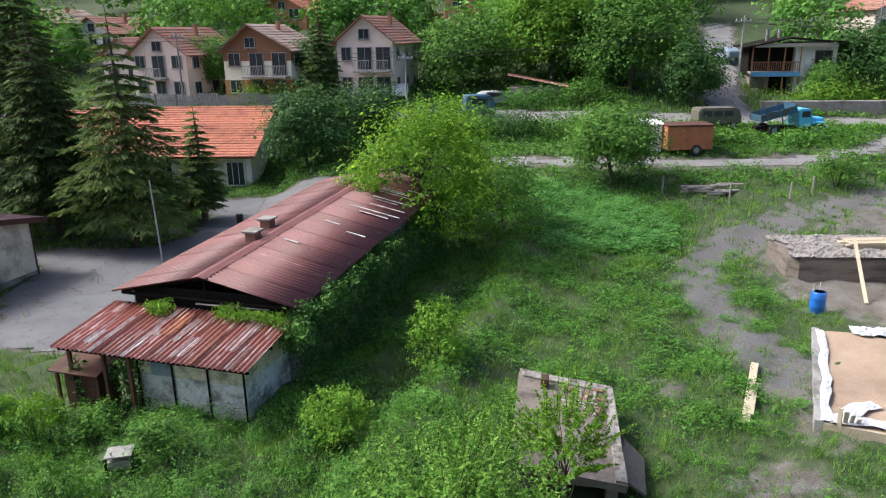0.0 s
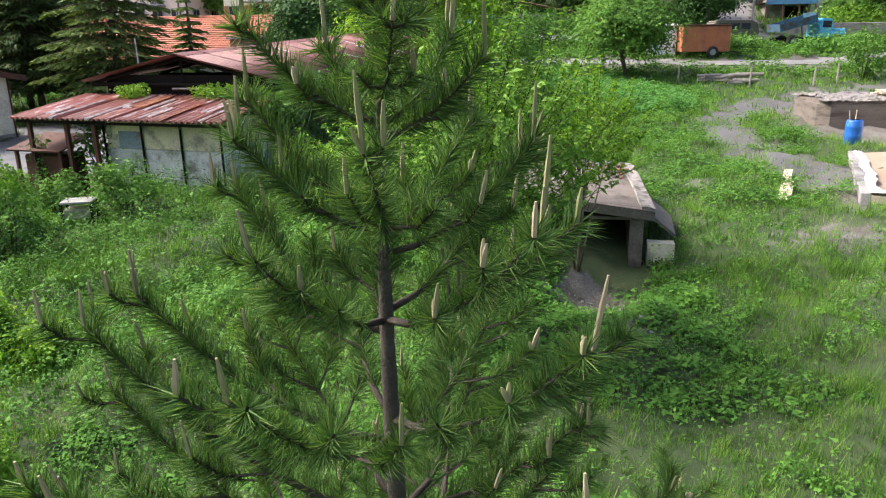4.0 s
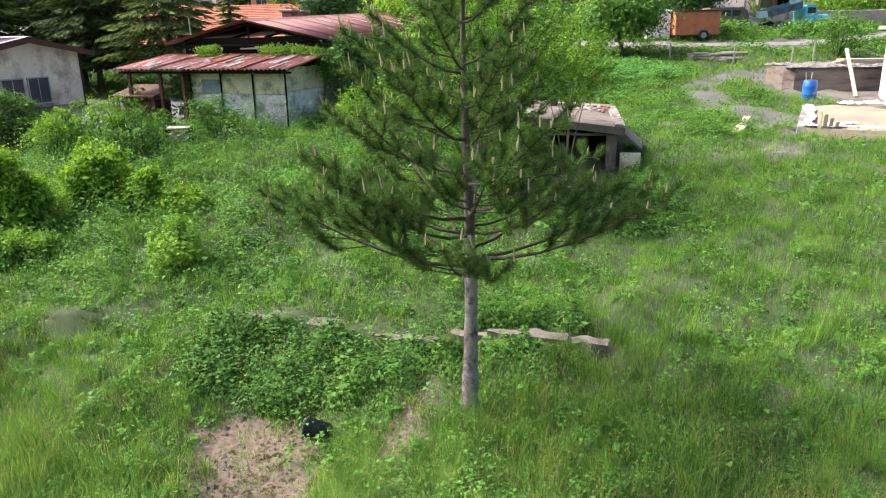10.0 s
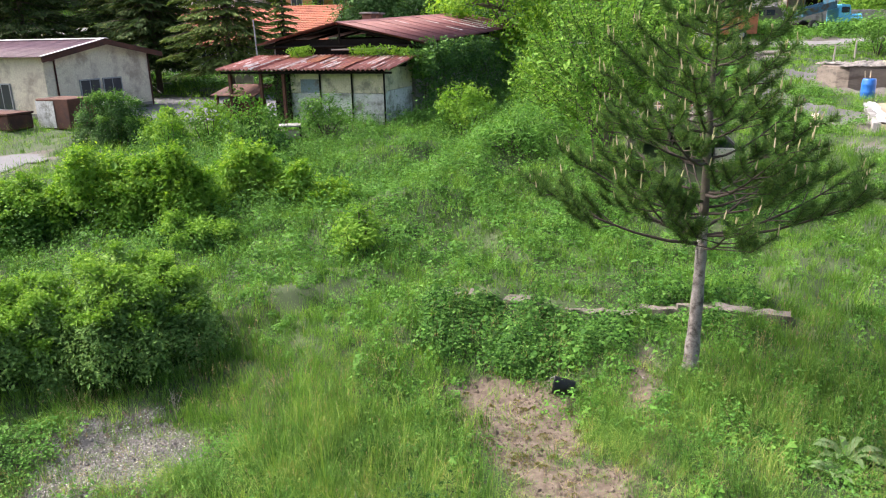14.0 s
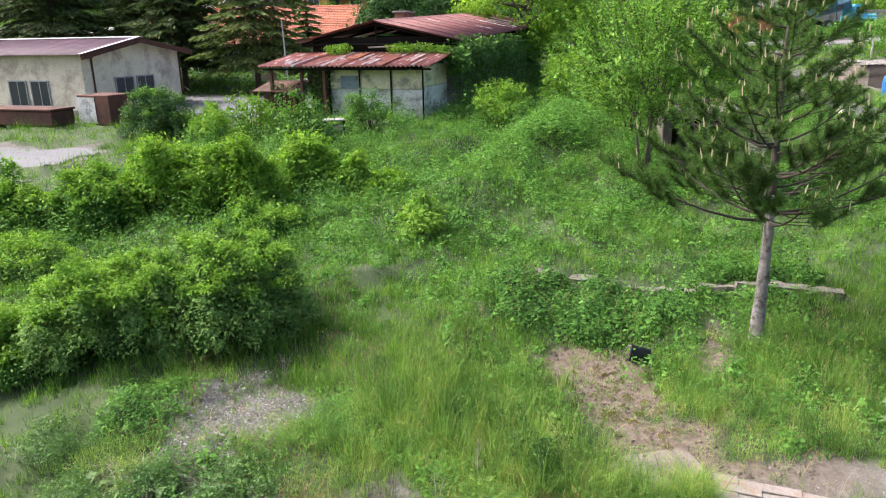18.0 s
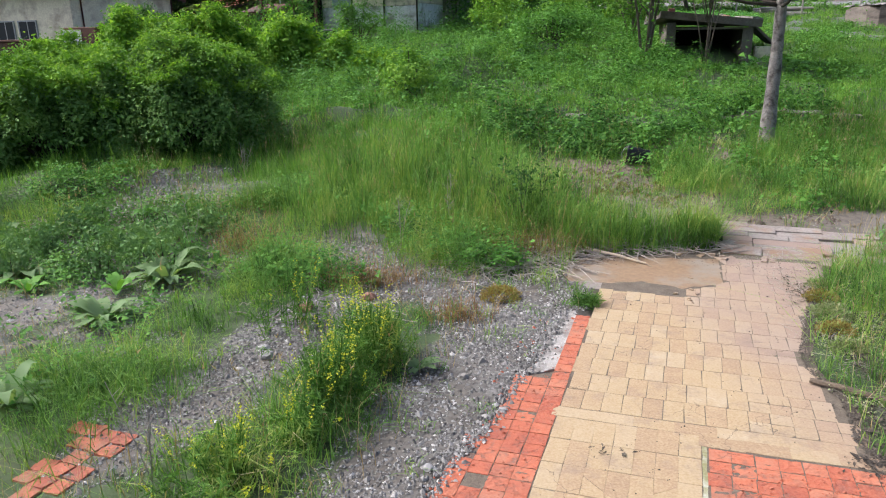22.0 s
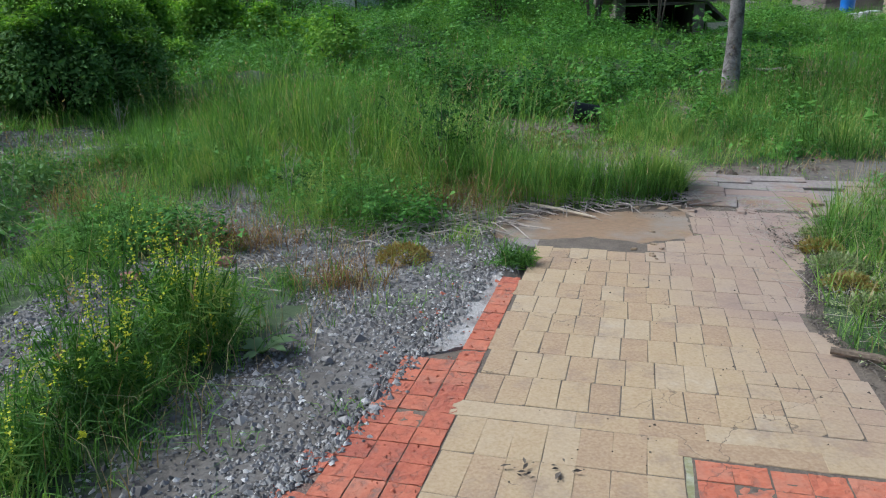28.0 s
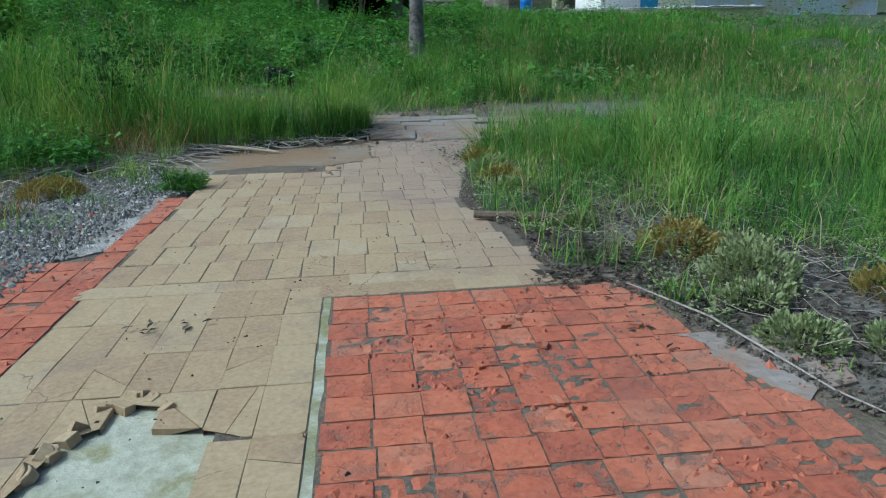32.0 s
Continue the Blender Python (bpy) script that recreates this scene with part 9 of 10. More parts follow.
grass("patch_grass", "sparse short grass sprouting on the bare patches", [(*g7, 0.004, 1.1), (*g8, 0.004, 1.1)], M["grass"])
g9 = clumps(-8.4, -0.4, -2.2, 2.9, 1100, 12, 0.05, 0.08, 0.22, lambda x, y: np.clip(0.3 + 0.7 * wob(x, y, 2.1, 7.0), 0, 1))
grass("brown_grass", "brownish dry grass among the green", [(*g9, 0.004, 1.2)], M["straw"])
s3 = lift + sow(2, 16, 9, 26, 16000, lambda x, y: (bare(x, y) > 0.5) * 0.4)
stones("gravel", "loose grey crushed gravel", s1, 0.0068, M["stones"])
s4 = lift + sow(-7.0, -2.8, -5.2, -0.8, 6500, lambda x, y: (bare(x, y) > 0.45) * 0.6)
stones("pebbles", "larger pale stones in the gravel", s4, 0.013, M["stones"])
stones("coarse_gravel", "scattered grey stones on bare soil", np.concatenate([s2, s3]), 0.011, M["stones"])


# low leafy weeds, dry stems and red crumbs close to the floor
w0 = sow(-0.8, 3.5, -6.0, 2.0, 2400, lambda x, y: np.clip(0.35 + 0.8 * wob(x, y, 1.7, 6.0), 0, 1) * (bare(x, y) < 0.75))
weeds("meadow_weeds", "small grey-green weeds in the meadow grass", w0, 0.019, M["nettle"], 0.2, 14, 0.05)
w5 = sow(-8.6, -3.6, -5.5, 1.2, 12000, lambda x, y: ((y > -1.9) | (x < -5.9)) * np.where((x < -5.7) & (y < 0.1), 0.3, 1.0) * np.clip(0.4 + 0.9 * wob(x, y, 1.9, 8.0), 0, 1) * (bare(x, y) < 0.6))
weeds("low_weeds", "low leafy weeds between the grass tufts", w5, 0.026, M["weed"], 0.22, 14, 0.05)


def crumbs(n, a0, a1, b0, b1, keep):
    a, b = rng.uniform(a0, a1, n), rng.uniform(b0, b1, n)
    k = rng.random(n) < keep(a, b)
    a, b = a[k], b[k]
    return np.stack([PK.x + PU.x * a + PV.x * b, PK.y + PU.y * a + PV.y * b, 0.003 + 0 * a], 1)


q1 = crumbs(2600, 0.0, 1.05, -1.5, 0.02, lambda a, b: np.clip(0.1 + 0.9 * wob(a, b, 5.0, 3.0), 0.02, 1))
q2 = crumbs(900, -1.1, -0.7, -1.2, 1.3, lambda a, b: 0.25 + 0 * a)
stones("brick_crumbs", "red clay crumbs and flakes on the tiles", np.concatenate([q1, q2]), 0.0065, M["tile_red"])

# ---- small plants and litter round the paving ----
M["dock"] = leaf_mat("dock_leaves", [(0.0, (0.0941, 0.175, 0.065)), (0.5, (0.16, 0.253, 0.0975)), (1.0, (0.254, 0.332, 0.179))], 0.45, 0.35)
M["sedum"] = leaf_mat("sedum_leaves", [(0.0, (0.15, 0.20, 0.08)), (0.5, (0.26, 0.30, 0.14)), (1.0, (0.38, 0.40, 0.22))], 0.5, 0.25)
M["sedum_red"] = leaf_mat("reddish_sedum_leaves", [(0.0, (0.20, 0.15, 0.05)), (0.5, (0.34, 0.24, 0.07)), (1.0, (0.30, 0.33, 0.10))], 0.5, 0.25)
M["flower"] = leaf_mat("yellow_petals", [(0.0, (0.40, 0.45, 0.02)), (1.0, (0.62, 0.64, 0.05))], 0.5, 0.35)
M["moss"] = leaf_mat("moss", [(0.0, (0.11, 0.12, 0.035)), (0.5, (0.20, 0.205, 0.06)), (0.85, (0.24, 0.22, 0.08)), (1.0, (0.24, 0.15, 0.07))], 0.8, 0.1)
M["clods"] = rough_surface("soil_clods", (0.045, 0.037, 0.029), (0.15, 0.125, 0.098), 60, 0.95, 0.3, world=True)
M["dry_red"] = leaf_mat("reddish_dry_grass", [(0.0, (0.13, 0.07, 0.035)), (0.5, (0.26, 0.15, 0.07)), (1.0, (0.36, 0.26, 0.13))], 0.7, 0.3)
M["litter"] = leaf_mat("dead_leaves", [(0.0, (0.035, 0.03, 0.026)), (0.6, (0.075, 0.062, 0.05)), (1.0, (0.17, 0.14, 0.11))], 0.9, 0.1)
M["dry_twig"] = rough_surface("dry_twigs", (0.176, 0.146, 0.122), (0.39, 0.351, 0.3), 8, 0.9, 0.2)


def rosette(x, y, r, leaves, mat, label, rise=0.5, name="dock_plant", w=0.32):
    """Broad leaves that arch out from one root, each its own part."""
    t = thing(name, pose(x, y, gz(x, y)), label, "plant", "leafy weeds")
    for i in range(leaves):
        az = i * 2.4 + rng.normal() * 0.2
        L = r * (0.6 + 0.5 * rng.random())
        up = rise * (0.5 + 0.8 * rng.random()) * (1 if i > leaves / 2 else 0.6)
        n = 6
        co = []
        for k in range(n):
            f = k / (n - 1)
            wd = w * L * math.sin(math.pi * min(0.97, 0.10 + 0.86 * f)) * 0.5
            d, zz = L * f, 0.01 + up * L * math.sin(f * 2.2) * 0.75
            wave = 0.11 * L * math.sin(k * 2.3 + i)
            for s, lift in ((-1, 0.25), (0, 0.0), (1, 0.25)):
                co.append((d, s * wd, zz + abs(s) * lift * wd + s * wave * 0.3))
        co = np.array(co)
        c, s_ = math.cos(az), math.sin(az)
        co = np.stack([co[:, 0] * c - co[:, 1] * s_, co[:, 0] * s_ + co[:, 1] * c, co[:, 2]], 1)
        f = [(3 * k + j, 3 * k + j + 1, 3 * k + j + 4, 3 * k + j + 3) for k in range(n - 1) for j in range(2)]
        part("leaf", mesh_np("leaf", co, f, True), M[mat], t)
    return t


for x, y, r, n, m_, up, lb in ((-6.3, -1.75, 0.30, 26, "dock", 0.95, "large fresh dock with many upright leaves"), (-6.42, -2.5, 0.26, 26, "dock", 0.6, "pale green dock rosette on the gravel"), (-7.6, -1.45, 0.32, 24, "dock", 0.6, "broad wavy-leaved dock on stony ground"),
                              (-7.5, -0.5, 0.27, 20, "dock", 0.7, "pale wavy dock beside dead twigs"), (-8.3, -0.62, 0.28, 20, "dock", 0.8, "leafy dock at the edge of the grass"), (-6.8, -0.52, 0.25, 20, "dock", 0.7, "leafy dock below the gravel patch"),
                              (-6.32, -3.66, 0.21, 20, "dock", 1.0, "large fresh dock beside the gravel"), (-4.3, -3.22, 0.13, 9, "dock", 0.7, "small broad-leaved weed in the flowering tuft"), (-7.5, -2.4, 0.24, 16, "dock", 0.6, "broad-leaved dock among the weeds")):
    rosette(x, y, r, n, m_, lb, up * 0.85, w=0.36)
for x, y, r in ((0.92, 0.7, 0.34), (1.3, 0.45, 0.28), (2.05, 0.7, 0.3), (0.6, 0.35, 0.24)):
    rosette(x, y, r, 12, "dock", "pale leafy weed in the meadow", 0.9)
for k in range(9):
    x, y = -7.6 + 2.2 * rng.random(), -2.6 + 2.6 * rng.random()
    rosette(x, y, 0.15 + 0.08 * rng.random(), 8, "weed", "small leafy weed on stony ground", 0.8, w=0.4)


def sedum(x, y, r, h, mat, label):
    """A cushion of fleshy bead-like leaves."""
    t = thing("sedum_plant", pose(x, y, gz(x, y)), label, "plant", "sedum cushions")
    n = int(2600 * (r / 0.15) ** 1.3)
    u = rand_unit(n)
    u[:, 2] = np.abs(u[:, 2])
    lump = 1 + 0.22 * np.sin(u[:, 0] * 7 + x * 9) * np.sin(u[:, 1] * 8 + y * 5)
    P = u * np.array([r, r, h]) * (lump * (0.75 + 0.3 * rng.random(n)))[:, None]
    P[:, 2] = np.maximum(P[:, 2], 0.004)
    D = norm(u + rand_unit(n) * 0.6 + [0, 0, 0.5])
    L = 0.013 * np.exp(rng.normal(0, 0.3, n))
    part("cushion", leaf_mesh("cushion", P, D, rand_unit(n), L, L * 0.55), M[mat], t)
    return t


sedum(-3.80, -2.08, 0.13, 0.07, "sedum_red", "yellowish-red sedum cushion on gravel")
for x, y, r, h, m_ in ((-1.86, -4.36, 0.13, 0.10, "sedum"), (-1.99, -4.50, 0.08, 0.06, "sedum"), (-1.84, -4.05, 0.12, 0.10, "sedum_red"), (-1.72, -4.2, 0.09, 0.08, "sedum"), (-1.80, -2.72, 0.10, 0.07, "sedum_red"), (-1.70, -2.45, 0.12, 0.07, "sedum"), (-1.62, -2.15, 0.10, 0.06, "sedum_red"),
                   (-1.84, -2.95, 0.09, 0.05, "sedum"), (-1.93, -3.62, 0.07, 0.05, "sedum"), (-2.07, -4.72, 0.09, 0.05, "sedum"), (-1.9, -4.85, 0.08, 0.05, "sedum"), (-1.6, -4.6, 0.09, 0.07, "sedum_red"), (-1.5, -1.9, 0.10, 0.06, "sedum")):
    sedum(x, y, r, h, m_, "pale sedum cushion at the paving's edge" if m_ == "sedum" else "reddish sedum cushion at the paving's edge")


def moss_pads():
    P = []
    for k in range(60):
        c = np.array([-2.4 + rng.normal() * 0.5, 1.3 + rng.normal() * 0.9])
        if bare(c[0], c[1]) < 0.3:
            continue
        n = 110
        r = 0.03 + 0.06 * rng.random() ** 1.8
        q = rng.normal(0, 1, (n, 2)) * r * 0.6
        P.append(np.stack([c[0] + q[:, 0], c[1] + q[:, 1], ground(c[0] + q[:, 0], c[1] + q[:, 1]) + 0.8 * r * np.exp(-(q ** 2).sum(1) / r ** 2 * 2) + 0.004 * rng.random(n)], 1))
    P = np.concatenate(P)
    n = len(P)
    D = norm(rand_unit(n) * 0.7 + [0, 0, 1])
    L = 0.016 * np.exp(rng.normal(0, 0.3, n))
    stuff("moss", leaf_mesh("moss", P, D, rand_unit(n), L, L * 0.5), M["moss"], "olive and rusty moss pads on bare soil", "moss")


moss_pads()


def mustard(x, y, rx, ry, stems, h, label, flowers=True):
    """A tuft of thin leafy stems with small yellow flowers up their tops."""
    t = thing("mustard_plant", pose(x, y, gz(x, y)), label, "plant", "flowering tufts")
    n = stems
    b = rng.normal(0, 0.45, (n, 2)) * [rx, ry]
    H = h * (0.55 + 0.6 * rng.random(n)) * np.exp(-0.5 * ((b / [rx, ry]) ** 2).sum(1))
    lean = b * 0.35 + rng.normal(0, 0.05, (n, 2))
    bm = bmesh.new()
    for i in range(0, n, 2):
        tube(bm, [(b[i, 0], b[i, 1], 0), (b[i, 0] + lean[i, 0] * 0.4, b[i, 1] + lean[i, 1] * 0.4, H[i] * 0.6), (b[i, 0] + lean[i, 0], b[i, 1] + lean[i, 1], H[i])], [0.0028, 0.0022, 0.0012], 3, False)
    part("stem", bm, M["weed"], t)["kind"] = "stuff"
    k = np.repeat(np.arange(n), 20)
    f = rng.random(len(k)) ** 0.9 * 0.92
    P = np.stack([b[k, 0] + lean[k, 0] * f, b[k, 1] + lean[k, 1] * f, H[k] * f], 1) + rng.normal(0, 0.012, (len(k), 3))
    part("foliage", leaf_mesh("foliage", *spray(P, 0.05, None, 0.35, 0.09, 0.2)), M["grass"], t)["kind"] = "stuff"
    if flowers:
        pick = rng.permutation(n)[: int(n * 0.15)]
        k = np.repeat(pick, 26)
        f = 0.7 + 0.55 * rng.random(len(k))
        P = np.stack([b[k, 0] + lean[k, 0] * f, b[k, 1] + lean[k, 1] * f, H[k] * f], 1) + rng.normal(0, 0.006, (len(k), 3))
        part("flower", leaf_mesh("flower", *spray(P, 0.0095, None, 0.25, 0.8, 0.6)), M["flower"], t)["kind"] = "stuff"
    return t


mustard(-4.58, -3.18, 0.2, 0.25, 250, 0.40, "dense green tuft with small yellow flower spikes")
mustard(-4.72, -3.6, 0.17, 0.2, 190, 0.36, "leafy tuft on gravel with yellow flower spikes")
mustard(-5.15, -2.6, 0.25, 0.25, 60, 0.36, "sparse yellow-flowered weed on the gravel")
mustard(-4.78, -3.98, 0.1, 0.1, 40, 0.30, "sparse tall weed with bright yellow flower spikes")
mustard(-5.05, -4.25, 0.2, 0.24, 130, 0.24, "low green tuft beside the red tiles")
mustard(-3.22, -2.21, 0.07, 0.05, 40, 0.09, "small dark weed growing between tiles", False)
mustard(-3.30, -2.95, 0.02, 0.06, 14, 0.04, "tiny weed in the joint of the red border", False)
mustard(-3.40, -4.05, 0.05, 0.04, 24, 0.035, "tiny weeds in the cracked tiles", False)


# patches of grass where tufts stand on the gravel
pp = []
for cx, cy, rx, ry, n, h in ((-6.0, -3.5, 0.35, 0.7, 1800, 0.16), (-4.2, -1.1, 0.5, 0.5, 1700, 0.23), (-3.0, -0.5, 0.9, 0.3, 900, 0.2), (-5.5, -1.5, 0.3, 0.5, 1800, 0.22), (-1.95, -0.75, 0.35, 0.12, 1400, 0.24), (-1.3, 1.2, 0.22, 0.7, 1500, 0.22), (-0.2, 2.3, 0.35, 0.3, 1800, 0.2), (-6.1, 0.3, 0.35, 0.2, 1500, 0.25), (-1.25, -3.4, 0.2, 1.4, 700, 0.13), (-1.0, -2.2, 0.3, 0.9, 1400, 0.2), (-0.85, -4.4, 0.35, 0.6, 1200, 0.17)):
    q = np.stack([cx + rng.normal(0, 0.5, n) * rx, cy + rng.normal(0, 0.5, n) * ry], 1)
    q = q[free(q[:, 0], q[:, 1])]
    P = np.stack([q[:, 0], q[:, 1], ground(q[:, 0], q[:, 1]) - 0.01], 1)
    pp.append((P, h * np.exp(rng.normal(0, 0.42, len(P))), 0.0036, 1.15))
grass("grass_tufts", "thick grass tufts rising from the gravel and edges", pp, M["grass"])


def scatter_twigs(name, label, boxes, r0, mat):
    bm = bmesh.new()
    for x0, x1, y0, y1, n, L in boxes:
        for _ in range(n):
            x, y, a = rng.uniform(x0, x1), rng.uniform(y0, y1), rng.random() * 6.28
            l = L * (0.4 + rng.random())
            p = [(x + math.cos(a) * l * f + rng.normal() * 0.02 * l, y + math.sin(a) * l * f + rng.normal() * 0.02 * l, 0) for f in (0, 0.5, 1)]
            p = [(u, v, max(0.0, gz(u, v)) + 0.006 + (0.05 * rng.random() if i else 0.01)) for i, (u, v, _) in enumerate(p)]
            tube(bm, p, [r0, r0 * 0.8, r0 * 0.4], 4, False)
    ob = part(name, bm, mat)
    return tagged(ob, label, "twigs", kind="stuff")


scatter_twigs("dry_twigs", "heap of dry grey twigs and stems", [(-4.0, -3.1, -1.5, -0.75, 330, 0.36), (-3.2, -1.9, -1.12, -0.7, 190, 0.30), (-4.3, -3.6, -1.8, -1.2, 50, 0.22), (-7.9, -6.8, -0.8, 0.0, 60, 0.3), (-8.25, -7.4, -0.6, -0.05, 170, 0.36), (-5.6, -4.2, -2.6, -1.9, 40, 0.14)], 0.0044, M["dry_twig"])
scatter_twigs("dry_straws", "thin dry straws on the soil by the paving", [(-2.05, -1.5, -5.0, -3.5, 40, 0.16), (-2.1, -0.9, -5.4, -2.4, 420, 0.13), (-1.9, -1.3, -2.4, -1.2, 120, 0.12)], 0.0013, M["old_plank"])
st = thing("stick", pose(0, 0, 0), "pale peeled stick lying across the floor's edge", "stick")
part("wood", tubed([(-3.12, -0.98, 0.05), (-2.8, -1.2, 0.03), (-2.62, -1.36, 0.015)], [0.012, 0.011, 0.007], 7), M["plank"], st)
sk = thing("stick", pose(0, 0, 0), "weathered brown stake lying on the tiles", "stick")
part("wood", tubed([(-2.25, -3.37, 0.022), (-2.14, -3.45, 0.024), (-1.98, -3.60, 0.03)], [0.014, 0.018, 0.015], 8), rough_surface("old_stake", (0.075, 0.055, 0.038), (0.19, 0.145, 0.10), 9, 0.9, 0.4), sk)
sk = thing("stick", pose(0, 0, 0), "thin dead branch at the paving's edge", "stick")
part("wood", tubed([(-2.2, -4.25, 0.015), (-2.18, -4.55, 0.02), (-2.22, -4.93, 0.012), (-2.2, -5.2, 0.015)], [0.0025, 0.003, 0.0022, 0.0014], 6), M["dry_twig"], sk)

# leaf litter and soil crumbs along the edges
lp = []
for cx, cy, rx, ry, n in ((-2.08, -3.95, 0.12, 0.3, 1500), (-1.82, -3.0, 0.09, 0.5, 1200), (-1.68, -2.2, 0.09, 0.4, 700), (-2.0, -4.6, 0.16, 0.4, 1500), (-3.3, -1.2, 0.5, 0.12, 900), (-1.6, -4.2, 0.4, 0.9, 4000), (-1.35, -2.8, 0.3, 0.7, 1800), (-2.25, -4.12, 0.12, 0.07, 420), (-3.4, -4.02, 0.09, 0.05, 22)):
    x, y = cx + rng.normal(0, 0.6, n) * rx, cy + rng.normal(0, 0.6, n) * ry
    lp.append(np.stack([x, y, np.maximum(ground(x, y), 0.0) + 0.006 + 0.008 * rng.random(n)], 1))
lp = np.concatenate(lp)
stuff("leaf_litter", leaf_mesh("leaf_litter", *spray(lp, 0.016, None, 0.5, 0.4, 1.5)), M["litter"], "dark dead leaves and soil crumbs at the paving's edge", "litter")

# single stones and brick ends
for k, (x, y, s, m_, lb) in enumerate(((-5.12, -2.31, 0.07, "old_brick", "rusty broken brick end on the gravel"), (-4.72, -2.1, 0.06, "old_brick", "red brick fragment in the weeds"), (-5.23, -2.95, 0.045, "concrete", "pale stone on the gravel"), (-5.19, -3.05, 0.05, "concrete", "pale stone on the gravel"), (-6.05, -3.05, 0.05, "concrete", "pale stone on the gravel"), (-3.86, -3.65, 0.03, "concrete", "pale stone on the gravel"), (-4.05, -3.3, 0.03, "old_concrete", "grey stone on the gravel"), (-3.75, -3.9, 0.028, "old_concrete", "grey stone on the gravel"), (-4.2, -4.15, 0.03, "concrete", "pale stone on the gravel"), (-4.3, -4.45, 0.03, "brick", "red brick chip on the gravel"))):
    t = thing("stone", pose(x, y, gz(x, y), 0, 0, k * 47), lb, "stone", "loose stones")
    bm = bmesh.new()
    bmesh.ops.create_icosphere(bm, subdivisions=2, radius=s)
    for v in bm.verts:
        q = v.co.normalized()
        v.co *= 0.8 + 0.35 * noise.noise(q * 1.7 + Vector((k, 0, 0)))
        v.co.z = v.co.z * 0.6 + s * 0.35
    part("rock", bm, M[m_], t)

# remnant of red tiles in the weeds
rem = thing("tile_remnant", pose(0, 0, 0), "leftover patch of broken red tiles in the gravel", "tiles")
for k in range(24):
    a, b = -2.85 + RP * (k % 4), -0.92 - RP * (k // 4)
    if rng.random() < 0.3:
        continue
    x, y, z = pav(a + rng.normal() * 0.006, b + rng.normal() * 0.006)
    ob = part("tile", TILES["tile_red"][k % 8], None, rem)
    ob.matrix_local = pose(x, y, gz(x, y) + 0.010, rng.normal() * 3, rng.normal() * 3, rng.normal() * 4)
# loose tile chips
for k in range(14):
    a, b = (-0.05 + rng.normal() * 0.14, 1.95 + rng.normal() * 0.12) if k < 7 else (0.1 + 0.7 * rng.random(), -0.15 - 0.6 * rng.random())
    x, y, z = pav(a, b)
    ob = part("tile_chip", TILES["tile_half" if k < 7 else "tile_red"][3], None, floor)
    ob.matrix_local = pose(x, y, 0.012, rng.normal() * 5, rng.normal() * 5, rng.random() * 180) @ Matrix.Diagonal((0.18 + 0.2 * rng.random(), 0.12 + 0.15 * rng.random(), 0.4, 1))

q3 = np.concatenate([crumbs(900, -0.65, 0.6, -1.2, 2.2, lambda a, b: 0.1 + 0.5 * (wob(a, b, 3.0, 5.0) > 0.4)), crumbs(1200, 0.66, 1.1, -0.5, 0.4, lambda a, b: 0.6 + 0 * a), crumbs(800, -0.5, 1.2, 2.7, 3.2, lambda a, b: 0.7 + 0 * a)])
stones("soil_crumbs", "dark soil crumbs on the tiles", q3, 0.003, M["litter"])


def dead_stalk(x, y, h, label, leafy=0):
    """A dry branching weed stem, with a few shrivelled leaves."""
    t = thing("dry_weed", pose(x, y, gz(x, y)), label, "plant", "dry stalks")
    bm = bmesh.new()
    tips = []
    for s in range(3):
        lean = rng.normal(0, 0.12, 2) * h
        p = [(0, 0, 0), (lean[0] * 0.4, lean[1] * 0.4, h * 0.5), (lean[0], lean[1], h * (0.8 + 0.3 * rng.random()))]
        tube(bm, p, [0.003, 0.0024, 0.0014], 5, False)
        for k in range(9):
            f = 0.3 + 0.7 * rng.random()
            q = Vector(p[0]).lerp(Vector(p[2]), f)
            a = rng.random() * 6.28
            e = q + Vector((math.cos(a) * 0.1, math.sin(a) * 0.1, 0.09)) * h * (0.6 + 0.8 * rng.random())
            tube(bm, [q, e], [0.0015, 0.0008], 4, False)
            tips.append(e)
    part("stem", bm, M["dry_twig" if not leafy else "twig"], t)
    if leafy:
        P = np.array([tuple(e) for e in tips])
        P = np.repeat(P, leafy, 0) + rng.normal(0, 0.03, (len(P) * leafy, 3))
        part("foliage", leaf_mesh("foliage", *spray(P, 0.035, None, 0.3, 0.4, 0.2)), M["dark"], t)["kind"] = "stuff"
    return t


for x, y, h, lf in ((-3.55, -0.55, 0.62, 10), (-3.75, -0.35, 0.55, 8), (-3.35, -0.25, 0.5, 6), (-2.45, -0.75, 0.32, 0), (-4.6, -0.9, 0.5, 0), (-4.2, -0.5, 0.55, 0), (-5.35, -4.25, 0.42, 0), (-6.3, -1.2, 0.5, 0), (-7.1, -0.3, 0.45, 0), (-6.7, 1.6, 0.5, 0)):
    dead_stalk(x, y, h, "dark leafy weed standing behind the paving" if lf else "dry pale weed stalk in the grass", lf)

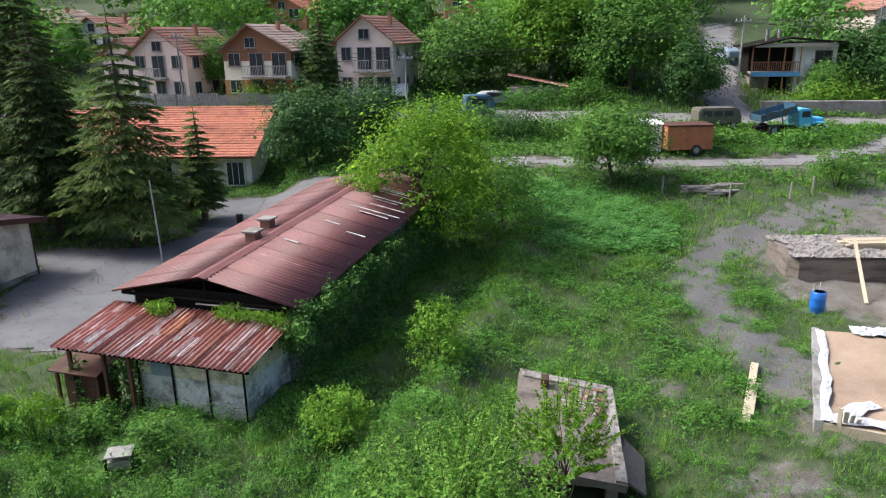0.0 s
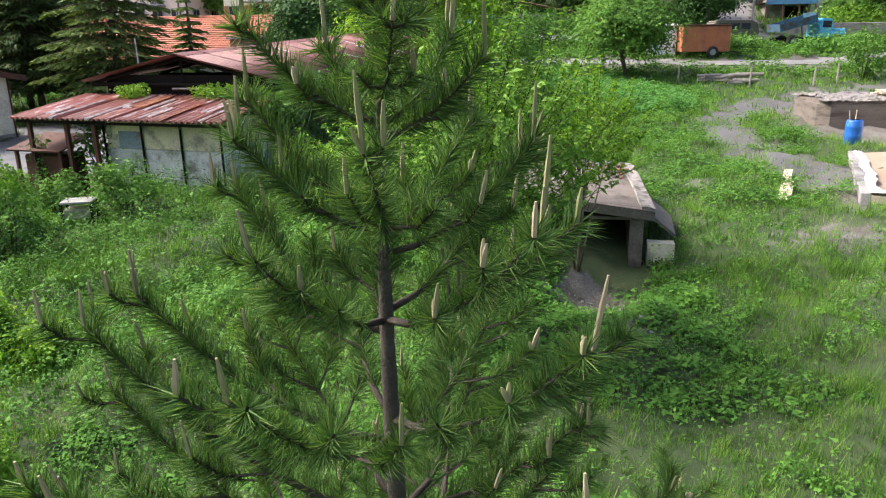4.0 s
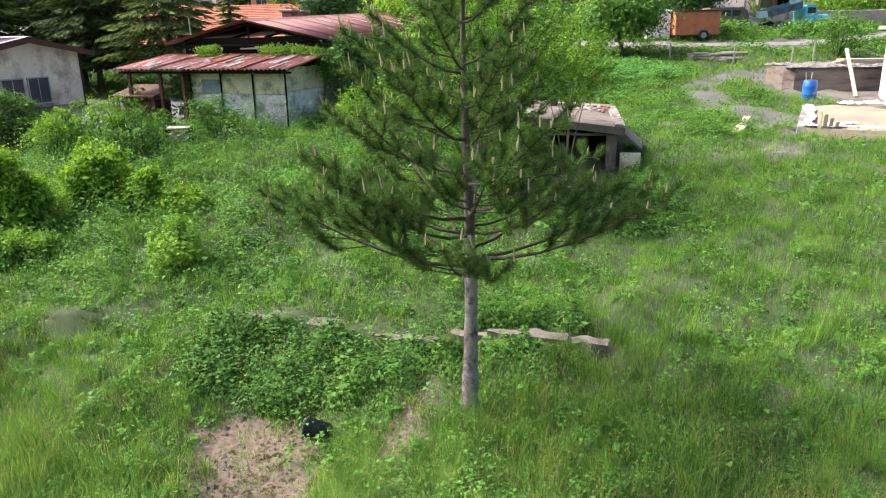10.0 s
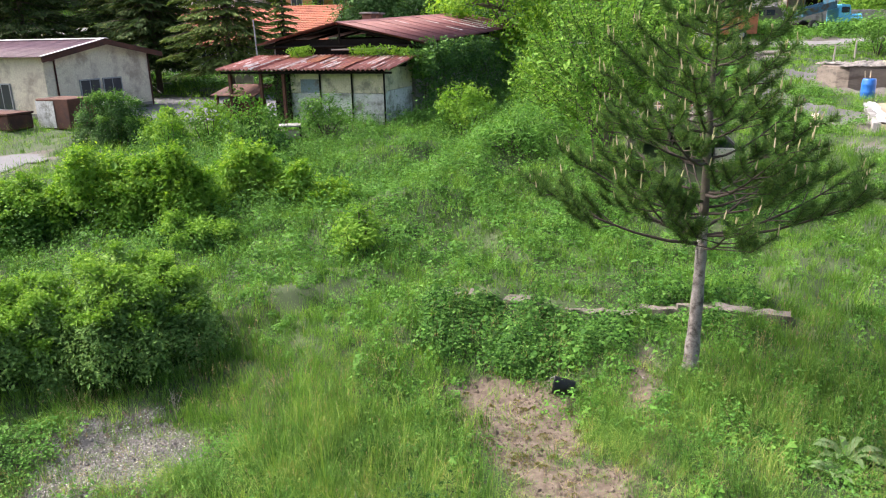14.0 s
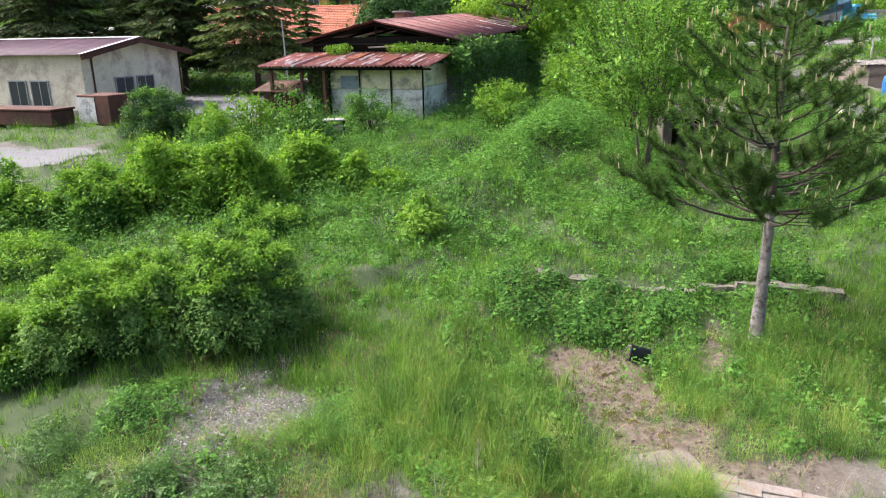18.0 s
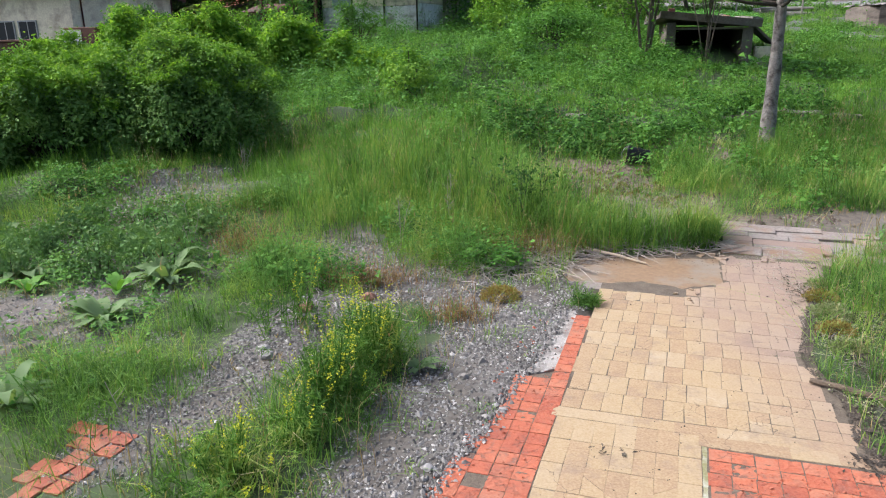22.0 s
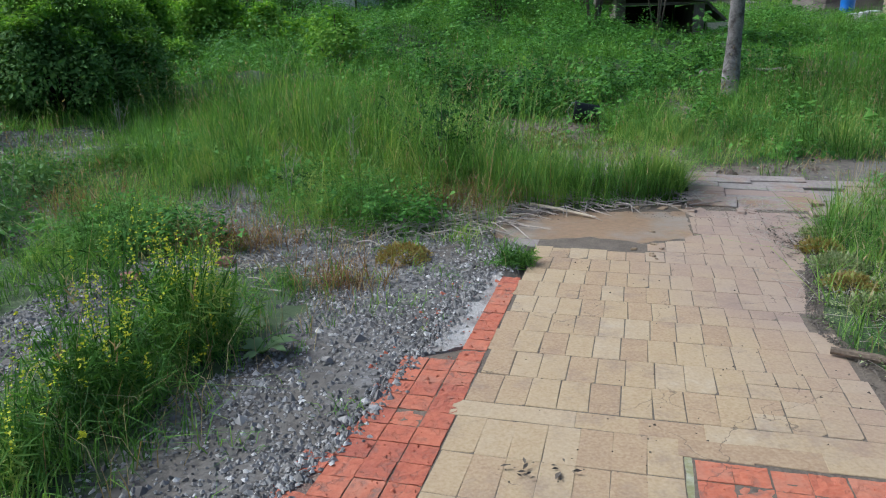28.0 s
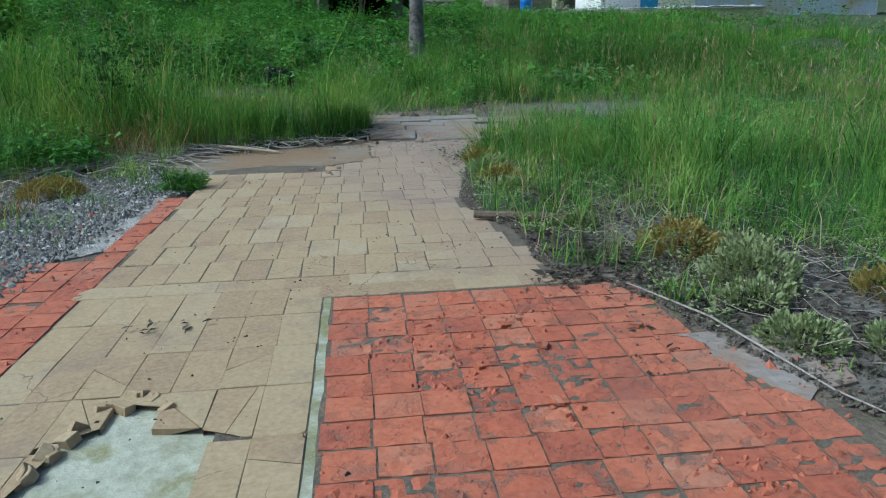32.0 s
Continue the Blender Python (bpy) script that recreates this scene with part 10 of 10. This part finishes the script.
# crumbly soil with sprouts beside the floor
s5 = np.array([0, 0, 0.012]) + sow(-2.3, -0.7, -5.6, -1.6, 15000, lambda x, y: (bare(x, y) > 0.25) * 0.8)
stones("soil_clods", "dark crumbly soil and small stones by the paving", s5, 0.006, M["clods"])
w6 = sow(-2.2, -0.8, -5.6, -1.4, 900, lambda x, y: np.clip(0.4 + 0.9 * wob(x, y, 3.1, 2.0), 0, 1))
weeds("sprouts", "small grey-green sprouts in the soil by the paving", w6, 0.009, M["sedum"], 0.05, 16, 0.02)
g6 = clumps(-2.2, -0.8, -5.6, -1.4, 230, 12, 0.03, 0.04, 0.13, lambda x, y: np.clip(0.5 + 0.8 * wob(x, y, 2.7, 4.0), 0, 1))
grass("soil_grass", "thin short grass sprouting from the soil", [(*g6, 0.0034, 0.8)], M["grass"])

# dry tufts among the gravel, and soil that spills over the floor's rim
dz = []
for cx, cy, rx, ry, n, h in ((-4.1, -2.45, 0.24, 0.18, 260, 0.12), (-4.75, -1.75, 0.4, 0.2, 500, 0.15), (-3.45, -1.05, 0.5, 0.2, 420, 0.2), (-5.9, -1.0, 0.5, 0.3, 400, 0.2)):
    q = np.stack([cx + rng.normal(0, 0.5, n) * rx, cy + rng.normal(0, 0.5, n) * ry], 1)
    q = q[free(q[:, 0], q[:, 1])]
    P = np.stack([q[:, 0], q[:, 1], ground(q[:, 0], q[:, 1]) - 0.005], 1)
    dz.append((P, h * np.exp(rng.normal(0, 0.4, len(P))), 0.0036, 0.9))
grass("dry_tufts", "reddish-brown dry tufts at the gravel's edge", dz, M["dry_red"])
eb = rng.uniform(-0.9, 3.1, 3800)
ea = np.interp(eb, RB, RA) + np.abs(rng.normal(0, 0.035, len(eb))) - 0.03
ep = np.stack([PK.x + PU.x * ea + PV.x * eb, PK.y + PU.y * ea + PV.y * eb, 0.004 + 0.01 * rng.random(len(eb))], 1)
stones("rim_soil", "crumbs of dark soil along the floor's broken rim", ep, 0.0045, M["clods"])
eb = rng.uniform(-1.2, 1.4, 1500)
ea = np.interp(eb, [-1.2, -0.45, -0.2, 0.4, 0.46, 1.4], [-1.1, -1.06, -0.99, -0.95, -0.93, -0.86]) + rng.normal(0, 0.03, len(eb))
ep = np.stack([PK.x + PU.x * ea + PV.x * eb, PK.y + PU.y * ea + PV.y * eb, 0.003 + 0.004 * rng.random(len(eb))], 1)
stones("rim_gravel", "gravel scattered over the border's rim", ep, 0.008, M["stones"])

# grey-green leafy weeds on the stony strip
M["mugwort"] = leaf_mat("mugwort_leaves", [(0.0, (0.04, 0.085, 0.03)), (0.5, (0.13, 0.245, 0.08)), (1.0, (0.25, 0.37, 0.14))], 0.6, 0.25, patch=3.0)
for k, (x, y) in enumerate([(-8.44, -0.6), (-7.78, -0.9), (-7.51, -0.5), (-6.87, -0.99), (-7.77, -1.45), (-6.56, -0.6), (-9.0, 0.07), (-6.97, -1.53), (-6.41, -1.44)]):
    w = 0.22 + 0.12 * rng.random()
    plume_shrub("mugwort_plant", "bushy grey-green mugwort on stony ground", x, y, (w, w * 0.9), 0.24 + 0.14 * rng.random(), M["mugwort"], "mugwort", 7, 150, 0.03, "plant", stem=0.25)

# lumpy brown earth on the bare patches
M["earth"] = rough_surface("brown_earth", (0.065, 0.05, 0.036), (0.155, 0.123, 0.09), 9, 0.95, 0.5, world=True)
s7 = np.array([0, 0, 0.01]) + np.concatenate([sow(-3.9, -0.6, -0.4, 2.9, 9000, lambda x, y: (bare(x, y) > 0.15) * np.clip(0.5 + 0.6 * wob(x, y, 3.7, 2.0), 0, 1)), sow(-8.6, -5.6, -0.2, 2.0, 3000, lambda x, y: ((bare(x, y) > 0.1) & (bare(x, y) < 0.75)) * 0.7)])
stones("earth_clods", "crumbly brown earth on the bare patches", s7, 0.02, M["earth"])
s8 = np.array([0, 0, 0.01]) + sow(-9.2, -5.6, -5.2, -0.5, 30000, lambda x, y: (bare(x, y) > 0.3) * np.clip(0.5 + 0.5 * wob(x, y, 4.4, 1.0), 0, 1))
stones("stony_soil", "stony brown soil among the weeds", s8, 0.010, M["stones"])
